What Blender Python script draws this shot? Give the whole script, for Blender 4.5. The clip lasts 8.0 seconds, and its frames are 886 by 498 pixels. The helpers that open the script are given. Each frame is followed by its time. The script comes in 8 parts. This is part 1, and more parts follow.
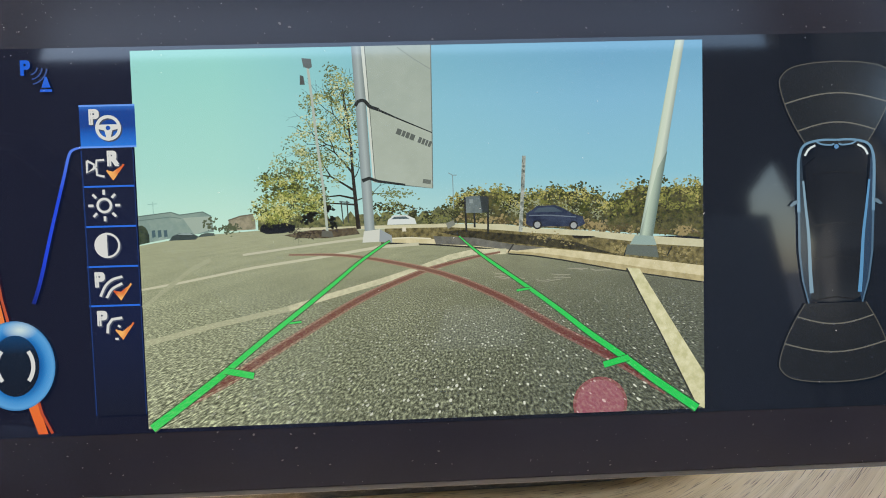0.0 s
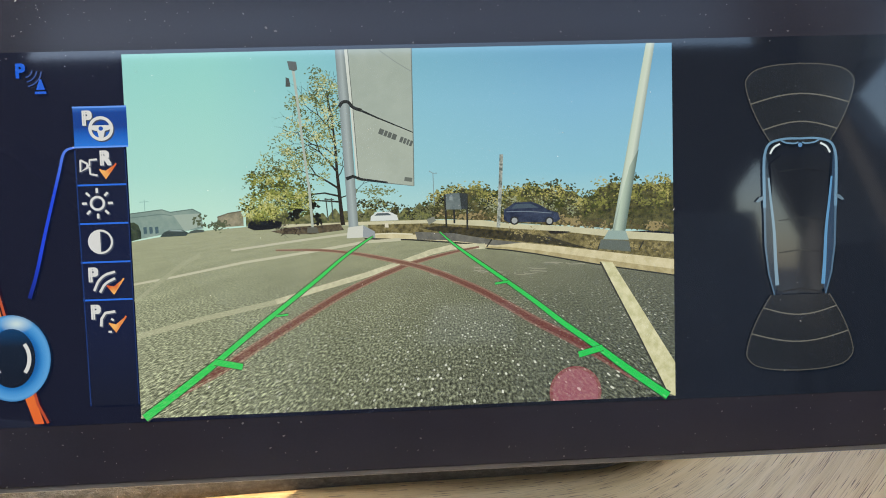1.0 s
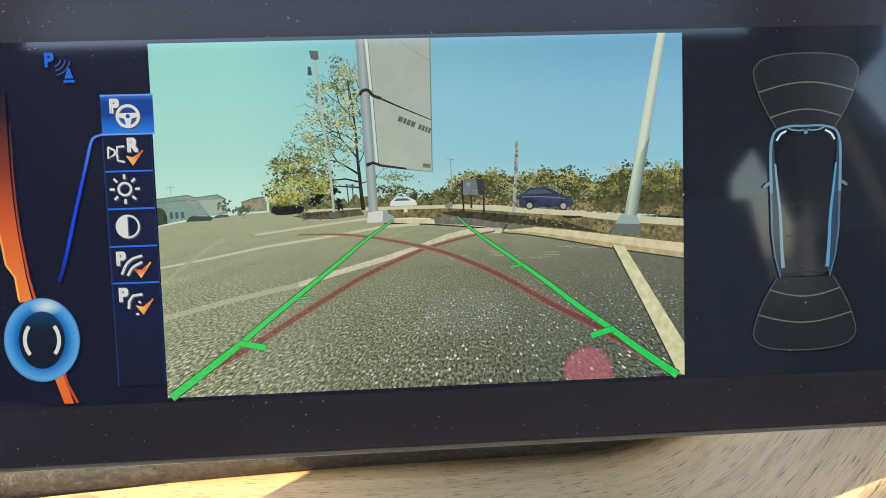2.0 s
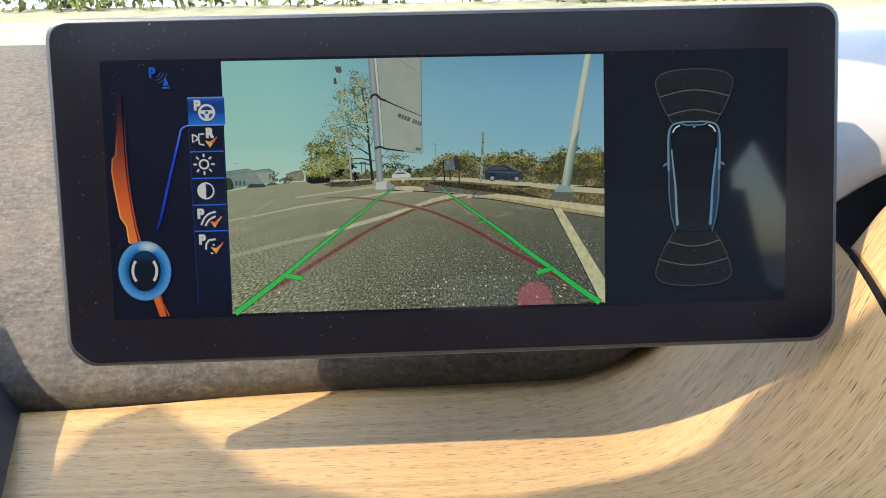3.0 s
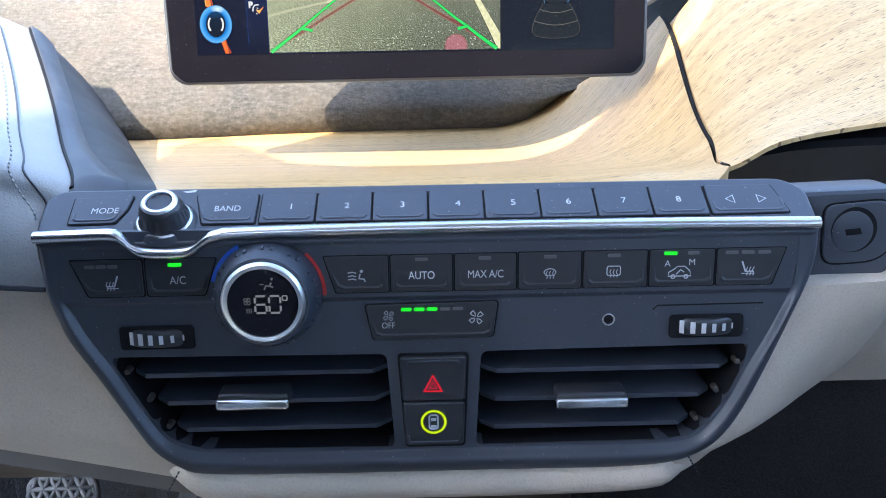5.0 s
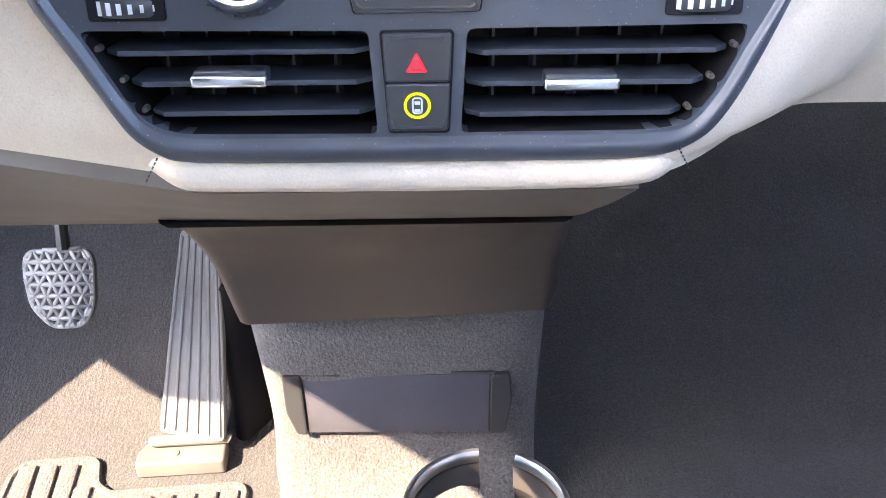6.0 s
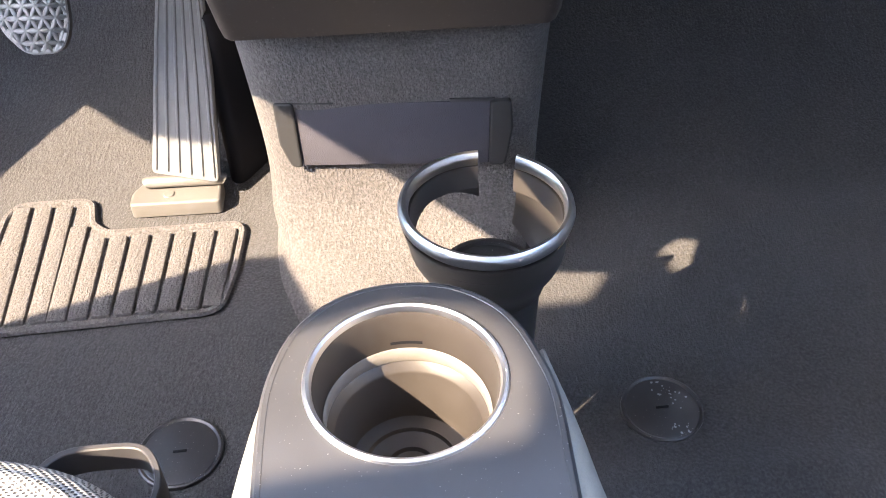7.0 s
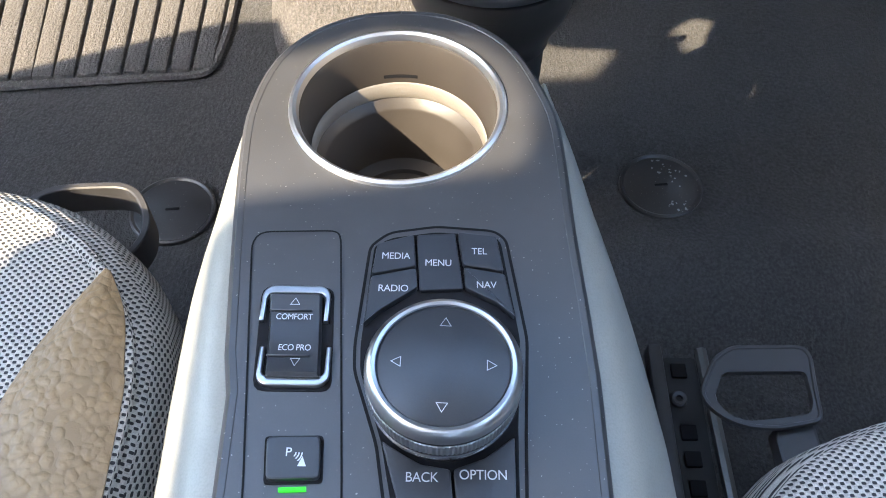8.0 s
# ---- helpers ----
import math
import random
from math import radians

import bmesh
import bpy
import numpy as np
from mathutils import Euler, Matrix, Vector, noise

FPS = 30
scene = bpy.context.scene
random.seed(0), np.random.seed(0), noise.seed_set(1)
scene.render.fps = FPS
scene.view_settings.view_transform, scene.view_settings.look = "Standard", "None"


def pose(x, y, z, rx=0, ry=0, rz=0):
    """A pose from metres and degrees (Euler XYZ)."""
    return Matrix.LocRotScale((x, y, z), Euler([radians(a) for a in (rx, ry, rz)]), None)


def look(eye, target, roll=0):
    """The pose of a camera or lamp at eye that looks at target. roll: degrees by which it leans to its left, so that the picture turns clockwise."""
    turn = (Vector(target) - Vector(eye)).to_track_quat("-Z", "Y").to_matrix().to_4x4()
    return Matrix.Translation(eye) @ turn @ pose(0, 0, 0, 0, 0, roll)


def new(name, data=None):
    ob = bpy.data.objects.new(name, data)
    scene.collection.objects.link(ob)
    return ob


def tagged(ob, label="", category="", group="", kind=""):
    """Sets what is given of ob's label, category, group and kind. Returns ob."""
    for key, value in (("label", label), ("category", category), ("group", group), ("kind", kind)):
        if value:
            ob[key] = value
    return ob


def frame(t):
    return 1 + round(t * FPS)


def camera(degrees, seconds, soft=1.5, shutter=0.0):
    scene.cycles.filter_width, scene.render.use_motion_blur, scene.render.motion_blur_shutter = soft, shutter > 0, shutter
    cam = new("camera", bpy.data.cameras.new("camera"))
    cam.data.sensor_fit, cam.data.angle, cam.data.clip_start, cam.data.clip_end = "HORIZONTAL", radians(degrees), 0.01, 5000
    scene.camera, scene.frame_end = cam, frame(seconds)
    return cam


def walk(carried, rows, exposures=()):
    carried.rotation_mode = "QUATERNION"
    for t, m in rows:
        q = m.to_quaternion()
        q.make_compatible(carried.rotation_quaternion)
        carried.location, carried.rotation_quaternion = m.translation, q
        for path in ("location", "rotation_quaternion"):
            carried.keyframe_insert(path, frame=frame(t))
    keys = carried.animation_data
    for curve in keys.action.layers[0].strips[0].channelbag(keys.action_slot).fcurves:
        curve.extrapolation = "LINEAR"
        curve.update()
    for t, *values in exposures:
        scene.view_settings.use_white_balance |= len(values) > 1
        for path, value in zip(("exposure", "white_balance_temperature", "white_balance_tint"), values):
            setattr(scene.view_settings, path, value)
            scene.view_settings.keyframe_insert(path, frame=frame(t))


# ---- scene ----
# Camera and its walk
STOPS = 2.1
GLASS = 0.33  # gloss of the cover over what is lit
LIT = 2 ** -(STOPS + 0.83)  # what glows keeps its level whatever the exposure
cam = camera(53.9, 8.0, soft=1.0, shutter=0.0)
PATH = [
    (0, (-0.0171, -0.2064, 0.7324), (0.0677, 1.762, 0.3886), -1.29),
    (0.5, (-0.0135, -0.2108, 0.7332), (0.0832, 1.7567, 0.3872), -1.3),
    (1, (-0.0151, -0.2152, 0.7332), (0.0909, 1.7511, 0.3838), -1.38),
    (2.3, (-0.0224, -0.2287, 0.7334), (0.0997, 1.7315, 0.3558), -1.37),
    (2.5, (-0.0165, -0.2482, 0.7363), (0.0823, 1.7135, 0.3595), -1.18),
    (3, (-0.0155, -0.3109, 0.7384), (0.0597, 1.6489, 0.3463), -1.15),
    (3.5, (-0.0063, -0.3806, 0.7384), (0.0436, 1.5736, 0.3161), -1.12),
    (4, (-0.0018, -0.4451, 0.7365), (0.0381, 1.4953, 0.2531), -0.95),
    (4.2, (-0.0003, -0.4693, 0.7396), (0.0351, 1.4638, 0.2281), -1.03),
    (5.3, (0.016, -0.537, 0.696), (0.047, 1.332, -0.016), -0.8),
    (5.5, (0.018, -0.541, 0.688), (0.051, 1.307, -0.077), -0.8),
    (6, (0.017, -0.543, 0.641), (0.039, 1.215, -0.311), -0.5),
    (6.5, (0.012, -0.553, 0.602), (0.029, 1.048, -0.595), -0.5),
    (7, (0.018, -0.551, 0.573), (0.031, 0.939, -0.761), -0.9),
    (7.5, (0.021, -0.554, 0.549), (0.027, 0.791, -0.931), -1.0),
    (8, (0.021, -0.567, 0.534), (0.03, 0.61, -1.083), 1.2),
]
walk(cam, [(t, look(eye, target, roll)) for t, eye, target, roll in PATH],
     exposures=[(0, STOPS + 0.8, 6350, 8), (2.3, STOPS + 0.8, 6350, 8), (3.0, STOPS + 0.25, 6350, 8), (3.5, STOPS + 0.05, 6500, 8), (4.2, STOPS + 0.34, 6080, 8), (5.3, STOPS + 1.85, 6050, 9), (5.6, STOPS + 2.4, 6250, 10),
                (6.0, STOPS + 3.1, 6900, 15), (6.5, STOPS + 2.85, 6800, 16), (7.0, STOPS + 2.6, 6800, 13), (7.5, STOPS + 2.25, 6750, 8), (8, STOPS + 2.05, 6600, 5)])

# World and sun: a low sun from behind the driver's side, blue sky all round
SUN = Vector((0.53, 0.50, -0.69)).normalized()
world = bpy.data.worlds.new("world")
scene.world = world
world.use_nodes = True
wn = world.node_tree
sky = wn.nodes.new("ShaderNodeTexSky")
sky.sky_type = "NISHITA"
sky.sun_disc = False
sky.sun_elevation = math.asin(-SUN.z)
sky.sun_rotation = math.atan2(-SUN.x, -SUN.y)
wn.nodes["Background"].inputs["Strength"].default_value = 0.15
wn.links.new(sky.outputs["Color"], wn.nodes["Background"].inputs["Color"])
sun = new("sun", bpy.data.lights.new("sun", "SUN"))
sun.data.energy = 1.3
sun.data.angle = radians(0.5)
sun.data.color = (1.0, 0.82, 0.61)
sun.matrix_world = look((-3, -2, 4), Vector((-3, -2, 4)) + SUN)


# Materials
def node_mat(name):
    m = bpy.data.materials.new(name)
    m.use_nodes = True
    return m, m.node_tree, m.node_tree.nodes["Principled BSDF"]


def coords(t, scale=(1, 1, 1), kind="Object"):
    tc = t.nodes.new("ShaderNodeTexCoord")
    mp = t.nodes.new("ShaderNodeMapping")
    mp.inputs["Scale"].default_value = scale
    t.links.new(tc.outputs[kind], mp.inputs["Vector"])
    return mp.outputs["Vector"]


def noise_node(t, vec, scale, detail=4, rough=0.6):
    n = t.nodes.new("ShaderNodeTexNoise")
    n.inputs["Scale"].default_value = scale
    n.inputs["Detail"].default_value = detail
    n.inputs["Roughness"].default_value = rough
    t.links.new(vec, n.inputs["Vector"])
    return n.outputs["Fac"]


def ramp(t, fac, stops):
    r = t.nodes.new("ShaderNodeValToRGB")
    while len(r.color_ramp.elements) < len(stops):
        r.color_ramp.elements.new(0.5)
    for e, (p, c) in zip(r.color_ramp.elements, stops):
        e.position, e.color = p, (*c, 1)
    t.links.new(fac, r.inputs["Fac"])
    return r.outputs["Color"]


def mix(t, fac, a, b, mode="MIX"):
    n = t.nodes.new("ShaderNodeMix")
    n.data_type, n.blend_type = "RGBA", mode
    for sock, val in ((n.inputs[0], fac), (n.inputs[6], a), (n.inputs[7], b)):
        if isinstance(val, bpy.types.NodeSocket):
            t.links.new(val, sock)
        else:
            sock.default_value = val if isinstance(val, (int, float)) else (*val, 1)
    return n.outputs[2]


def bump(t, b, height, strength, distance):
    n = t.nodes.new("ShaderNodeBump")
    n.inputs["Strength"].default_value = strength
    n.inputs["Distance"].default_value = distance
    t.links.new(height, n.inputs["Height"])
    t.links.new(n.outputs["Normal"], b.inputs["Normal"])


def plain(name, col, rough=0.5, metal=0.0, var=0.15, fine=900, bmp=0.15, dist=0.0004, broad=25, dust=0.0):
    """A moulded or painted surface: grain, broad unevenness and, if wanted, specks of dust."""
    m, t, b = node_mat(name)
    v = coords(t)
    f1, f2 = noise_node(t, v, fine), noise_node(t, v, broad, 3)
    lo, hi = [c * (1 - var) for c in col], [min(1, c * (1 + var)) for c in col]
    c = ramp(t, f2, [(0.3, lo), (0.7, hi)])
    c = mix(t, 0.35, c, ramp(t, f1, [(0.3, lo), (0.7, hi)]))
    if dust:
        d = noise_node(t, v, 900, 1, 0.4)
        c = mix(t, ramp(t, d, [(0.745, (0, 0, 0)), (0.775, (dust, dust, dust))]), c, (0.6, 0.57, 0.52))
    t.links.new(c, b.inputs["Base Color"])
    rr = ramp(t, f2, [(0.25, (rough * 0.85,) * 3), (0.75, (min(1, rough * 1.15),) * 3)])
    t.links.new(rr, b.inputs["Roughness"])
    b.inputs["Metallic"].default_value = metal
    if bmp:
        bump(t, b, f1, bmp, dist)
    return m


def glow(name, col, strength=1.0, rough=0.3):
    m, t, b = node_mat(name)
    b.inputs["Base Color"].default_value = (0.003, 0.003, 0.004, 1)
    b.inputs["Roughness"].default_value = rough
    b.inputs["Specular IOR Level"].default_value = GLASS
    b.inputs["Emission Color"].default_value = (*col, 1)
    b.inputs["Emission Strength"].default_value = strength * LIT
    return m


def lin(r, g, b):
    return tuple(((c / 255 + 0.055) / 1.055) ** 2.4 if c > 10 else c / 255 / 12.92 for c in (r, g, b))


def pixels(name, rgb, k=1.0):
    """A lit patch of a display behind its cover glass."""
    return glow(name, lin(*rgb), k, 0.12)


def carpet(name, col):
    m, t, b = node_mat(name)
    v = coords(t)
    f1, f2 = noise_node(t, v, 420, 2, 0.65), noise_node(t, v, 14, 4)
    f3 = noise_node(t, coords(t, (1, 0.3, 0.4)), 300, 2, 0.6)
    c = ramp(t, f1, [(0.3, [x * 0.35 for x in col]), (0.5, col), (0.7, [x * 1.8 for x in col])])
    c = mix(t, 0.4, c, ramp(t, f2, [(0.3, [x * 0.75 for x in col]), (0.7, [x * 1.2 for x in col])]))
    t.links.new(c, b.inputs["Base Color"])
    b.inputs["Roughness"].default_value = 0.95
    b.inputs["Sheen Weight"].default_value = 0.1
    h = mix(t, 0.5, f1, f3)
    bump(t, b, h, 1.0, 0.003)
    return m


def felt_mat():
    m, t, b = node_mat("felt")
    v = coords(t)
    f1, f2 = noise_node(t, v, 300, 5, 0.75), noise_node(t, v, 30, 4)
    f3 = noise_node(t, coords(t, (0.4, 1, 1)), 330, 3, 0.7)
    c = ramp(t, f1, [(0.3, (0.020, 0.019, 0.017)), (0.5, (0.072, 0.069, 0.061)), (0.7, (0.172, 0.164, 0.144))])
    c = mix(t, 0.4, c, ramp(t, f3, [(0.3, (0.026, 0.025, 0.022)), (0.7, (0.165, 0.156, 0.135))]))
    c = mix(t, ramp(t, f2, [(0.35, (0, 0, 0)), (0.75, (0.4, 0.4, 0.4))]), c, (0.15, 0.125, 0.09))
    t.links.new(c, b.inputs["Base Color"])
    b.inputs["Roughness"].default_value = 1.0
    bump(t, b, f1, 0.9, 0.002)
    return m


def wood_mat(name, turn=0.0, sweep=0.0):
    """Open-pored pale eucalyptus: long figure and short dark pores."""
    m, t, b = node_mat(name)
    tc = t.nodes.new("ShaderNodeTexCoord")
    rot = t.nodes.new("ShaderNodeMapping")
    rot.inputs["Rotation"].default_value = (0, 0, turn)
    sp, cb = t.nodes.new("ShaderNodeSeparateXYZ"), t.nodes.new("ShaderNodeCombineXYZ")
    t.links.new(tc.outputs["Object"], sp.inputs[0])

    def calc(op, *vals):
        n = t.nodes.new("ShaderNodeMath")
        n.operation = op
        for sock, val in zip(n.inputs, vals):
            if isinstance(val, (int, float)):
                sock.default_value = val
            else:
                t.links.new(val, sock)
        return n.outputs[0]
    far = calc("MAXIMUM", calc("ADD", sp.outputs[0], 0.02), 0.0)
    bent = calc("MULTIPLY_ADD", calc("MULTIPLY", far, far), -sweep, calc("MULTIPLY_ADD", sp.outputs[2], 0.1, sp.outputs[1]))
    t.links.new(sp.outputs[0], cb.inputs[0])
    t.links.new(bent, cb.inputs[1])
    t.links.new(cb.outputs[0], rot.inputs["Vector"])

    def stretched(scale):
        mp = t.nodes.new("ShaderNodeMapping")
        mp.inputs["Scale"].default_value = scale
        t.links.new(rot.outputs["Vector"], mp.inputs["Vector"])
        return mp.outputs["Vector"]
    figure = noise_node(t, stretched((1.8, 110, 0)), 1.6, 5, 0.6)
    pores = noise_node(t, stretched((100, 2000, 0)), 1.0, 2, 0.5)
    broad = noise_node(t, stretched((2, 9, 0)), 1.5, 3)
    fleck = noise_node(t, stretched((130, 1500, 0)), 1.0, 1, 0.5)
    c = ramp(t, figure, [(0.3, (0.46, 0.285, 0.115)), (0.5, (0.585, 0.38, 0.165)), (0.7, (0.66, 0.455, 0.22))])
    c = mix(t, ramp(t, broad, [(0.35, (0, 0, 0)), (0.7, (0.35, 0.35, 0.35))]), c, (0.66, 0.46, 0.225))
    pm = ramp(t, pores, [(0.36, (0.42, 0.42, 0.42)), (0.45, (0, 0, 0))])
    c = mix(t, pm, c, (0.20, 0.11, 0.045))
    c = mix(t, ramp(t, fleck, [(0.32, (0.8, 0.8, 0.8)), (0.355, (0, 0, 0))]), c, (0.06, 0.03, 0.012))
    t.links.new(c, b.inputs["Base Color"])
    b.inputs["Roughness"].default_value = 0.42
    bump(t, b, pores, 0.35, 0.0006)
    return m


def leather_mat(name, col, scale=900, depth=0.0003, rough=0.5):
    m, t, b = node_mat(name)
    v = coords(t)
    vo = t.nodes.new("ShaderNodeTexVoronoi")
    vo.feature = "SMOOTH_F1"
    vo.inputs["Scale"].default_value = scale
    t.links.new(v, vo.inputs["Vector"])
    f2 = noise_node(t, v, 18, 4)
    c = ramp(t, f2, [(0.3, [x * 0.9 for x in col]), (0.7, [min(1, x * 1.08) for x in col])])
    c = mix(t, ramp(t, vo.outputs["Distance"], [(0.3, (0, 0, 0)), (0.9, (0.35, 0.35, 0.35))]), c, [x * 0.6 for x in col])
    t.links.new(c, b.inputs["Base Color"])
    b.inputs["Roughness"].default_value = rough
    inv = t.nodes.new("ShaderNodeInvert")
    t.links.new(vo.outputs["Distance"], inv.inputs["Color"])
    bump(t, b, inv.outputs["Color"], 0.6, depth)
    return m


def pebble_mat(name, col):
    """Coarse pebbled hide: uneven cells parted by soft creases."""
    m, t, b = node_mat(name)
    v = coords(t)
    wob = t.nodes.new("ShaderNodeVectorMath")
    wob.operation = "MULTIPLY_ADD"
    nz = t.nodes.new("ShaderNodeTexNoise")
    nz.inputs["Scale"].default_value = 160
    t.links.new(v, nz.inputs["Vector"])
    t.links.new(nz.outputs["Color"], wob.inputs[0])
    wob.inputs[1].default_value = (0.004, 0.004, 0.0)
    t.links.new(v, wob.inputs[2])
    vo = t.nodes.new("ShaderNodeTexVoronoi")
    vo.feature = "SMOOTH_F1"
    vo.inputs["Smoothness"].default_value = 0.35
    vo.inputs["Scale"].default_value = 240
    t.links.new(wob.outputs[0], vo.inputs["Vector"])
    crease = ramp(t, vo.outputs["Distance"], [(0.1, (1, 1, 1)), (0.45, (0.6, 0.6, 0.6)), (0.75, (0, 0, 0))])
    f2, f3 = noise_node(t, v, 30, 3), noise_node(t, v, 2400, 2)
    c = ramp(t, f2, [(0.3, [x * 0.88 for x in col]), (0.7, [x * 1.1 for x in col])])
    c = mix(t, crease, [x * 0.80 for x in col], c)
    t.links.new(c, b.inputs["Base Color"])
    b.inputs["Roughness"].default_value = 0.45
    bump(t, b, mix(t, 0.12, crease, f3), 0.9, 0.0009)
    return m


def weave_mat(name):
    """Pale yarn with staggered dark gaps about 2 mm apart."""
    m, t, b = node_mat(name)
    v = coords(t)
    nz = t.nodes.new("ShaderNodeTexNoise")
    nz.inputs["Scale"].default_value = 90
    t.links.new(v, nz.inputs["Vector"])
    add = t.nodes.new("ShaderNodeVectorMath")
    add.operation = "MULTIPLY_ADD"
    t.links.new(nz.outputs["Color"], add.inputs[0])
    add.inputs[1].default_value = (0.0012, 0.0012, 0.0)
    t.links.new(v, add.inputs[2])
    w = add.outputs[0]

    def calc(op, a, k):
        n = t.nodes.new("ShaderNodeMath")
        n.operation = op
        for sock, val in zip(n.inputs, (a, k)):
            if isinstance(val, (int, float)):
                sock.default_value = val
            else:
                t.links.new(val, sock)
        return n.outputs[0]
    sp = t.nodes.new("ShaderNodeSeparateXYZ")
    t.links.new(w, sp.inputs[0])
    # on the upright sides the cloth runs round the cushion, on the top across it
    geo, nn = t.nodes.new("ShaderNodeNewGeometry"), t.nodes.new("ShaderNodeSeparateXYZ")
    t.links.new(geo.outputs["Normal"], nn.inputs[0])
    top = calc("GREATER_THAN", nn.outputs[2], 0.62)
    side = calc("SUBTRACT", 1.0, top)
    round_u = calc("MULTIPLY", calc("SUBTRACT", sp.outputs[0], sp.outputs[1]), 0.7)
    uu = calc("ADD", calc("MULTIPLY", sp.outputs[0], top), calc("MULTIPLY", round_u, side))
    vv = calc("ADD", calc("MULTIPLY", sp.outputs[1], top), calc("MULTIPLY", sp.outputs[2], side))
    su = calc("SINE", calc("MULTIPLY", uu, math.pi / 0.0021), 0)
    sv = calc("SINE", calc("MULTIPLY", vv, math.pi / 0.0018), 0)
    gap = calc("MULTIPLY", su, sv)
    f, f2 = noise_node(t, v, 1500, 2, 0.6), noise_node(t, v, 12, 3)
    yarn = ramp(t, f, [(0.3, (0.33, 0.315, 0.295)), (0.7, (0.58, 0.555, 0.515))])
    yarn = mix(t, ramp(t, f2, [(0.35, (0, 0, 0)), (0.7, (0.3, 0.3, 0.3))]), yarn, (0.48, 0.45, 0.40))
    c = mix(t, ramp(t, gap, [(0.08, (0, 0, 0)), (0.34, (1, 1, 1))]), yarn, (0.03, 0.031, 0.035))
    t.links.new(c, b.inputs["Base Color"])
    b.inputs["Roughness"].default_value = 0.95
    inv = t.nodes.new("ShaderNodeInvert")
    t.links.new(gap, inv.inputs["Color"])
    bump(t, b, inv.outputs["Color"], 0.7, 0.0006)
    return m


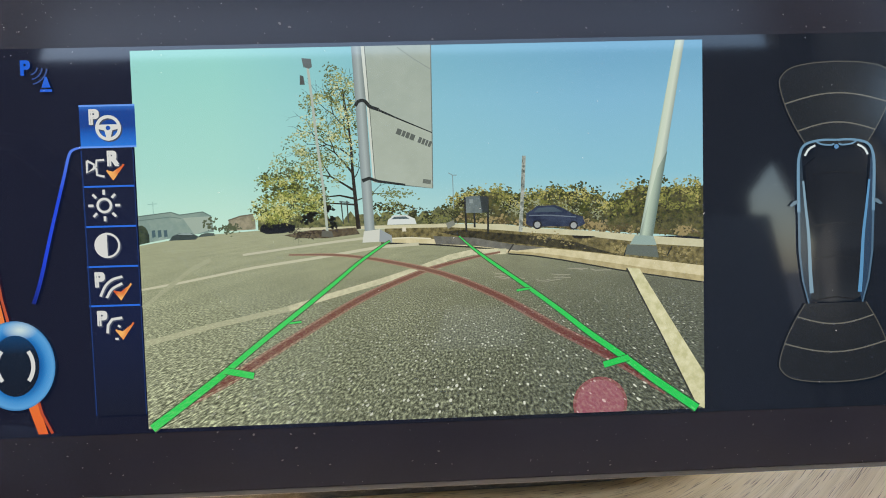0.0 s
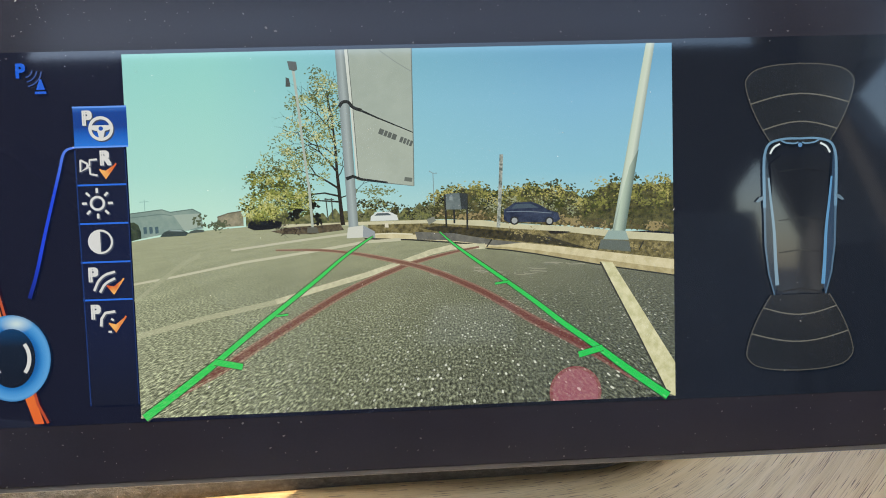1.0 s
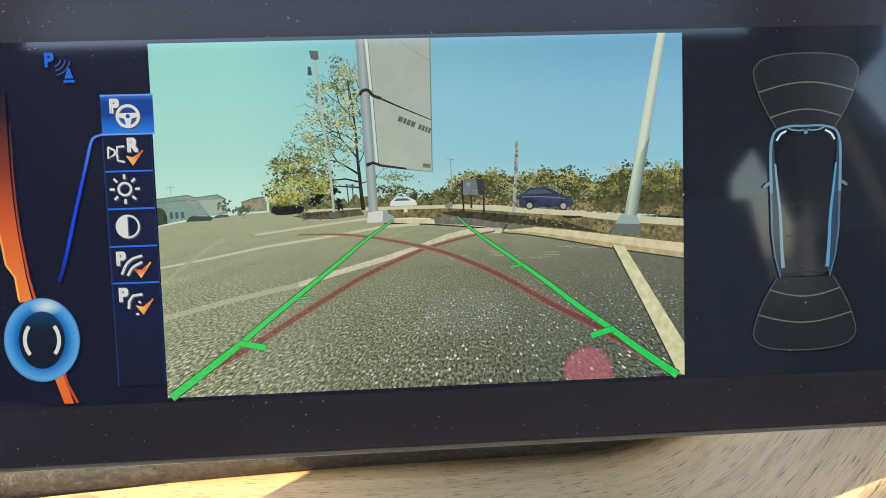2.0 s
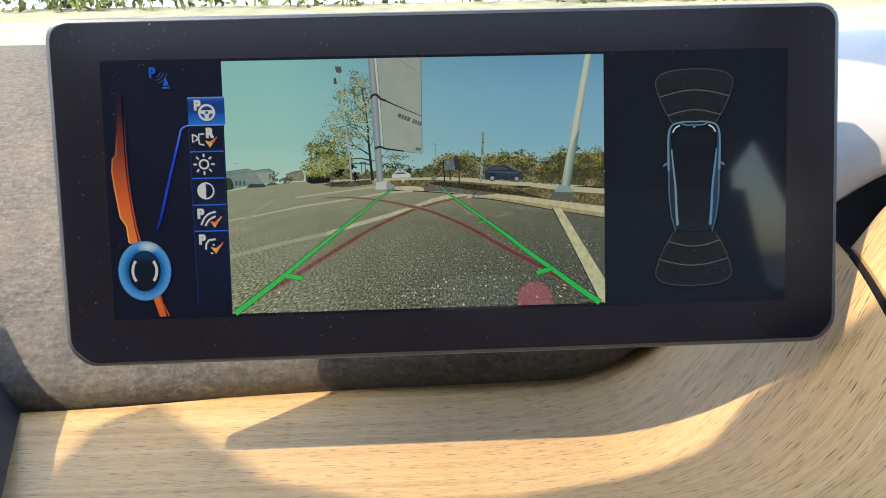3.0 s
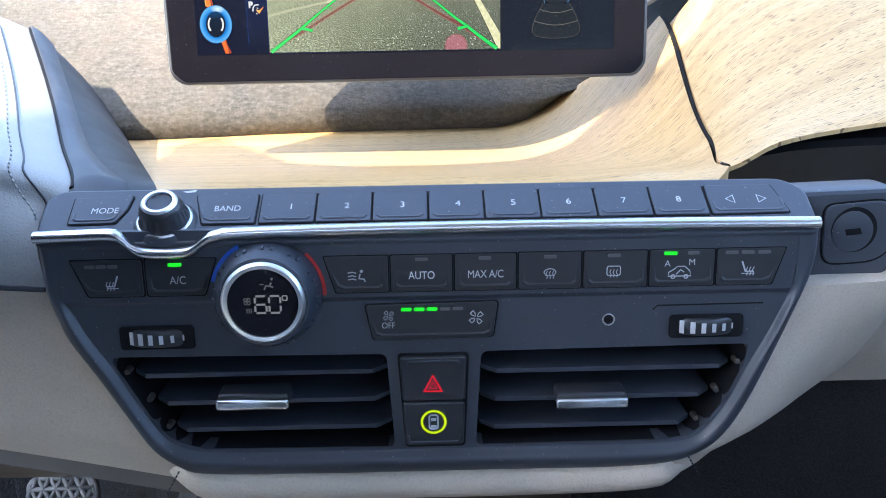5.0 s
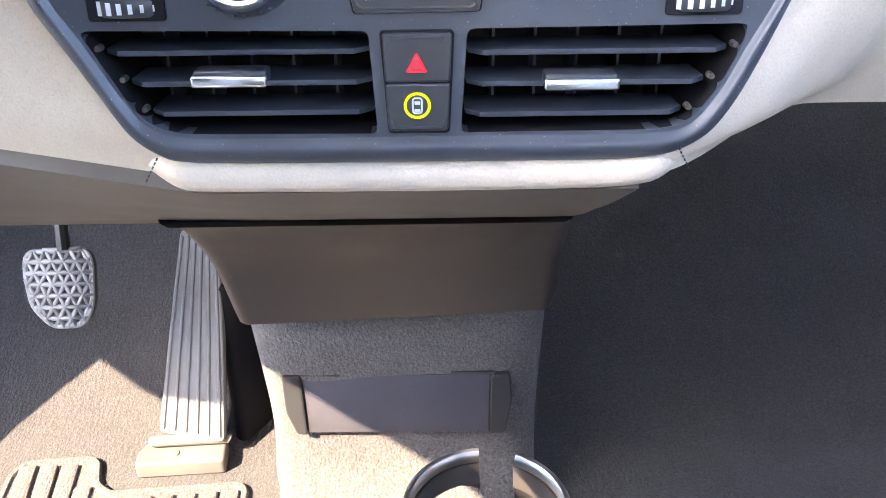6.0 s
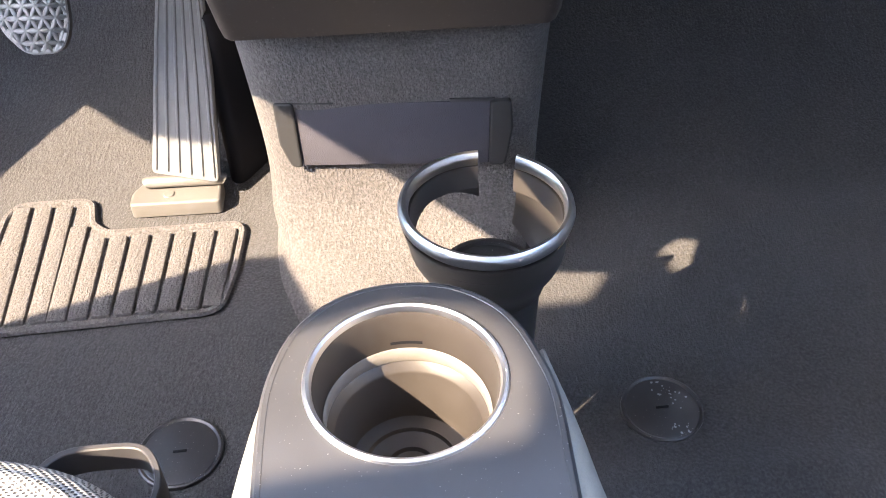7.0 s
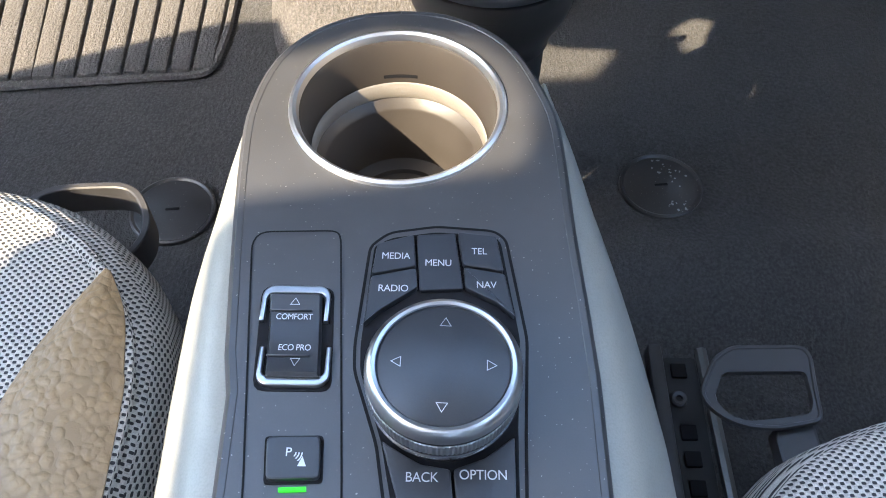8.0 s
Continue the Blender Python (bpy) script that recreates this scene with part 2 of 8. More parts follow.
M = dict(
    carpet=carpet("charcoal_carpet", (0.045, 0.0435, 0.044)),
    nose=carpet("console_carpet", (0.083, 0.077, 0.075)),
    felt=felt_mat(),
    wood=wood_mat("pale_wood", 0.02, 1.8),
    wood_lid=wood_mat("pale_wood_lid", -0.42),
    cowl=plain("white_cowl", (0.40, 0.395, 0.38), 0.45, fine=1200, bmp=0.08),
    pod=leather_mat("grey_leather", (0.30, 0.31, 0.305), 1300, 0.0002, 0.5),
    leather=leather_mat("beige_leather", (0.58, 0.49, 0.395), 1100, 0.00025, 0.5),
    trim=leather_mat("pale_grey_trim", (0.275, 0.27, 0.245), 1500, 0.0001, 0.42),
    panel=plain("panel_plastic", (0.038, 0.045, 0.060), 0.42, fine=1800, bmp=0.12, dust=0.3),
    button=plain("button_plastic", (0.023, 0.025, 0.030), 0.36, fine=1800, bmp=0.08),
    # black of grooves and joints, also put where recesses are only in shade
    groove=plain("groove_shade_black", (0.012, 0.012, 0.014), 0.6, bmp=0),
    plate=plain("satin_plate", (0.050, 0.050, 0.053), 0.36, fine=1800, bmp=0.06, dust=0.35),
    shroud=plain("grey_shroud", (0.014, 0.015, 0.0175), 0.55, fine=1500, bmp=0.25),
    column=plain("brown_column", (0.043, 0.034, 0.030), 0.5, fine=1300, bmp=0.25, dust=0.35),
    rim=plain("slate_rim", (0.034, 0.038, 0.048), 0.5, fine=1400, bmp=0.15),
    knee=plain("taupe_plastic", (0.15, 0.125, 0.105), 0.6, fine=1300, bmp=0.2),
    chrome=plain("satin_chrome", (0.72, 0.73, 0.75), 0.22, 1.0, 0.04, 600, 0.03),
    bright=plain("polished_chrome", (0.85, 0.86, 0.88), 0.1, 1.0, 0.03, 600, 0.0),
    ringm=plain("satin_ring", (0.50, 0.51, 0.53), 0.30, 1.0, 0.06, 900, 0.05),
    ring_bright=plain("brushed_ring", (0.86, 0.87, 0.89), 0.38, 1.0, 0.04, 900, 0.04),
    rubber=plain("black_rubber", (0.02, 0.02, 0.021), 0.7, fine=900, bmp=0.3),
    pedal=plain("pedal_rubber", (0.17, 0.175, 0.18), 0.5, fine=1100, bmp=0.2),
    hinge=plain("hinge_plastic", (0.115, 0.108, 0.098), 0.5, fine=1100, bmp=0.2),
    pedal_dark=plain("pedal_recess", (0.035, 0.035, 0.038), 0.7, fine=900, bmp=0.2),
    liner=plain("cup_liner", (0.042, 0.036, 0.032), 0.42, fine=1500, bmp=0.1),
    band=plain("liner_sunlit_band", (0.19, 0.175, 0.158), 0.5, fine=1500, bmp=0.15),
    bezel=plain("gloss_bezel", (0.009, 0.0085, 0.012), 0.16, fine=1500, bmp=0.0, dust=0.1),
    frame_edge=plain("display_edge", (0.10, 0.105, 0.12), 0.35, 0.6, fine=1500, bmp=0.05),
    white=plain("white_print", (0.50, 0.51, 0.53), 0.5, bmp=0),
    faint=plain("faint_print", (0.10, 0.10, 0.105), 0.5, bmp=0),
    blue_print=plain("blue_print", (0.02, 0.10, 0.5), 0.45, bmp=0),
    red_print=plain("red_print", (0.45, 0.03, 0.03), 0.45, bmp=0),
    net=leather_mat("pocket_net", (0.05, 0.048, 0.06), 1300, 0.0004, 0.85),
    weave=weave_mat("woven_seat_cloth"),
    tan=pebble_mat("tan_leather", (0.30, 0.205, 0.11)),
    steel=plain("seat_steel", (0.22, 0.22, 0.22), 0.4, 0.9, fine=500, bmp=0.1),
    ring_satin=plain("satin_holder_ring", (0.70, 0.71, 0.74), 0.34, 1.0, 0.05, 900, 0.04),
    smoked=plain("smoked_metal", (0.075, 0.068, 0.064), 0.34, 0.35, 0.06, 1200, 0.05),
    lever=plain("lever_plastic", (0.048, 0.047, 0.05), 0.42, fine=1500, bmp=0.15),
    cap=plain("cap_plastic", (0.04, 0.039, 0.04), 0.35, fine=700, bmp=0.2, dust=0.6),
    roofm=plain("headliner", (0.64, 0.62, 0.59), 0.95, fine=500, bmp=0.3),
    sidem=plain("pale_door_lining", (0.45, 0.44, 0.42), 0.8, fine=700, bmp=0.2),
    doorm=plain("door_lining", (0.12, 0.115, 0.11), 0.7, fine=700, bmp=0.2),
    green=glow("green_led", (0.03, 0.72, 0.02), 1.0),
    red=glow("red_lamp", (0.9, 0.01, 0.03), 0.75),
    yellow=glow("yellow_lamp", (0.6, 0.8, 0.0), 0.75),
    lcd=glow("lcd_digits", (0.62, 0.62, 0.66), 0.22),
    lcd_dim=glow("lcd_dim", (0.2, 0.2, 0.22), 0.36),
)

for nm, gloss in (("bezel", 0.2), ("panel", 0.56), ("button", 0.56), ("shroud", 0.28), ("rim", 0.35), ("plate", 0.6), ("groove", 0.08), ("wood", 0.45), ("wood_lid", 0.45)):
    M[nm].node_tree.nodes["Principled BSDF"].inputs["Specular IOR Level"].default_value = gloss


# Mesh helpers
def thing(name, label, category, loc=(0, 0, 0), group="", kind=""):
    ob = new(name)
    ob.empty_display_size = 0.02
    ob.location = loc
    return tagged(ob, label, category, group, kind)


def part(name, bm, material, parent=None, label="", m=None, smooth=True):
    """Links a bmesh as ONE mesh object under a thing or a part; m places it in the world."""
    me = bpy.data.meshes.new(name)
    bmesh.ops.recalc_face_normals(bm, faces=bm.faces)
    bm.to_mesh(me)
    bm.free()
    if smooth:
        for p in me.polygons:
            p.use_smooth = True
        me.set_sharp_from_angle(angle=radians(38))
        for p in me.polygons:
            if len(p.vertices) > 4:
                p.use_smooth = False
    me.materials.append(material)
    ob = new(name, me)
    place(ob, parent, m)
    if label:
        ob["label"] = label
    return ob


def root(ob):
    w = ob.matrix_basis.copy()
    while ob.parent:
        ob = ob.parent
        w = ob.matrix_basis @ w
    return w


def place(ob, parent, m):
    w = m if m is not None else Matrix()
    if parent:
        ob.parent = parent
        ob.matrix_basis = root(parent).inverted() @ w
    else:
        ob.matrix_basis = w


def holed(outline, holes, z0, z1):
    """A plate with openings cut right through."""
    bm = bmesh.new()
    loops = [outline] + holes
    edges = []
    for lp in loops:
        vs = [bm.verts.new((x, y, z1)) for x, y in lp]
        edges += [bm.edges.new((vs[i], vs[(i + 1) % len(vs)])) for i in range(len(vs))]
    bmesh.ops.triangle_fill(bm, edges=edges, use_beauty=True, use_dissolve=False)
    inside = []
    for f in bm.faces:
        c = f.calc_center_median()
        for h in holes:
            k = False
            for i in range(len(h)):
                (x1, y1), (x2, y2) = h[i], h[i - 1]
                if (y1 > c.y) != (y2 > c.y) and c.x < (x2 - x1) * (c.y - y1) / (y2 - y1) + x1:
                    k = not k
            if k:
                inside.append(f)
    bmesh.ops.delete(bm, geom=inside, context="FACES")
    r = bmesh.ops.extrude_face_region(bm, geom=bm.faces[:])
    bmesh.ops.translate(bm, vec=(0, 0, z0 - z1), verts=[v for v in r["geom"] if isinstance(v, bmesh.types.BMVert)])
    return bm


def inset(pts, d):
    """Draws an outline in by d along its corner normals."""
    n = len(pts)
    turn = sum(pts[i - 1][0] * pts[i][1] - pts[i][0] * pts[i - 1][1] for i in range(n))
    sg = 1 if turn > 0 else -1
    out = []
    for i in range(n):
        a, p, b = Vector(pts[i - 1]), Vector(pts[i]), Vector(pts[(i + 1) % n])
        d1, d2 = (p - a).normalized(), (b - p).normalized()
        n1, n2 = Vector((-d1.y, d1.x)) * sg, Vector((-d2.y, d2.x)) * sg
        m = (n1 + n2)
        m = m / max(0.5, m.length_squared / 2) if m.length > 1e-6 else n1
        out.append(tuple(p + m * d))
    return out


def prism(pts, z0, z1, bev=0.0, seg=2):
    """An upright prism over an outline in x, y, with its top edge rounded."""
    bm = bmesh.new()
    rows = [(pts, z0), (pts, z1 - bev)]
    if bev:
        for k in range(1, seg + 1):
            a = math.pi / 2 * k / seg
            rows.append((inset(pts, bev * (1 - math.cos(a))), z1 - bev + bev * math.sin(a)))
    rings = [[bm.verts.new((x, y, z)) for x, y in o] for o, z in rows]
    n = len(pts)
    bm.faces.new(rings[0][::-1])
    bm.faces.new(rings[-1])
    for a, b in zip(rings, rings[1:]):
        for i in range(n):
            bm.faces.new((a[i], a[(i + 1) % n], b[(i + 1) % n], b[i]))
    return bm


def rounded(w, h, r, n=4, cx=0.0, cy=0.0):
    out = []
    for sx, sy, a0 in ((1, 1, 0), (-1, 1, 90), (-1, -1, 180), (1, -1, 270)):
        for i in range(n + 1):
            a = radians(a0 + 90 * i / n)
            out.append((cx + sx * (w / 2 - r) + r * math.cos(a), cy + sy * (h / 2 - r) + r * math.sin(a)))
    return out


def soften(pts, r, n=4):
    """Rounds the corners of an outline by about r."""
    out, k = [], len(pts)
    for i in range(k):
        p, a, b = Vector(pts[i]), Vector(pts[i - 1]), Vector(pts[(i + 1) % k])
        d1, d2 = (a - p), (b - p)
        q1 = p + d1.normalized() * min(r, d1.length * 0.45)
        q2 = p + d2.normalized() * min(r, d2.length * 0.45)
        for j in range(n + 1):
            s = j / n
            v = q1 * (1 - s) ** 2 + p * 2 * s * (1 - s) + q2 * s ** 2
            out.append((v.x, v.y))
    return out


def box(sx, sy, sz, bev=0.0, seg=2, c=(0, 0, 0)):
    bm = bmesh.new()
    bmesh.ops.create_cube(bm, size=1)
    bmesh.ops.scale(bm, vec=(sx, sy, sz), verts=bm.verts)
    bmesh.ops.translate(bm, vec=c, verts=bm.verts)
    if bev:
        bmesh.ops.bevel(bm, geom=bm.edges[:], offset=bev, segments=seg, profile=0.5, affect="EDGES")
    return bm


def lathe(profile, seg=48, a0=0.0, a1=360.0, cap=False):
    """Turns a closed or open outline of (radius, height) about z."""
    bm = bmesh.new()
    full = abs(a1 - a0) >= 360
    cols = []
    for i in range(seg if full else seg + 1):
        a = radians(a0 + (a1 - a0) * i / seg)
        cols.append([bm.verts.new((r * math.cos(a), r * math.sin(a), z)) for r, z in profile])
    m = len(cols)
    for i in range(m if full else m - 1):
        p, q = cols[i], cols[(i + 1) % m]
        for j in range(len(profile) - 1):
            bm.faces.new((p[j], q[j], q[j + 1], p[j + 1]))
    if cap and not full:
        bm.faces.new(cols[0])
        bm.faces.new(cols[-1])
    bmesh.ops.remove_doubles(bm, verts=bm.verts, dist=1e-6)
    return bm


def sheet(fn, us, vs, thick=0.003, back=(0, 0, -1)):
    """A surface fn(u, v) with a thickness along one direction."""
    bm = bmesh.new()
    d = Vector(back) * thick
    top = [[bm.verts.new(fn(u, v)) for v in vs] for u in us]
    low = [[bm.verts.new(Vector(fn(u, v)) + d) for v in vs] for u in us]
    nu, nv = len(us), len(vs)
    for i in range(nu - 1):
        for j in range(nv - 1):
            bm.faces.new((top[i][j], top[i + 1][j], top[i + 1][j + 1], top[i][j + 1]))
            bm.faces.new((low[i][j], low[i][j + 1], low[i + 1][j + 1], low[i + 1][j]))
    for i in range(nu - 1):
        bm.faces.new((top[i][0], low[i][0], low[i + 1][0], top[i + 1][0]))
        bm.faces.new((top[i][-1], top[i + 1][-1], low[i + 1][-1], low[i][-1]))
    for j in range(nv - 1):
        bm.faces.new((top[0][j], top[0][j + 1], low[0][j + 1], low[0][j]))
        bm.faces.new((top[-1][j], low[-1][j], low[-1][j + 1], top[-1][j + 1]))
    return bm


def steps(a, b, n):
    return [a + (b - a) * i / n for i in range(n + 1)]


def curve(pts, n=8):
    """A smooth run of points through those given (any dimension)."""
    ps = [Vector(p) for p in pts]
    ps = [ps[0] * 2 - ps[1]] + ps + [ps[-1] * 2 - ps[-2]]
    out = []
    for i in range(1, len(ps) - 2):
        a, b, c, d = ps[i - 1:i + 3]
        for j in range(n):
            s = j / n
            out.append(0.5 * (2 * b + (c - a) * s + (2 * a - 5 * b + 4 * c - d) * s * s + (3 * b - a - 3 * c + d) * s ** 3))
    return out + [ps[-2]]


def along(table, x):
    """Reads a smooth-stepped value off a table of (x, value)."""
    if x <= table[0][0]:
        return table[0][1]
    for (a, p), (b, q) in zip(table, table[1:]):
        if x <= b:
            s = (x - a) / (b - a)
            s = s * s * (3 - 2 * s)
            return p + (q - p) * s
    return table[-1][1]


def glide(table, x):
    """Reads a value off a table of (x, value) along a smooth curve without steps."""
    n = len(table)
    if x <= table[0][0]:
        return table[0][1]
    if x >= table[-1][0]:
        return table[-1][1]
    slope = [0.0] + [(table[i + 1][1] - table[i - 1][1]) / (table[i + 1][0] - table[i - 1][0]) for i in range(1, n - 1)] + [0.0]
    for i in range(n - 1):
        (a, p), (b, q) = table[i], table[i + 1]
        if x <= b:
            h = b - a
            s = (x - a) / h
            return (2 * s ** 3 - 3 * s * s + 1) * p + (s ** 3 - 2 * s * s + s) * h * slope[i] + (3 * s * s - 2 * s ** 3) * q + (s ** 3 - s * s) * h * slope[i + 1]


def tube(pts, r, seg=10, rx=None):
    """A bar of round or oval section along points."""
    bm = bmesh.new()
    ps = [Vector(p) for p in pts]
    rings = []
    for i, p in enumerate(ps):
        d = (ps[min(i + 1, len(ps) - 1)] - ps[max(i - 1, 0)]).normalized()
        up = Vector((0, 0, 1)) if abs(d.z) < 0.95 else Vector((0, 1, 0))
        x = d.cross(up).normalized()
        y = x.cross(d)
        rings.append([bm.verts.new(p + x * (rx or r) * math.cos(2 * math.pi * k / seg) + y * r * math.sin(2 * math.pi * k / seg)) for k in range(seg)])
    for a, b in zip(rings, rings[1:]):
        for k in range(seg):
            bm.faces.new((a[k], a[(k + 1) % seg], b[(k + 1) % seg], b[k]))
    bm.faces.new(rings[0])
    bm.faces.new(rings[-1])
    return bm


def stroke(pts, w, z0=0.0, z1=0.0002, closed=False):
    """A flat printed line of width w along points in x, y."""
    bm = bmesh.new()
    ps = [Vector((*p[:2], 0)) for p in pts]
    n = len(ps)
    left, right = [], []
    for i in range(n):
        a = ps[i - 1] if (i or closed) else ps[i]
        b = ps[(i + 1) % n] if (i < n - 1 or closed) else ps[i]
        d = (b - a).normalized()
        s = Vector((-d.y, d.x, 0)) * w / 2
        left.append(bm.verts.new((*(ps[i] + s).xy, z1)))
        right.append(bm.verts.new((*(ps[i] - s).xy, z1)))
    for i in range(n if closed else n - 1):
        j = (i + 1) % n
        bm.faces.new((left[i], right[i], right[j], left[j]))
    return bm


def flat(pts, z=0.0002):
    bm = bmesh.new()
    bm.faces.new([bm.verts.new((x, y, z)) for x, y in pts])
    return bm


def merge(*bms):
    out = bmesh.new()
    for b in bms:
        me = bpy.data.meshes.new("tmp")
        b.to_mesh(me)
        b.free()
        out.from_mesh(me)
        bpy.data.meshes.remove(me)
    return out


def arc(cx, cy, r, a0, a1, n=16, ry=None):
    return [(cx + r * math.cos(radians(a0 + (a1 - a0) * i / n)), cy + (ry or r) * math.sin(radians(a0 + (a1 - a0) * i / n))) for i in range(n + 1)]


def text_bm(body, size, x, y, z=0.0002, spacing=1.0, shear=0.0, wide=1.0, at=None):
    """Lettering, centred on x, y, lying in the x, y plane."""
    cu = bpy.data.curves.new("lettering", "FONT")
    cu.body, cu.size, cu.align_x, cu.align_y = body, size, "CENTER", "CENTER"
    cu.space_character, cu.shear = spacing, shear
    ob = new("lettering", cu)
    dg = bpy.context.evaluated_depsgraph_get()
    me = bpy.data.meshes.new_from_object(ob.evaluated_get(dg))
    bm = bmesh.new()
    bm.from_mesh(me)
    bmesh.ops.scale(bm, vec=(wide, 1, 1), verts=bm.verts)
    bmesh.ops.translate(bm, vec=(*at, z) if at else (x, y, z), verts=bm.verts)
    bpy.data.objects.remove(ob)
    bpy.data.curves.remove(cu)
    bpy.data.meshes.remove(me)
    return bm


def mm(pts):
    return [(x / 1000, y / 1000) for x, y in pts]


# ---------------------------------------------------------------- the shell of the cabin
FLOOR = -0.015


def floor_z(x, y):
    """The carpet: flat, rising in front into the footwell, with a soft hump under the console's nose and a step to the passenger's seat."""
    z = FLOOR
    if y > 0.20:
        z += (y - 0.20) * 0.20 + (y - 0.20) ** 2
    side = along([(-0.19, 0.0), (-0.115, 1.0), (0.10, 1.0), (0.135, 0.0)], x)
    z += 0.004 * side * along([(-0.30, 0.0), (-0.05, 0.4), (0.10, 1.0)], y)
    if x > 0.1:
        z -= 0.026 * along([(-0.27, 1.0), (-0.185, 0.0)], y)
        z += 0.006 * math.exp(-((y + 0.172 - (x - 0.166) * 0.06) / 0.012) ** 2) * min(1, (x - 0.1) * 20)
        z += 0.004 * math.sin(x * 19) * math.sin(y * 13 + 1)
    z += 0.0015 * noise.noise((x * 14, y * 14, 0))
    return z


floor = part("floor", sheet(lambda x, y: (x, y, floor_z(x, y)), steps(-0.72, 0.72, 120), steps(-1.3, 0.62, 150), 0.02), M["carpet"])
tagged(floor, "charcoal cut-pile carpet, sunlit in the driver's footwell", "carpet", kind="structure")


def slab(name, label, category, size, c, mat, m=None):
    return tagged(part(name, box(*size, c=c), M[mat], None, m=m, smooth=False), label, category, kind="structure")


slab("wall_front", "dark firewall behind the footwells", "firewall", (1.5, 0.03, 0.80), (0, 0.66, 0.36), "doorm")
# unseen rear lining: two small quarter windows, a low gap between the seats and the tailgate window, all placed for
# screen reflections and fill light
BACK = Matrix(((1, 0, 0, 0), (0, 0, -1, -1.31), (0, 1, 0, 0), (0, 0, 0, 1)))
QUARTER = [(0.65, 0.895), (0.595, 0.825), (0.600, 0.685), (0.67, 0.60), (0.71, 0.60), (0.725, 0.74)]
tagged(part("wall_back", holed([(-0.75, -0.02), (0.75, -0.02), (0.75, 1.21), (-0.75, 1.21)], [QUARTER, [(-x, z) for x, z in QUARTER], [(0.02, 0.57), (0.24, 0.57), (0.21, 0.64), (0.05, 0.64)], [(-0.66, 1.09), (0.66, 1.09), (0.62, 1.20), (-0.62, 1.20)]] , 0, 0.04), M["doorm"], None, m=BACK, smooth=False), "unseen grey lining behind the seats, its openings set for screen reflections and fill light", "lining", kind="structure")
slab("pillar_right", "grey lined pillar", "pillar", (0.05, 0.10, 0.6), (0.75, -1.26, 0.88), "roofm")
# driver's door, unseen: its waistline drops towards the mirror and climbs behind the seat, stepped to shape the sun
# patches
DOOR_SUN_MASK = [(0.68, 0.82), (0.0, 0.82), (-0.10, 1.10), (-0.30, 1.16), (-0.315, 0.76), (-0.25, 0.69), (-0.16, 0.60), (-0.11, 0.564), (-0.058, 0.532), (-0.015, 0.503), (0.012, 0.475), (0.010, 0.40), (-0.005, 0.335), (-0.02, 0.30), (-0.20, 0.30), (-0.327, 0.433), (-0.46, 0.756), (-0.593, 0.814), (-0.95, 0.84), (-1.10, 0.88), (-1.35, 0.88), (-1.35, -0.05), (0.68, -0.05)]
SIDE = Matrix(((0, 0, 1, -0.76), (1, 0, 0, 0), (0, 1, 0, 0), (0, 0, 0, 1)))
# Unseen block added behind the driver's seat to trim the sun patches.
tagged(part("sun_block_left", prism([(-0.86, 1.08), (-0.868, 0.962), (-0.866, 0.946), (-0.876, 0.938), (-1.36, 0.938), (-1.36, 1.08)], 0, 0.03), M["doorm"], None, m=SIDE, smooth=False), "unseen dark block behind the driver's seat that cuts the sunlight", "pillar", kind="structure")
# Unseen passenger door; its pointed rear corner shapes a reflection in the display.
SIDE_R = Matrix(((0, 0, 1, 0.72), (1, 0, 0, 0), (0, 1, 0, 0), (0, 0, 0, 1)))
tagged(part("wall_right", prism([(0.64, -0.03), (0.64, 0.79), (-0.98, 0.82), (-1.09, 0.88), (-1.185, 0.968), (-1.09, 1.005), (-1.05, 1.19), (-1.31, 1.19), (-1.31, -0.03)], 0, 0.04), M["sidem"], None, m=SIDE_R, smooth=False), "unseen pale grey passenger door lining, its rear corner cut for the screen's reflection", "door lining", kind="structure")
tagged(part("wall_left", prism(DOOR_SUN_MASK, 0, 0.04), M["sidem"], None, m=SIDE, smooth=False), "unseen pale grey driver's door lining, its waistline stepped to shape the sunlight", "door lining", kind="structure")
# Unseen roof outline, its edges and tabs cut so sunlight falls in patches.
ROOF_SUN_MASK = [(-0.630, -0.38), (-0.602, -0.416), (-0.564, -0.466), (-0.516, -0.49), (-0.473, -0.49), (-0.428, -0.475), (-0.392, -0.461), (-0.361, -0.437), (-0.329, -0.43), (-0.299, -0.422), (-0.272, -0.416), (-0.245, -0.402), (-0.228, -0.377), (-0.206, -0.36), (-0.153, -0.357), (-0.135, -0.33), (-0.118, -0.303), (-0.135, -0.273), (-0.155, -0.24), (-0.174, -0.21), (-0.19, -0.15), (0.10, -0.15),
          (0.20, -0.20), (0.35, -0.23), (0.50, -0.29), (0.70, -0.38), (0.70, -1.35), (-0.80, -1.35), (-0.80, -1.047), (-0.672, -1.027), (-0.657, -0.99),
          (-0.657, -0.965), (-0.664, -0.945), (-0.68, -0.93), (-0.724, -0.924), (-0.757, -0.939), (-0.80, -0.955), (-0.86, -0.955), (-0.86, -0.88), (-0.780, -0.870), (-0.770, -0.844), (-0.752, -0.817), (-0.750, -0.765), (-0.722, -0.765), (-0.720, -0.800), (-0.708, -0.830), (-0.69, -0.868), (-0.672, -0.880), (-0.634, -0.912)]
tagged(part("ceiling", prism(ROOF_SUN_MASK, 1.20, 1.23), M["roofm"], None, smooth=False), "unseen pale headliner, its edges and tabs cut to shape the sun patches", "ceiling", kind="structure")
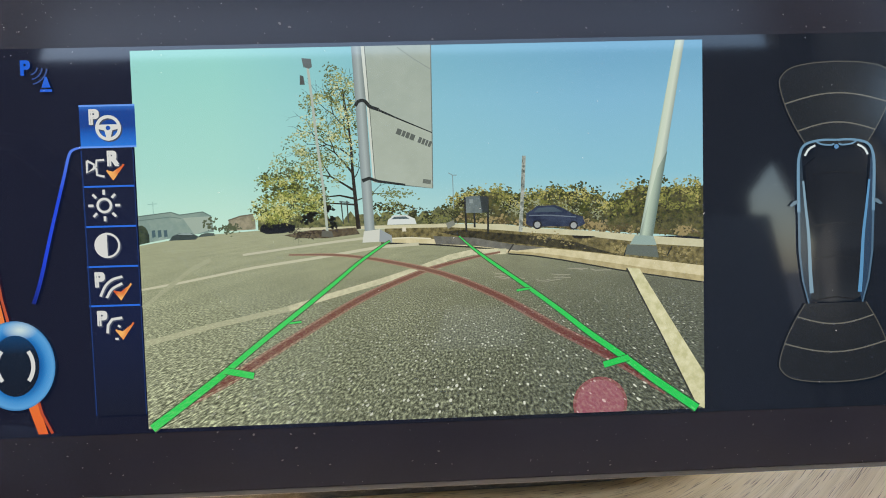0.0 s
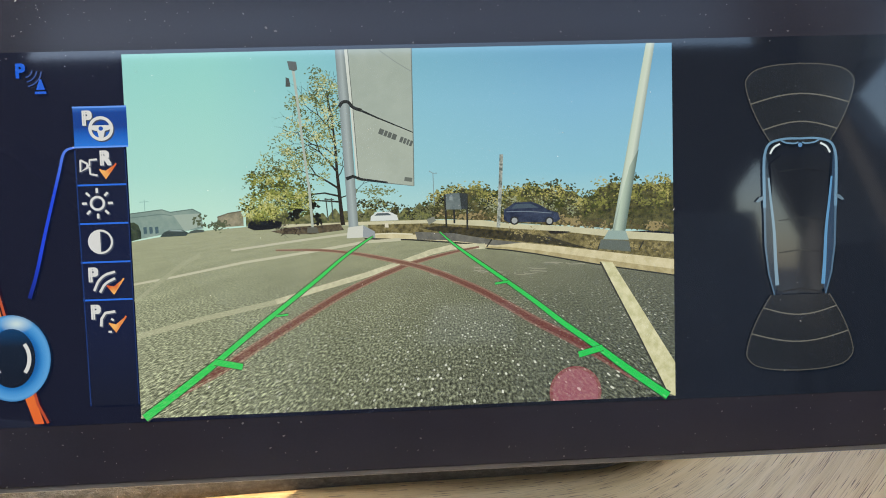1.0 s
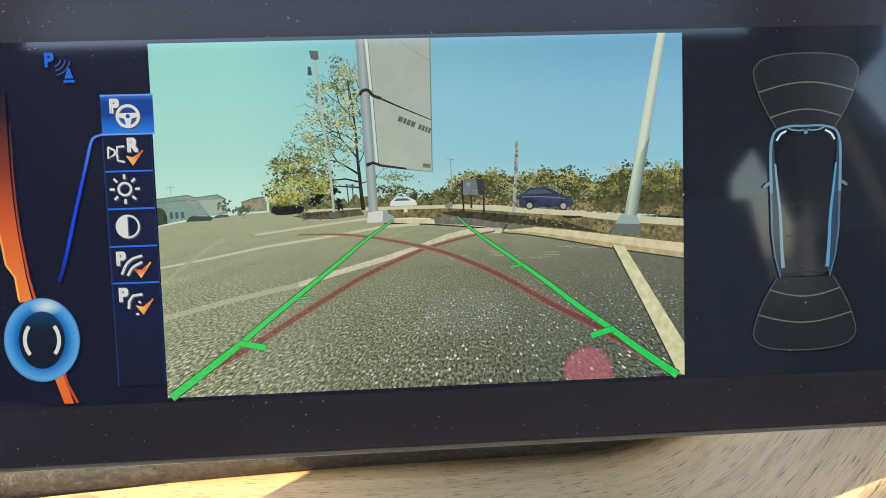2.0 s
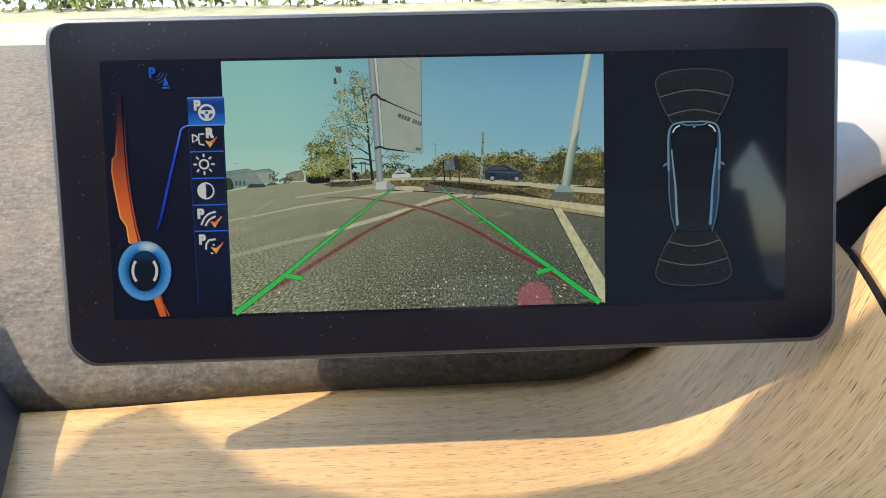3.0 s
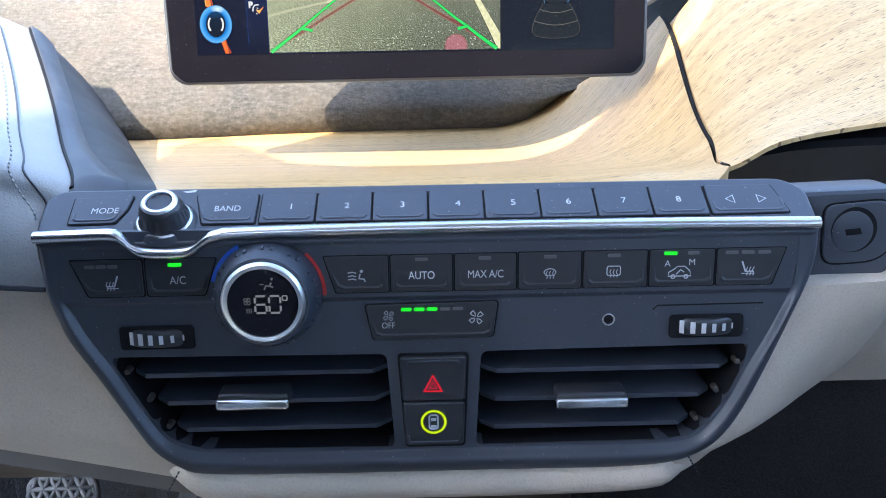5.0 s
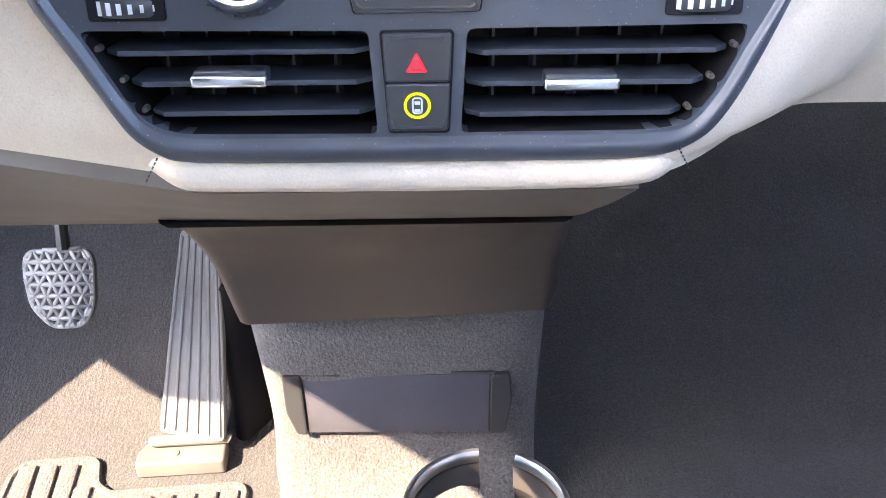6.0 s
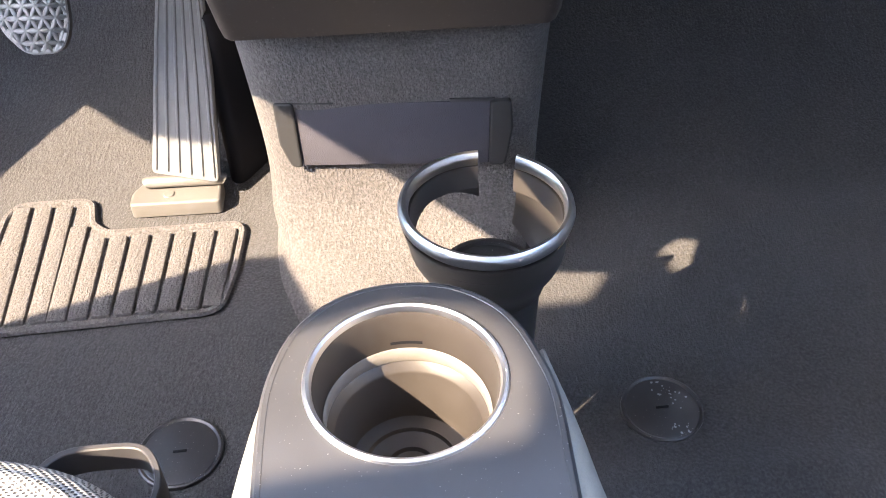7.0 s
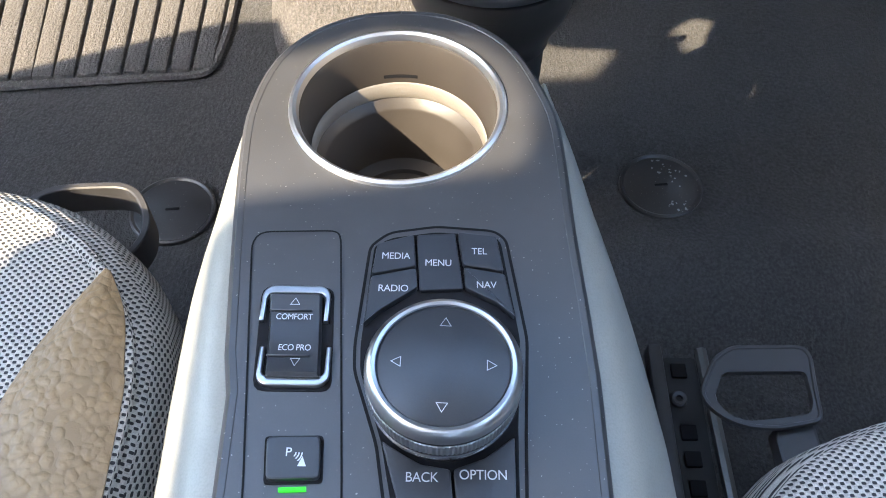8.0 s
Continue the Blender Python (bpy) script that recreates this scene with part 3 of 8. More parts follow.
tagged(part("pillar_front", tube([(-0.71, -0.42, 1.21), (-0.77, 0.64, 0.79)], 0.03, 8), M["roofm"]), "grey lined windscreen pillar", "pillar", kind="structure")
tagged(part("pillar_front", tube([(0.70, -0.42, 1.21), (0.74, 0.64, 0.79)], 0.03, 8), M["roofm"]), "grey lined windscreen pillar", "pillar", kind="structure")

# Unseen dark panel added to stop light bouncing onto the passenger floor.
slab("bounce_blocker", "unseen dark panel added to keep bounced light off the passenger floor", "door lining", (0.02, 1.7, 0.72), (0.705, -0.36, 0.36), "doorm")

# The way out over the dashboard: ground, verge and a pale far wall
ground = part("ground", sheet(lambda x, y: (x, y, -0.35), steps(-400, 400, 4), steps(-400, 400, 4), 0.05),
              plain("asphalt", (0.15, 0.145, 0.138), 0.9, fine=60, bmp=0.2, broad=0.4))
tagged(ground, "grey asphalt of the parking lot", "asphalt", kind="structure")
verge = part("verge", sheet(lambda x, y: (x, y, -0.34 + (y - 9) * 0.2), steps(-30, 30, 6), steps(9, 24, 4), 0.2),
             plain("dry_grass", (0.36, 0.34, 0.19), 0.95, fine=30, bmp=0.3, broad=1.5, var=0.4))
tagged(verge, "sunlit dry yellow grass bank beyond the windscreen", "grass", kind="structure")


def shrubs():
    """A belt of bushes as many small leaf clumps."""
    rnd = random.Random(5)
    bm = bmesh.new()
    for _ in range(5200):
        x = rnd.uniform(-24, 24)
        top = 1.5 + 0.5 * math.sin(x * 0.9) + 0.5 * math.sin(x * 0.37 + 1)
        if x > 4:
            top *= 0.55
        p = Vector((x, 24 + rnd.uniform(-0.9, 0.9), 2.5 + rnd.random() ** 0.7 * top))
        q = Euler((rnd.random() * 6, rnd.random() * 6, rnd.random() * 6)).to_matrix()
        s = rnd.uniform(0.08, 0.2)
        bm.faces.new([bm.verts.new(p + q @ Vector(c) * s) for c in ((-1, 0, 0), (0, -0.5, 0.1), (1, 0, 0), (0, 0.5, 0.1))])
    return bm


tagged(part("bushes", shrubs(), plain("leaves", (0.13, 0.15, 0.04), 0.8, fine=9, bmp=0, broad=1.2, var=0.5), smooth=False),
       "yellow-green bushes beyond the windscreen", "bushes", kind="stuff")
far = part("far_wall", box(26, 0.4, 4.2, c=(16, 30, 2.2)), plain("pale_render", (0.62, 0.55, 0.47), 0.85, fine=4, broad=0.5, bmp=0.1), smooth=False)
tagged(far, "pale building beyond the windscreen", "building", kind="structure")

glass, gt, gb = node_mat("windscreen_glass")
gb.inputs["Transmission Weight"].default_value = 1.0
gb.inputs["Roughness"].default_value = 0.0
gb.inputs["IOR"].default_value = 1.05
wind = part("windscreen", sheet(lambda x, s: (x, 0.70 - 0.92 * s - 0.16 * (x / 0.7) ** 2, 0.80 + 0.39 * s), steps(-0.7, 0.7, 10), steps(0, 1, 6), 0.003), glass)
wind.visible_shadow = False
tagged(wind, "clear windscreen over the dashboard", "windscreen", kind="structure")

# ---------------------------------------------------------------- dashboard
dash = thing("dashboard", "felt, pale wood and beige leather dashboard", "dashboard", (0, 0.1, 0.59))
FELT = [(0.100, 0.576), (0.088, 0.588), (0.084, 0.600), (0.095, 0.613), (0.14, 0.640), (0.22, 0.680), (0.32, 0.722), (0.42, 0.755), (0.52, 0.772), (0.70, 0.776)]
felt_run = curve(FELT, 6)


def edge_y(x):
    """How far back the wood's rear edge lies."""
    return glide([(-0.21, 0.080), (-0.05, 0.097), (0.06, 0.104), (0.10, 0.118), (0.16, 0.135)], x) - 0.088


def felt_pt(x, i):
    p = felt_run[int(i)]
    k = max(0.0, 1 - i / 20)
    lift = along([(0.07, 0.0), (0.14, 0.055), (0.2, 0.07)], x) * k
    return (x, p[0] + edge_y(x) * k, p[1] + lift)


part("felt_panel", sheet(felt_pt, steps(-0.62, 0.62, 60), list(range(len(felt_run))), 0.008, (0, 1, -0.4)), M["felt"], dash, "grey-beige pressed fibre felt panel")


def rise(x, y):
    """How the wood swells up towards the passenger's side."""
    back = glide([(0.055, 0.0), (0.10, 0.012), (0.13, 0.040), (0.160, 0.080), (0.180, 0.103), (0.20, 0.112), (0.223, 0.116), (0.30, 0.117)], x)
    front = glide([(0.13, 0.0), (0.15, 0.003), (0.175, 0.014), (0.20, 0.018), (0.25, 0.020), (0.30, 0.020)], x)
    s = (y + 0.15) / 0.24
    s = max(0.0, min(1.0, s))
    s = max(0.0, min(1.0, (s - 0.12) / 0.75))
    s = s * s * (3 - 2 * s)
    return front + (back - front) * s


def wood_z(x, y):
    s = (y + 0.15) / 0.24
    base = 0.6155 - 0.033 * math.sin(min(1, max(0, s)) * math.pi / 2) + 0.006 * max(0, s - 0.6) / 0.4
    return base + rise(x, y)


def wood_pt(x, s):
    yb = 0.088 + edge_y(x) - along([(0.09, 0.0), (0.15, 0.085)], x)
    left = -0.108 - 0.097 * s
    right = along([(0, 0.1464), (0.35, 0.1570), (1, 0.1620)], s)
    xx = left + (right - left) * (x + 0.21) / 0.36
    front = -0.167 + along([(0.134, 0.0), (0.150, 0.022)], xx)
    y = front + (yb - front) * s
    return (xx, y, wood_z(xx, y))


part("wood_trim", sheet(wood_pt, steps(-0.21, 0.15, 48), steps(0, 1, 36), 0.006), M["wood"], dash, "pale open-pored eucalyptus wood shelf")


def lid_pt(x, s):
    y0 = glide([(0.149, -0.138), (0.165, -0.132), (0.185, -0.122), (0.2, -0.113), (0.25, -0.098), (0.3, -0.095)], x)
    yb = along([(0.148, 0.034), (0.19, 0.043), (0.3, 0.047)], x)
    y = y0 + (yb - y0) * s
    xx = x + (along([(0, 0.0), (0.35, 0.0105), (1, 0.0155)], s)) * along([(0.149, 1), (0.3, 0)], x)
    crown = 0.006 * math.sin(math.pi * s) * along([(0.15, 0.3), (0.25, 1)], x)
    return (xx, y, wood_z(xx, y) + crown - (0.002 * (1 - s / 0.03) ** 2 if s < 0.03 else 0) - (0.006 * ((s - 0.95) / 0.05) ** 2 if s > 0.95 else 0))


part("glovebox_lid", sheet(lid_pt, steps(0.1485, 0.66, 70), steps(0, 1, 40), 0.0022), M["wood_lid"], dash, "pale wood glovebox lid, figured and open-pored")


def under_pt(x, s):
    return (x, -0.09 + 0.22 * s, wood_z(x, -0.09 + 0.22 * s) - 0.014)


# Two black sheets put shade behind the panel gaps and under the lid.
part("gap_shade_sheet", sheet(under_pt, steps(0.13, 0.64, 30), steps(0, 1, 16), 0.004), M["groove"], dash, "black sheet that keeps the gaps round the wood panels dark")
part("recess_shade_sheet", sheet(lambda x, s: (x, -0.178 + 0.12 * s, 0.580), steps(0.135, 0.64, 8), steps(0, 1, 4), 0.004), M["groove"], dash, "black sheet in place of the shade under the glovebox lid")
SEAM = [(along([(0, 0.1464), (0.35, 0.1570), (1, 0.1620)], s) + 0.0010, -0.152 + 0.195 * s) for s in steps(0.06, 1, 30)]
part("seam", tube([(x, y, wood_z(x, y) - 0.0004) for x, y in SEAM], 0.0008, 6, 0.0014), M["groove"], dash, "black joint beside the glovebox lid")
COWL = curve([(0.048, 0.703), (0.046, 0.708), (0.049, 0.718), (0.066, 0.732), (0.12, 0.748), (0.22, 0.760), (0.36, 0.770)], 6)


def cowl_pt(x, i):
    p = COWL[int(i)]
    k = 1 - i / (len(COWL) - 1)
    drop = glide([(0.095, -0.054), (0.13, -0.037), (0.157, -0.023), (0.170, -0.016), (0.184, -0.009), (0.203, -0.001), (0.226, 0.006), (0.27, 0.010)], x) * k
    crest = glide([(0.14, 0.006), (0.2, -0.003), (0.28, -0.020), (0.5, -0.024)], x) * math.sin(math.pi * min(1, i / 24))
    return (x, p[0] - 0.010 * along([(0.13, 1), (0.19, 0)], x) * k, p[1] + drop + crest)


part("cowl", sheet(cowl_pt, steps(0.095, 0.66, 64), list(range(len(COWL))), 0.004, (0, 0.8, -0.6)), M["cowl"], dash, "white moulded cowl over the glovebox")


POD_EDGE = curve([(-0.252, 0.075, 0.665), (-0.220, 0.012, 0.643), (-0.195, -0.041, 0.631), (-0.167, -0.104, 0.622), (-0.1410, -0.162, 0.6175), (-0.1480, -0.175, 0.611), (-0.1490, -0.186, 0.602), (-0.1460, -0.193, 0.592), (-0.1440, -0.196, 0.583)], 8)


def shroud_pt(s, v):
    """The pod's flank: from the climate panel back along the wood's end, and up."""
    base = Vector((-0.1055, -0.163, 0.6172)).lerp(Vector((-0.2065, 0.100, 0.586)), s)
    k = min(32.0, max(0.0, 32 * (1 - s)))
    i = min(31, int(k))
    top = POD_EDGE[i].lerp(POD_EDGE[i + 1], k - i)
    if s < 0:
        top = top + Vector((0.0, 0.226, 0.0)) * s
    p = base.lerp(top, v)
    p.z += 0.006 * math.sin(math.pi * v) * max(0, s) - 0.1 * max(0, -s)
    p.x += 0.003 * math.sin(math.pi * v)
    return p


part("shroud", sheet(shroud_pt, steps(-0.05, 1, 24), steps(0, 1, 10), 0.01, (-0.8, 0, -0.5)), M["shroud"], dash, "dark grey flank of the instrument pod")


def rim_pt(s, v):
    """Paler border between the flank and the leather."""
    p = Vector(shroud_pt(s, 1.0))
    q = Vector(shroud_pt(s, 0.80 - 0.34 * max(0.0, min(1.0, 1 - s * 1.1)) ** 6))
    m = p.lerp(q, v)
    m.z += 0.0025 * math.sin(math.pi * (0.15 + 0.85 * v)) + 0.001
    m.x += 0.0015
    return m


part("shroud_rim", sheet(rim_pt, steps(-0.05, 1, 40), steps(0, 1, 8), 0.002, (-0.8, 0, -0.5)), M["rim"], dash, "slate grey border of the pod's flank")


def pod_pt(i, w):
    """Stitched leather roll outboard of the flank; it runs down beside the climate panel."""
    k = int(i)
    p = POD_EDGE[k].lerp(POD_EDGE[min(k + 1, len(POD_EDGE) - 1)], i - k)
    low = along([(33, 0.0), (62, 1.0)], i)
    bulge = math.sin(min(1.0, w / 0.05) * math.pi / 2)
    p.x -= w
    p.z += 0.017 * bulge * (1 - low)
    p.y += -0.004 * bulge * (1 - low) + 0.035 * math.sin(min(1.0, w / 0.32) * math.pi / 2) * low
    return p


part("pod_leather", sheet(pod_pt, list(range(len(POD_EDGE))), [0.28 * (q / 40) ** 1.6 for q in range(41)], 0.010, (-0.2, 0.6, -0.5)), M["pod"], dash, "pale stitched leather beside the pod")
part("pod_joint", tube([Vector(q) + Vector((0.0006, -0.0008, 0.0006)) for q in POD_EDGE[:34]], 0.0011, 6), M["groove"], dash, "black joint between leather and flank")
SEAM_RUN = [pod_pt(i, along([(32, 0.0185), (40, 0.0)], i)) + Vector((0, -0.0003, 0.0003)) for i in range(2, 41)]
part("leather_seam", tube(SEAM_RUN, 0.0005, 5), M["rim"], dash, "sewn seam in the pale leather")
for i in range(4, 44):
    a, b = (pod_pt(q, along([(32, 0.0235), (44, 0.0015)], q)) + Vector((0, -0.0002, 0.0002)) for q in (i, i + 0.6))
    part("stitch", tube([a, b], 0.0004, 5), M["pod"], dash)
part("leather_seam", tube([pod_pt(len(POD_EDGE) - 1, w) + Vector((0, -0.0012, 0.0004)) for w in steps(0, 0.26, 20)], 0.0011, 6), M["rim"], dash, "folded seam over the knee roll")

# Leather lower dash: a roll round the climate panel, wings to both sides
def wing(side):
    def fn(u, v):
        # u: 0 at the panel edge .. 1 at the door; v: 0 top .. 1 lower edge
        if side < 0:
            e = along([(0, -0.138), (0.36, -0.124), (0.7, -0.104), (1, -0.085)], v)
            x = e - 0.45 * u
            z = 0.584 - (0.0955 - 0.045 * min(u, 0.25) - along([(-0.40, 0.06), (-0.335, 0.0)], x)) * v
            y = -0.196 - 0.006 * v + 0.035 * math.sin(min(1, u * 1.4) * math.pi / 2) + 0.05 * max(0, v - 0.7) ** 1.5
        else:
            e = glide([(0, 0.158), (0.25, 0.148), (0.6, 0.134), (0.8, 0.124), (1, 0.100)], v)
            x = e + 0.45 * u
            k = min(1, u * 4)
            k = k * k * (3 - 2 * k)
            top = 0.578 + along([(0.208, 0.0), (0.222, 0.034)], x)
            z = top - (top - 0.490 - 0.004 * k) * v
            y = -0.197 - 0.006 * v + 0.070 * k * v + 0.012 * k
        return (x, y, z)
    return sheet(fn, steps(0, 1, 60), steps(0, 1, 28), 0.012, (0, 1, 0))


part("leather_wing", wing(-1), M["leather"], dash, "beige leather knee roll on the driver's side")
part("leather_wing", wing(1), M["leather"], dash, "beige leather dash face below the glovebox")
EDGE_ROLL = curve(mm([(-107, -49), (-98, -53.5), (-86, -56), (-60, -56.8), (11, -57.5), (85, -57), (108, -55), (118, -52), (127, -46.5)]), 5)
ROLL = pose(0, -0.204, 0.55, 85.8)
part("leather_lip", tube([(q.x, q.y, -0.0088 - 0.016 * max(0.0, (abs(q.x - 0.011) - 0.098) / 0.018)) for q in EDGE_ROLL], 0.0072, 12, 0.0078), M["leather"], dash, "beige leather roll under the climate panel", ROLL)
for (ax, ay), (bx, by) in (((-96.5, -46.5), (-103, -57.5)), ((119.5, -45), (125, -54.5))):
    for i in range(6):
        q0, q1 = ((ax + (bx - ax) * f, ay + (by - ay) * f) for f in ((i + 0.1) / 6, (i + 0.75) / 6))
        part("stitch", tube([(q0[0] / 1000, q0[1] / 1000, -0.0008), (q1[0] / 1000, q1[1] / 1000, -0.0012)], 0.0004, 5), M["rim"], dash, m=ROLL)


def knee_pt(x, s):
    u = max(0.0, (-0.085 - x) / 0.45)
    y = -0.194 + 0.035 * math.sin(min(1, u * 1.4) * math.pi / 2) * (1 - s) + 0.178 * s + 0.05 * max(0, s - 0.9)
    z = 0.487 + along([(-0.40, 0.06), (-0.335, 0.0)], x) + 0.045 * min(0.25, u) * (1 - s) - 0.108 * s - 0.005 * math.sin(math.pi * s) - 0.10 * max(0, s - 0.97) - 0.006 * max(0.0, 1 - s / 0.5)
    return (x, y, z)


part("knee_panel", sheet(knee_pt, steps(-0.62, 0.108, 50), steps(0, 1, 24), 0.01, (0, 0.6, 0.8)), M["knee"], dash, "taupe plastic panel under the leather, over the pedals")

# ---------------------------------------------------------------- centre column and its carpeted nose
stack = thing("centre_column", "dark plastic column with a carpeted nose under the dashboard", "centre column", (0, 0.05, 0.25))


def column_pt(u, s):
    xl = -0.1645 + 0.0155 * s
    xr = 0.113 + 0.005 * s
    x = xl + (xr - xl) * u
    k = column_pt.run[round(s * (len(column_pt.run) - 1))]
    y, z = k.x, k.y
    side = max(0, abs(u - 0.5) * 2 - 0.92) / 0.08
    y += 0.012 * side ** 2
    z += 0.006 * side ** 2 + (u - 0.5) * 0.011 * s * s
    return (x, y, z)


column_pt.run = curve([(-0.042, 0.388), (-0.020, 0.376), (0.002, 0.352), (0.028, 0.318), (0.062, 0.250)], 6)
part("column_cover", sheet(column_pt, steps(0, 1, 48), steps(0, 1, 24), 0.02, (0, 0.8, -0.2)), M["column"], stack, "dark brown grained plastic cover")


def nose_pt(u, v):
    """Upright rounded front of carpet that flows out into the floor."""
    k = nose_pt.run[int(v)]
    s = v / (len(nose_pt.run) - 1)
    half_l = along([(0, 0.160), (0.45, 0.149), (0.7, 0.148), (1, 0.165)], s)
    half_r = along([(0, 0.123), (0.5, 0.119), (1, 0.108)], s)
    a = (u - 0.5) * math.pi
    e = along([(0.5, 0.22), (0.85, 0.8)], s)
    cx = math.copysign(abs(math.sin(a)) ** e, math.sin(a)) if a else 0
    cy = abs(math.cos(a)) ** e if abs(u - 0.5) < 0.4999 else 0
    x = cx * (half_l if cx < 0 else half_r)
    return (x, k.x + 0.30 * (1 - cy) * (1 - s) ** 0.5, k.y - 0.035 * (1 - cy) * s)


nose_pt.run = curve([(0.079, 0.262), (0.098, 0.200), (0.109, 0.140), (0.113, 0.090), (0.107, 0.050), (0.090, 0.024), (0.060, 0.008), (0.020, 0.000), (-0.04, -0.010), (-0.10, -0.018)], 3)
part("carpet_nose", sheet(nose_pt, steps(0, 1, 80), list(range(len(nose_pt.run))), 0.012, (0, 0.8, -0.6)), M["nose"], stack, "grey looped carpet nose")
NET = Matrix.Translation((-0.0185, 0.1085, 0.1255)) @ pose(0, 0, 0, 87.5, 0, -1.5)
part("pocket_net", prism(mm([(-88, 32), (86, 34), (86, -31), (-86, -33)]), 0, 0.004, 0.0015), M["net"], stack, "dark elastic pocket cloth", NET)
part("pocket_edge", prism(mm([(-90, 35), (-52, 35), (-52, 32), (-90, 32)]), 0, 0.0055, 0.001), M["rubber"], stack, m=NET)
part("pocket_edge", prism(mm([(50, 37), (90, 37), (90, 34), (50, 34)]), 0, 0.0055, 0.001), M["rubber"], stack, m=NET)
part("pocket_bracket", prism(mm(soften([(-106, 33), (-88, 34), (-86, -34), (-96, -33), (-105, -8)], 4)), -0.002, 0.007, 0.002), M["rubber"], stack, "black plastic pocket bracket", NET)
part("pocket_bracket", prism(mm(soften([(86, 35), (104, 36), (107, 8), (101, -31), (86, -32)], 4)), -0.002, 0.007, 0.002), M["rubber"], stack, "black plastic pocket bracket", NET)

# ---------------------------------------------------------------- unseen steering column stand-in, beside the view, outlined to cast the footwell's shadows
column = thing("footwell_shadow_caster", "unseen dark steering column stand-in, outlined to cast the footwell shadows", "steering column", (-0.36, -0.33, 0.55))
part("shroud", prism(soften(mm([(-230, 125), (-98, 32), (40, -60), (108, -62), (130, -42), (146, -16), (186, -24), (192, -62), (222, -96), (246, -92), (246, 60), (150, 170), (-150, 190)]), 0.006, 3), -0.03, 0.0, 0.004), M["shroud"], column, "", pose(-0.36, -0.33, 0.62, 64.2))
part("stalk", tube([(-0.36, -0.31, 0.64), (-0.36, -0.05, 0.56)], 0.04, 12), M["shroud"], column)

# ---------------------------------------------------------------- display
DISP = pose(0, 0, 0.70, 84)
display = thing("infotainment_display", "wide free-standing display showing the reversing camera", "display", (0, 0.02, 0.63))
OUTL = mm([(-141, 56), (-137, 60.5), (137, 62), (141.5, 58), (142, -55), (136, -62), (-133, -63), (-140, -56)])
part("housing", prism(soften(OUTL, 0.004), -0.012, -0.0006, 0.0016), M["frame_edge"], display, "dark metal edge of the display", DISP)
back = prism(rounded(0.20, 0.075, 0.02, 5, 0, -0.004), -0.030, -0.011)
part("rear_cover", back, M["rubber"], display, m=DISP)
part("mount", box(0.060, 0.06, 0.03, 0.008, c=(0.0, 0.055, 0.655)), M["rubber"], display, "black mount between display and felt")
part("cover_glass", prism(soften(mm([(-139, 55), (-135.5, 59), (135.5, 60.4), (139.5, 57), (140, -54), (134.5, -60.2), (-131.5, -61.2), (-138, -55)]), 0.003), -0.001, 0.0, 0.0004), M["bezel"], display, "glossy black glass dotted with dust", DISP)


def lit(name, fn, rough=0.05, var=1.0):
    """A display material under its cover glass whose glow follows a node colour."""
    m, t, b = node_mat(name)
    b.inputs["Base Color"].default_value = (0.003, 0.003, 0.004, 1)
    b.inputs["Roughness"].default_value = rough
    b.inputs["Specular IOR Level"].default_value = GLASS
    t.links.new(fn(t), b.inputs["Emission Color"])
    b.inputs["Emission Strength"].default_value = var * LIT
    return m


def sep(t, v, axis):
    s = t.nodes.new("ShaderNodeSeparateXYZ")
    t.links.new(v, s.inputs[0])
    return s.outputs[axis]


def remap(t, x, a, b):
    n = t.nodes.new("ShaderNodeMapRange")
    n.inputs["From Min"].default_value, n.inputs["From Max"].default_value = a, b
    t.links.new(x, n.inputs["Value"])
    return n.outputs["Result"]


def calc_node(t, op, *vals):
    n = t.nodes.new("ShaderNodeMath")
    n.operation = op
    for sock, val in zip(n.inputs, vals):
        if isinstance(val, (int, float)):
            sock.default_value = val
        else:
            t.links.new(val, sock)
    return n.outputs[0]


def sky_nodes(t):
    v = coords(t)
    up = remap(t, sep(t, v, 1), 0.0, 0.045)
    a = ramp(t, up, [(0, lin(198, 228, 206)), (0.35, lin(170, 217, 202)), (1, lin(148, 209, 198))])
    b = ramp(t, up, [(0, lin(180, 212, 204)), (0.3, lin(142, 193, 207)), (0.7, lin(130, 182, 207)), (1, lin(110, 164, 194))])
    return mix(t, ramp(t, remap(t, sep(t, v, 0), -0.06, 0.03), [(0, (0, 0, 0)), (0.55, (0.75,) * 3), (1, (1, 1, 1))]), a, b)


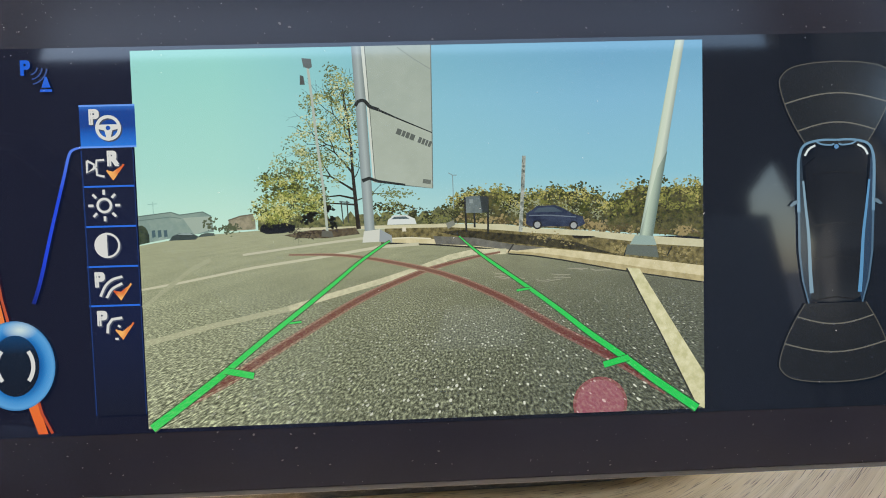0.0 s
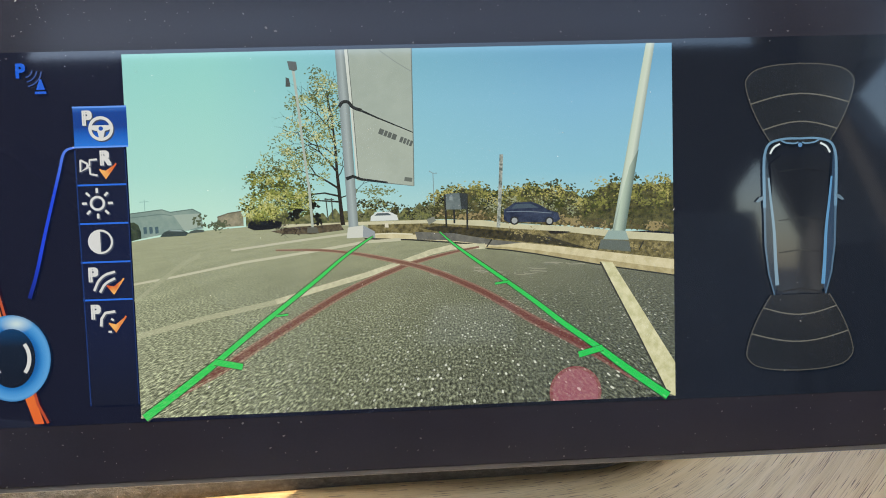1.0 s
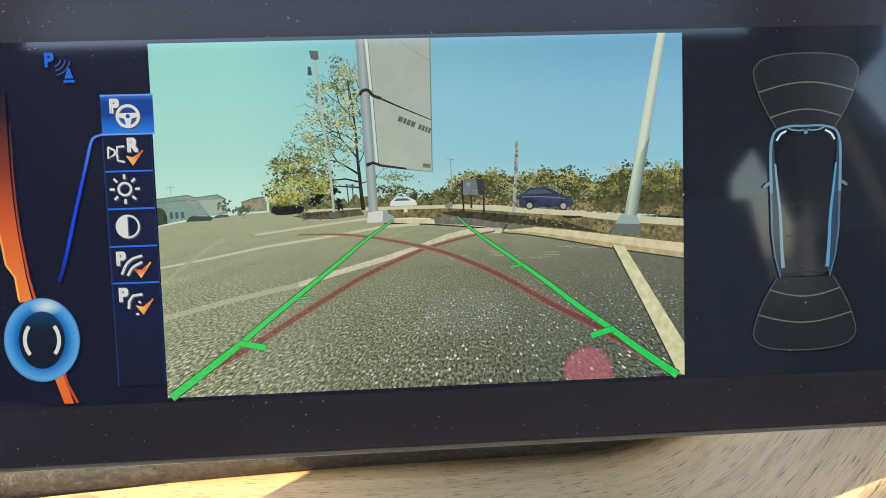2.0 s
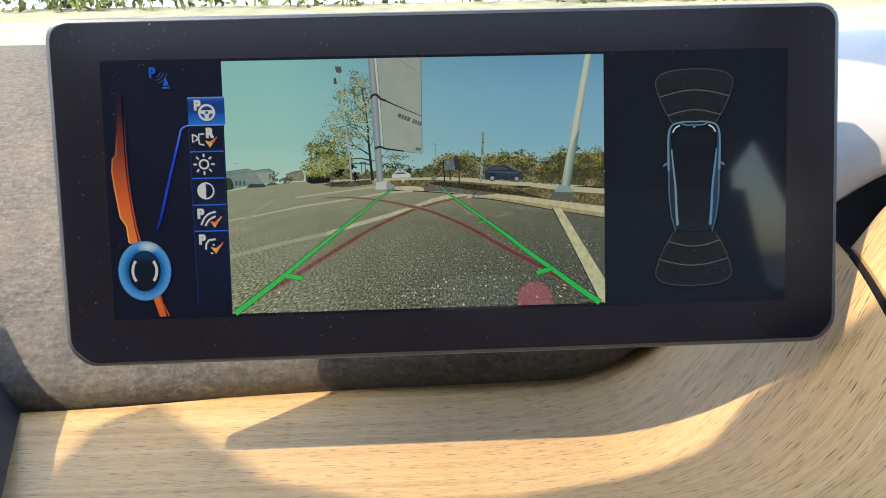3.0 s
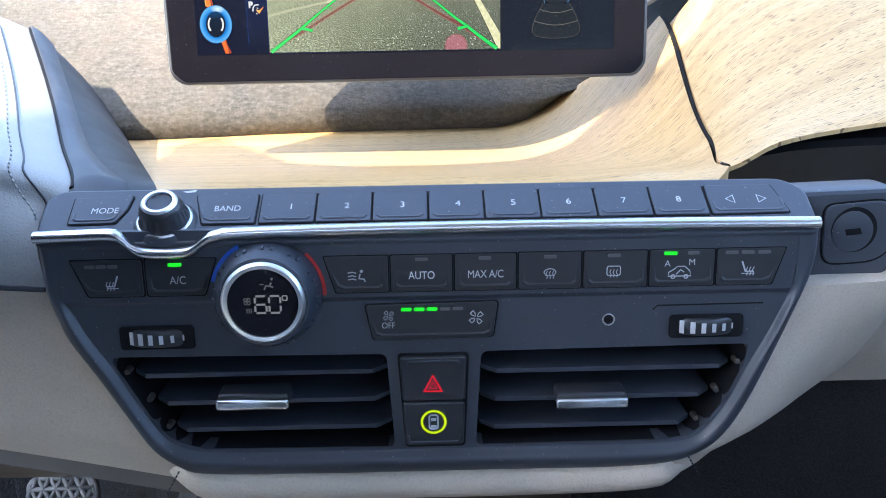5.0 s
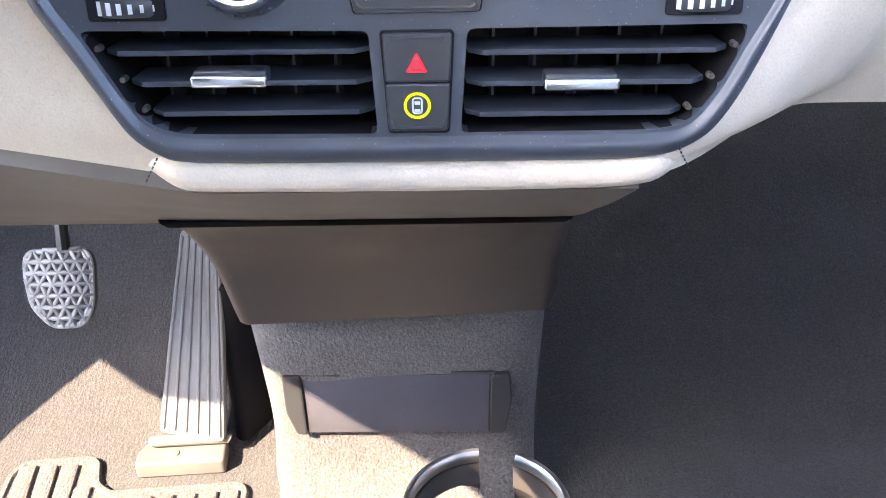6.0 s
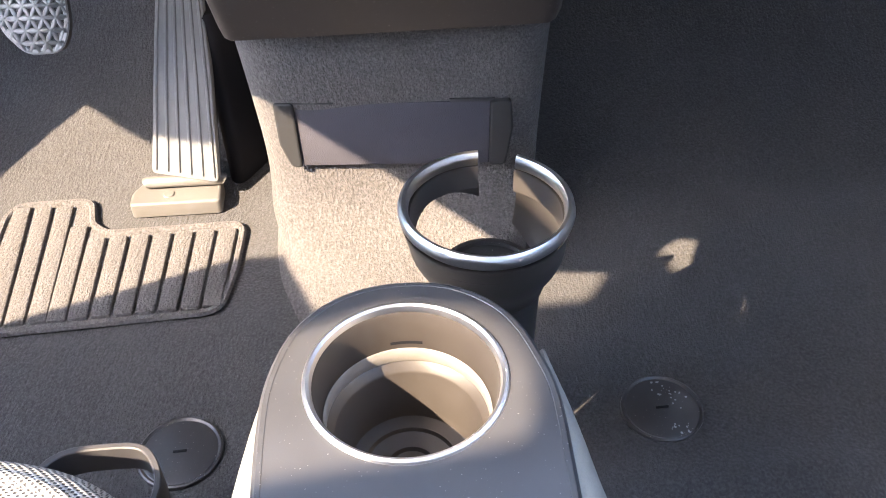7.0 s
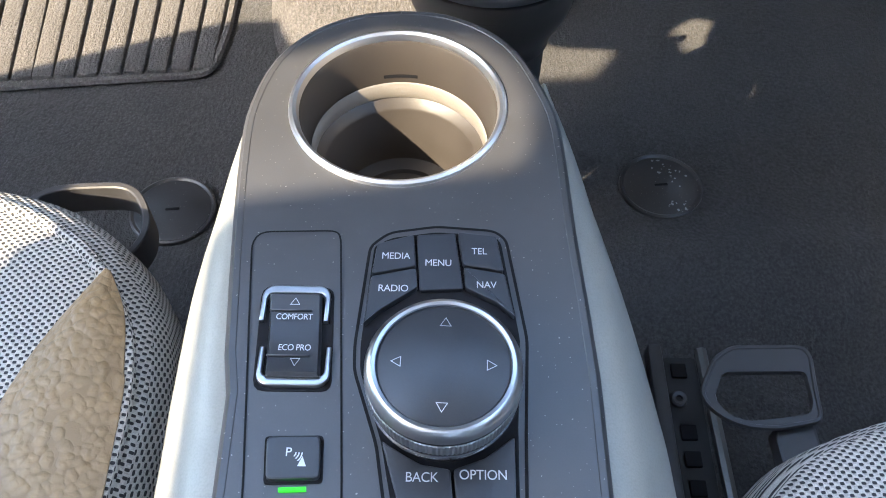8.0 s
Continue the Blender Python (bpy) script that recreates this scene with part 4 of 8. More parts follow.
def tarmac_nodes(t):
    """Coarse asphalt that runs back to the horizon, paler and finer with distance, sunlit chips in front."""
    v = coords(t)
    x, y = sep(t, v, 0), sep(t, v, 1)
    depth = calc_node(t, "MAXIMUM", calc_node(t, "SUBTRACT", 0.0055, y), 0.002)
    cb = t.nodes.new("ShaderNodeCombineXYZ")
    t.links.new(calc_node(t, "DIVIDE", x, depth), cb.inputs[0])
    t.links.new(calc_node(t, "DIVIDE", 0.040, depth), cb.inputs[1])
    ground_v = cb.outputs[0]
    g = noise_node(t, ground_v, 62, 3, 0.65)
    broad = noise_node(t, ground_v, 2.2, 4, 0.6)
    vo = t.nodes.new("ShaderNodeTexVoronoi")
    vo.inputs["Scale"].default_value = 44
    t.links.new(ground_v, vo.inputs["Vector"])
    pick = sep(t, vo.outputs["Color"], 0)
    dot = calc_node(t, "LESS_THAN", vo.outputs["Distance"], calc_node(t, "MULTIPLY", calc_node(t, "SUBTRACT", pick, 0.62), 1.0))
    near = remap(t, y, 0.0, -0.045)
    fall = ramp(t, near, [(0, lin(158, 158, 124)), (0.14, lin(144, 145, 113)), (0.3, lin(120, 121, 95)), (0.6, lin(104, 107, 86)), (1, lin(96, 99, 80))])
    warm = mix(t, ramp(t, remap(t, x, -0.08, 0.03), [(0, (0.8,) * 3), (0.5, (0.25,) * 3), (1, (0, 0, 0))]), fall, lin(160, 163, 130))
    cool = mix(t, ramp(t, remap(t, x, -0.02, 0.055), [(0, (0, 0, 0)), (1, (0.65,) * 3)]), warm, lin(84, 88, 76))
    cool = mix(t, 0.5, cool, ramp(t, broad, [(0.3, (0.78,) * 3), (0.7, (1.22,) * 3)]), "MULTIPLY")
    amp = ramp(t, near, [(0, (0.12,) * 3), (0.15, (0.35,) * 3), (0.4, (0.75,) * 3), (1, (0.95,) * 3)])
    grain = ramp(t, g, [(0.30, (0.06,) * 3), (0.42, (0.42,) * 3), (0.52, (1.0,) * 3), (0.60, (1.9,) * 3), (0.70, (3.2, 3.2, 3.0))])
    c = mix(t, amp, cool, grain, "MULTIPLY")
    side = ramp(t, remap(t, x, -0.075, 0.0), [(0, (0.1,) * 3), (1, (1, 1, 1))])
    few = calc_node(t, "MULTIPLY", calc_node(t, "MULTIPLY", dot, ramp(t, near, [(0, (0, 0, 0)), (0.2, (0.1,) * 3), (0.5, (0.8,) * 3), (1, (1,) * 3)])), side)
    return mix(t, few, c, lin(226, 226, 206))


def speckle(rgb_a, rgb_b, scale):
    def fn(t):
        g = noise_node(t, coords(t), scale, 3, 0.7)
        return ramp(t, g, [(0.35, lin(*rgb_a)), (0.65, lin(*rgb_b))])
    return fn


def tinted(rgb, k):
    """The asphalt seen through a coloured overlay."""
    return lambda t: mix(t, k, tarmac_nodes(t), lin(*rgb))


def screen_nodes(t):
    v = coords(t)
    base = ramp(t, remap(t, sep(t, v, 0), -0.12, 0.12), [(0, lin(13, 18, 36)), (0.2, lin(14, 20, 40)), (0.6, lin(15, 21, 30)), (1, lin(17, 26, 36))])
    return base


screen = part("screen", flat(mm([(-122, 45.75), (122, 45.75), (122, -45.75), (-122, -45.75)]), 0.0001), lit("screen_dark", screen_nodes), display, "dark lit screen with parking graphics", DISP)
LAYER = [0.0001]


def shown(name, bm, mat, label=""):
    """A flat graphic on the screen, each a hair in front of the last."""
    LAYER[0] += 0.000003
    bmesh.ops.translate(bm, vec=(0, 0, LAYER[0]), verts=bm.verts)
    return part(name, bm, mat, screen, label, DISP, smooth=False)


def area(pts):
    return flat(mm(pts), 0)


def line(pts, w, closed=False):
    return stroke(mm(pts), w / 1000, 0, 0, closed)


def taper(pts, w0, w1):
    """A printed line whose width grows from w0 to w1."""
    bm = bmesh.new()
    ps = [Vector(p) for p in pts]
    rows = []
    for i, p in enumerate(ps):
        d = (ps[min(i + 1, len(ps) - 1)] - ps[max(i - 1, 0)]).normalized()
        w = (w0 + (w1 - w0) * i / (len(ps) - 1)) / 2000
        s = Vector((-d.y, d.x)) * w
        q = p / 1000
        rows.append((bm.verts.new((*(q + s), 0)), bm.verts.new((*(q - s), 0))))
    for (a, b), (c, d) in zip(rows, rows[1:]):
        bm.faces.new((a, b, d, c))
    return bm


def bold(body, size, x, y, w=0.25, wide=0.95):
    """Heavy lettering, set by its middle in millimetres."""
    return merge(*[text_bm(body, size / 1000, (x + dx) / 1000, (y + dy) / 1000, 0, wide=wide) for dx, dy in ((-w, -w), (w, -w), (-w, w), (w, w))])


# reversing picture: the lot behind the car
shown("picture_sky", area([(-80, 44.8), (55.2, 44.8), (55.2, -2), (-80, -2)]), lit("picture_sky", sky_nodes), "clear blue sky in the camera picture")
shown("picture_tarmac", area([(-80, -0.7), (-73.2, 0.3), (-62.4, 1.5), (-50.2, 2.2), (-36.6, 1.8), (-20, 1.6), (20, 0.4), (40, -1.8), (55.2, -4), (55.2, -44.8), (-80, -44.8)]), lit("picture_tarmac", tarmac_nodes), "speckled parking lot in the camera picture")
shown("picture_hall", area([(-80, 6.3), (-72.3, 7.1), (-70.3, 6.4), (-64.9, 7.0), (-62.9, 5.8), (-62.4, 2.1), (-70.5, 1.2), (-80, -0.4)]), lit("picture_hall", speckle((122, 144, 134), (142, 160, 146), 300)))
shown("picture_hall_front", area([(-69.6, 5.6), (-63.4, 5.8), (-63.0, 2.6), (-67.0, 1.6)]), pixels("picture_hall_front", (158, 172, 156)))
shown("picture_hall_roof", line([(-80, 6.2), (-72.3, 7.0), (-70.3, 6.3), (-64.9, 6.9), (-62.9, 5.8)], 0.25), pixels("picture_hall_roof", (96, 114, 106)))
shown("picture_hall_roof", line([(-80, 5.2), (-72.5, 5.9), (-70.0, 5.5)], 0.2), pixels("picture_hall_band", (104, 124, 116)))
for x in (-77.0, -75.6, -74.2):
    shown("picture_window", area([(x, 2.8), (x + 0.8, 2.9), (x + 0.9, 1.3), (x + 0.1, 1.1)]), pixels("picture_window", (72, 96, 100)))
shown("picture_aerial", line([(-76.4, 9.6), (-76.4, 6.6)], 0.15), pixels("picture_aerial", (140, 176, 168)))
shown("picture_aerial", line([(-77.6, 9.0), (-75.4, 9.1)], 0.15), pixels("picture_aerial", (140, 176, 168)))
shown("picture_shrub", area([(-80, 4.0), (-79.2, 4.1), (-78.2, 3.4), (-77.6, 1.8), (-77.6, 0.0), (-80, -0.5)]), lit("picture_shrub", speckle((38, 50, 40), (70, 82, 60), 700)))
shown("picture_far_hall", area([(-58.9, 4.7), (-56.2, 5.6), (-53.2, 6.1), (-52.6, 4.5), (-52.6, 2.4), (-59, 2.2)]), lit("picture_far_hall", speckle((128, 124, 100), (166, 156, 128), 500)))
shown("picture_far_roof", line([(-59, 4.7), (-56.2, 5.6), (-53.0, 6.0)], 0.3), pixels("picture_far_roof", (104, 98, 82)))
# far woods
rnd = random.Random(11)


def foliage(n, spots, s0, s1, squash=0.55, clump=0.9):
    """Small ragged leaves gathered in clumps, with gaps between the clumps."""
    verts, faces = [], []
    seeds = []
    for _ in range(max(6, n // 14)):
        cx, cy, rx, ry = rnd.choice(spots)
        a, r = rnd.random() * 6.283, rnd.random() ** 0.55
        seeds.append((cx + rx * r * math.cos(a), cy + ry * r * math.sin(a)))
    for _ in range(n):
        cx, cy = rnd.choice(seeds)
        x, y, s, q = cx + rnd.gauss(0, clump), cy + rnd.gauss(0, clump * 0.6), rnd.uniform(s0, s1), rnd.gauss(0, 0.7)
        if not (-79.5 < x < 54.6 and y < 44):
            continue
        first = len(verts)
        for k in range(5):
            ang = k * 1.2566
            rr = s * rnd.uniform(0.45, 1.0)
            u, w = rr * math.cos(ang), rr * squash * math.sin(ang)
            verts.append(((x + u * math.cos(q) - w * math.sin(q)) / 1000, (y + u * math.sin(q) + w * math.cos(q)) / 1000, 0))
        faces.append(tuple(range(first, first + 5)))
    me = bpy.data.meshes.new("tmp")
    me.from_pydata(verts, [], faces)
    bm = bmesh.new()
    bm.from_mesh(me)
    bpy.data.meshes.remove(me)
    return bm


shown("picture_shrub", foliage(120, [(-63.6, 3.8, 1.2, 1.4), (-60.4, 3.0, 2.6, 0.9), (-57, 3.0, 3, 0.6)], 0.3, 0.7), pixels("picture_shrub_far", (86, 94, 70)))
WOOD_TOP = [(-24, 7.4), (-20.6, 8.6), (-15.8, 7.4), (-9, 6.0), (-6, 7.6), (-2.7, 10.0), (2.2, 11.5), (7.5, 10.8), (10.5, 9.4), (16.1, 10.8), (21, 11.0), (25.9, 10.2), (28.7, 10.2), (32.9, 8.0), (37.2, 11.0), (40, 11.8), (45.7, 11.2), (56, 11.2)]
WOOD_FOOT = [(-24, 2.6), (-6, 2.6), (6, 2.0), (13, 1.0), (27, 0.0), (41, -1.3), (56, -2.6)]
WOOD_ROW = []
for i in range(40):
    x = -23 + i * 2.0
    top, foot_y = along(WOOD_TOP, x), along(WOOD_FOOT, x)
    WOOD_ROW.append((x, foot_y + (top - foot_y) * 0.55, 1.6, (top - foot_y) * 0.43))
shown("picture_wood_base", area([(x, along(WOOD_TOP, x) - 1.2 - 0.5 * (i % 2)) for i, x in enumerate(steps(-8, 55.2, 40))] + [(x, along(WOOD_FOOT, x)) for x in steps(55.2, -8, 12)]), lit("picture_wood_base", speckle((44, 46, 28), (104, 100, 58), 700)), "far autumn woods in the camera picture")
EAST = [w for w in WOOD_ROW if w[0] > -8]
shown("picture_wood", foliage(1700, [(x, y + ry * 0.3, rx, ry * 0.85) for x, y, rx, ry in EAST], 0.25, 0.75), lit("picture_leaf_dark", speckle((44, 52, 28), (84, 86, 46), 900)))
shown("picture_wood", foliage(1300, [(x, y + ry * 0.45, rx, ry * 0.7) for x, y, rx, ry in EAST], 0.2, 0.6), lit("picture_leaf_mid", speckle((98, 102, 52), (150, 146, 80), 900)))
shown("picture_wood", foliage(520, [(x, y - ry * 0.1, rx, ry * 0.6) for x, y, rx, ry in EAST if x < 34], 0.15, 0.5), pixels("picture_leaf_grey", (150, 154, 122)))
shown("picture_wood", foliage(560, [(x, y + ry * 0.6, rx, ry * 0.5) for x, y, rx, ry in EAST], 0.15, 0.45), pixels("picture_leaf_light", (176, 166, 96)))
shown("picture_wood", foliage(420, EAST, 0.15, 0.5), pixels("picture_leaf_black", (34, 36, 22)))
shown("picture_wood_base", area([(x, 4.9 + 0.9 * math.sin(i * 2.1) + 0.6 * math.sin(i * 0.9) + (0.8 if x > -14 else 0)) for i, x in enumerate(steps(-52, -6, 46))] + [(-6, 2.5), (-52, 2.2)]), lit("picture_far_woods", speckle((66, 74, 46), (132, 130, 84), 800)), "far tree line in the camera picture")
shown("picture_wood", foliage(260, [w for w in WOOD_ROW if w[0] < -6], 0.25, 0.7), pixels("picture_leaf_shade", (56, 58, 36)))
shown("picture_wood", foliage(200, [w for w in WOOD_ROW if w[0] < -6], 0.2, 0.5), pixels("picture_leaf_sun", (120, 122, 70)))
shown("picture_scrub", foliage(420, [(x, along(WOOD_FOOT, x) + 1.0, 2, 0.7) for x in range(-2, 56, 2)], 0.25, 0.7, 0.7), pixels("picture_scrub", (150, 134, 92)))
shown("picture_scrub", foliage(260, [(x, along(WOOD_FOOT, x) + 0.7, 2, 0.8) for x in range(-2, 56, 2)], 0.2, 0.5, 0.9), pixels("picture_scrub_shade", (92, 82, 54)))
# road, verge and kerb
road_top = [(-50, 2.4), (-23, 2.5), (-6.3, 2.5), (6.2, 2.0), (13.1, 0.9), (27.2, -0.2), (41.3, -1.8), (55.2, -3.1)]
road_low = [(55.2, -5.0), (42.7, -3.8), (35.6, -2.8), (27.2, -1.6), (13.1, -0.3), (6.2, 0.5), (-6.3, 1.6), (-23, 1.7), (-50, 1.8)]
shown("picture_road", area(road_top + road_low), lit("picture_road", speckle((192, 186, 150), (206, 200, 164), 260)))
verge_m = lit("picture_verge", speckle((74, 68, 40), (140, 128, 82), 900))
shown("picture_verge", area([(-22, 1.7), (-6.3, 1.6), (6.2, 0.5), (13.1, -0.3), (27.2, -1.6), (42.7, -3.8), (55.2, -5.0), (55.2, -9.6), (41.2, -7.6), (27.1, -5.5), (15.9, -4.0), (7.5, -3.1), (-0.9, -1.6), (-11, -1.1), (-22, -0.9)]), verge_m)
shown("picture_verge_shade", area([(-9, 0.5), (-3.6, 0.9), (3.4, 0.1), (13.1, -1.0), (24.3, -3.0), (29.5, -4.8), (34, -6.2), (13.1, -3.2), (-0.9, -1.5)]), lit("picture_verge_shade", speckle((34, 34, 24), (74, 68, 44), 900)))
shown("picture_verge_shade", area([(22.9, -1.2), (28.8, -1.6), (27.1, -2.1), (23.6, -2.0)]), pixels("picture_verge_dark", (36, 34, 26)))
shown("picture_verge_grass", foliage(240, [(x, along([(-6, 1.0), (13, -1.2), (27, -3.2), (41, -5.6), (55, -7.2)], x), 3, 0.9) for x in range(10, 56, 3)], 0.2, 0.5), pixels("picture_verge_grass", (158, 144, 96)))
shown("picture_island", area([(-46, 0.8), (-40, 1.8), (-34, 1.9), (-29, 2.2), (-28, 0.6), (-36, -0.2), (-43, 0.0)]), lit("picture_island", speckle((52, 46, 34), (112, 100, 76), 700)))
shown("picture_island", foliage(90, [(-42, 1.2, 4, 0.5), (-33, 1.0, 4, 0.6)], 0.25, 0.6, 0.4), pixels("picture_island_shade", (58, 50, 40)))
shown("picture_kerb", area([(-23, -0.9), (-16.1, -0.7), (-10.8, -1.1), (-0.9, -1.5), (7.5, -3.0), (15.9, -3.9), (27.1, -5.4), (41.2, -7.5), (55.2, -9.5), (55.2, -13.4), (41.2, -11.0), (34.1, -9.7), (20.0, -6.8), (13.0, -5.6), (7.4, -5.0), (3.3, -3.9), (-0.9, -3.3), (-11.3, -2.2), (-23, -1.6)]), lit("picture_kerb", speckle((196, 184, 140), (216, 204, 164), 420)))
shown("picture_kerb_face", area([(7.4, -4.6), (13.0, -5.0), (20.0, -6.0), (34.1, -8.4), (41.2, -9.7), (55.2, -12.0), (55.2, -13.4), (41.2, -11.0), (34.1, -9.7), (20.0, -6.8), (13.0, -5.6), (7.4, -5.0)]), lit("picture_kerb_face", speckle((164, 150, 106), (190, 176, 130), 420)))
shown("picture_kerb_shade", area([(-10.5, -0.4), (-0.8, -1.1), (6.8, -2.6), (9.4, -3.1), (16.5, -4.0), (9.6, -4.5), (4.7, -3.8), (-2.3, -2.8), (-9.9, -2.4)]), lit("picture_kerb_shade", speckle((92, 92, 84), (120, 118, 106), 420)))
shown("picture_kerb_line", line([(-23, -1.7), (-11.3, -2.4), (-0.9, -3.4), (4, -4.0)], 0.35), pixels("picture_kerb_dark", (44, 44, 38)))
shown("picture_kerb_line", line([(7.4, -5.2), (13, -5.8), (20, -7.0), (34.1, -9.9), (41.2, -11.2), (55.2, -13.6)], 0.3), pixels("picture_kerb_dark", (44, 44, 38)))
for p, q in (((8.8, -2.9), (7.4, -4.9)), ((36.4, -4.4), (35.6, -6.6)), ((47.4, -4.6), (46.2, -6.8))):
    shown("picture_kerb_joint", line([p, q], 0.3), pixels("picture_kerb_dark", (44, 44, 38)))
shown("picture_kerb_edge", line([(-21, -0.7), (-16.1, -0.6), (-11.0, -1.0)], 0.3), pixels("picture_kerb_edge", (222, 214, 182)))
# lane markings
pale = lit("picture_white_line", speckle((186, 182, 148), (214, 208, 172), 700))
shown("picture_line", taper([(-55.9, -3.6), (-42.2, -2.0), (-34.0, -1.1), (-25.7, -0.3)], 0.5, 0.6), pixels("picture_line_far", (192, 188, 160)))
shown("picture_line", taper([(-80, -11.2), (-69.7, -9.6), (-53.3, -6.7), (-36.8, -4.6), (-23.0, -2.6), (-14, -2.2)], 0.5, 0.75), pixels("picture_line_mid", (194, 190, 160)))
shown("picture_line", line([(-79.9, -15.5), (-73.8, -10.9), (-68.2, -6.7), (-63.4, -4.4)], 1.0), lit("picture_line_worn", tinted((176, 176, 144), 0.45)))
shown("picture_line", line([(-79.8, -24.1), (-63.4, -20.3), (-45.5, -16.8)], 1.3), lit("picture_line_faint", tinted((190, 188, 152), 0.6)))
shown("picture_line", line([(-45.5, -16.8), (-35.8, -14.1), (-23.3, -10.9), (-14.9, -8.4), (-6.5, -5.6), (-0.9, -4.5), (7, -4.6)], 1.35), pale)
shown("picture_line", area([(36.4, -9.4), (39.4, -9.8), (55.2, -36.0), (55.2, -44.8), (53.4, -44.0)]), lit("picture_line_near", speckle((192, 188, 140), (220, 214, 172), 500)))
shown("picture_line_edge", line([(36.2, -9.6), (44.8, -26.6), (53.2, -44.0)], 0.4), pixels("picture_line_edge", (58, 58, 50)))
for k in range(26):
    x, y = rnd.uniform(-12, 50), rnd.uniform(-12, -7)
    if y < -5.5 - max(0, x - 10) * 0.16:
        shown("picture_crack", line([(x, y), (x + rnd.uniform(1, 2.4), y - rnd.uniform(-0.1, 0.4)), (x + rnd.uniform(2.6, 5), y - rnd.uniform(0, 0.5))], 0.22), lit("picture_crack", tinted((176, 170, 150), 0.6)))
# parked cars
for pts, c in (([(-73.0, 0.3), (-72.1, 1.4), (-70.5, 2.0), (-67.8, 2.0), (-66.0, 1.1), (-66.8, 0.4)], (58, 70, 66)), ([(-66.4, 0.9), (-65.4, 1.6), (-64.2, 1.9), (-62.4, 1.8), (-62.2, 1.2), (-64, 1.1)], (76, 86, 78)),
               ([(-51.6, 1.9), (-51.4, 3.0), (-49.9, 4.2), (-47.4, 4.4), (-45.0, 3.5), (-43.2, 3.1), (-43.4, 1.8), (-46.2, 1.3), (-50, 1.2)], (18, 21, 24))):
    shown("picture_parked_car", area(pts), pixels("picture_car_paint", c))
shown("picture_car_glass", area([(-71.0, 1.7), (-70.2, 1.95), (-68.0, 1.95), (-67.2, 1.5)]), pixels("picture_car_pane", (150, 166, 160)))
# the tree: forked limbs, then leaves in clumps
bark = pixels("picture_bark", (42, 37, 28))
shown("picture_trunk", taper([(-28.2, 1.8), (-28.5, 5), (-28.9, 10.9), (-29.2, 15), (-29.4, 21.8), (-30, 28), (-31, 35)], 1.1, 0.3), bark)


def limb(x, y, ang, length, w):
    """A forking limb as short tapering lines."""
    if length < 1.3:
        return
    mid = (x + length * 0.5 * math.cos(ang), y + length * 0.5 * math.sin(ang))
    ang += rnd.uniform(-0.35, 0.35)
    end = (mid[0] + length * 0.5 * math.cos(ang), mid[1] + length * 0.5 * math.sin(ang))
    BRANCHES.append(taper([(x, y), mid, end], w, w * 0.6))
    for s in (-1, 1):
        limb(*end, ang + s * rnd.uniform(0.25, 0.6), length * rnd.uniform(0.6, 0.78), w * 0.62)


BRANCHES = []
for x, y, ang, length, w in ((-28.9, 10.9, 2.55, 6.5, 0.55), (-28.8, 9.0, 2.9, 7.5, 0.5), (-29.2, 13.6, 0.9, 3.0, 0.3), (-29.2, 15, 2.2, 6.5, 0.5), (-29.4, 19, 2.5, 6.5, 0.45), (-29.4, 21.8, 2.0, 6.0, 0.4), (-29.6, 25, 2.4, 5.5, 0.4), (-30, 28, 1.9, 5.0, 0.35), (-28.7, 7.6, 3.05, 7.0, 0.45), (-28.6, 8.6, 0.3, 4.2, 0.3)):
    limb(x, y, ang, length, w)
shown("picture_branch", merge(*BRANCHES), bark, "thin dark limbs")
CROWN = [(-33, 36, 4.5, 4), (-31, 33, 3.5, 5), (-36, 30, 5.5, 5), (-31, 27, 3.5, 6), (-38, 23, 6, 4.5), (-32, 20, 4.5, 5), (-42, 18, 7, 4), (-36, 16, 5, 4)]
LOW = [(-46, 13, 5, 3.2), (-42, 12, 6, 4), (-47.5, 8.0, 5, 2.6), (-42, 7.5, 6, 3), (-48, 5.5, 4, 1.8), (-38, 9, 3, 4)]
shown("picture_leaves", foliage(1500, CROWN, 0.18, 0.5), lit("picture_tree_dark", speckle((62, 74, 40), (112, 116, 66), 900)), "thin-leaved autumn tree in the camera picture")
shown("picture_leaves", foliage(1200, CROWN, 0.16, 0.45), lit("picture_tree_mid", speckle((118, 128, 76), (172, 172, 110), 900)))
shown("picture_leaves", foliage(460, CROWN, 0.15, 0.4), lit("picture_tree_light", speckle((178, 184, 128), (220, 218, 168), 900)))
shown("picture_leaves", foliage(1700, LOW, 0.22, 0.65), lit("picture_low_dark", speckle((50, 60, 28), (94, 96, 46), 900)))
shown("picture_leaves", foliage(1300, LOW, 0.18, 0.5), lit("picture_low_mid", speckle((108, 120, 54), (156, 154, 78), 900)))
shown("picture_leaves", foliage(460, LOW, 0.15, 0.45), lit("picture_low_light", speckle((160, 166, 92), (206, 200, 128), 900)))
shown("picture_leaves", foliage(170, [(-23, 9.0, 2.6, 1.6), (-18, 10.0, 3, 1.4), (-21, 7.4, 2, 1)], 0.2, 0.5), pixels("picture_side_leaf", (116, 122, 78)))
shown("picture_bush", foliage(110, [(-34.6, 5.4, 1.0, 2.8), (-39.5, 4.6, 1.6, 1.2)], 0.3, 0.8, 0.8, 0.5), pixels("picture_bush", (30, 32, 26)))
for p, q in (((-32.2, 8.6), (-31.8, 3.0)), ((-30.8, 8.6), (-30.6, 3.4))):
    shown("picture_far_pole", line([p, q], 0.3), pixels("picture_far_pole", (70, 72, 66)))
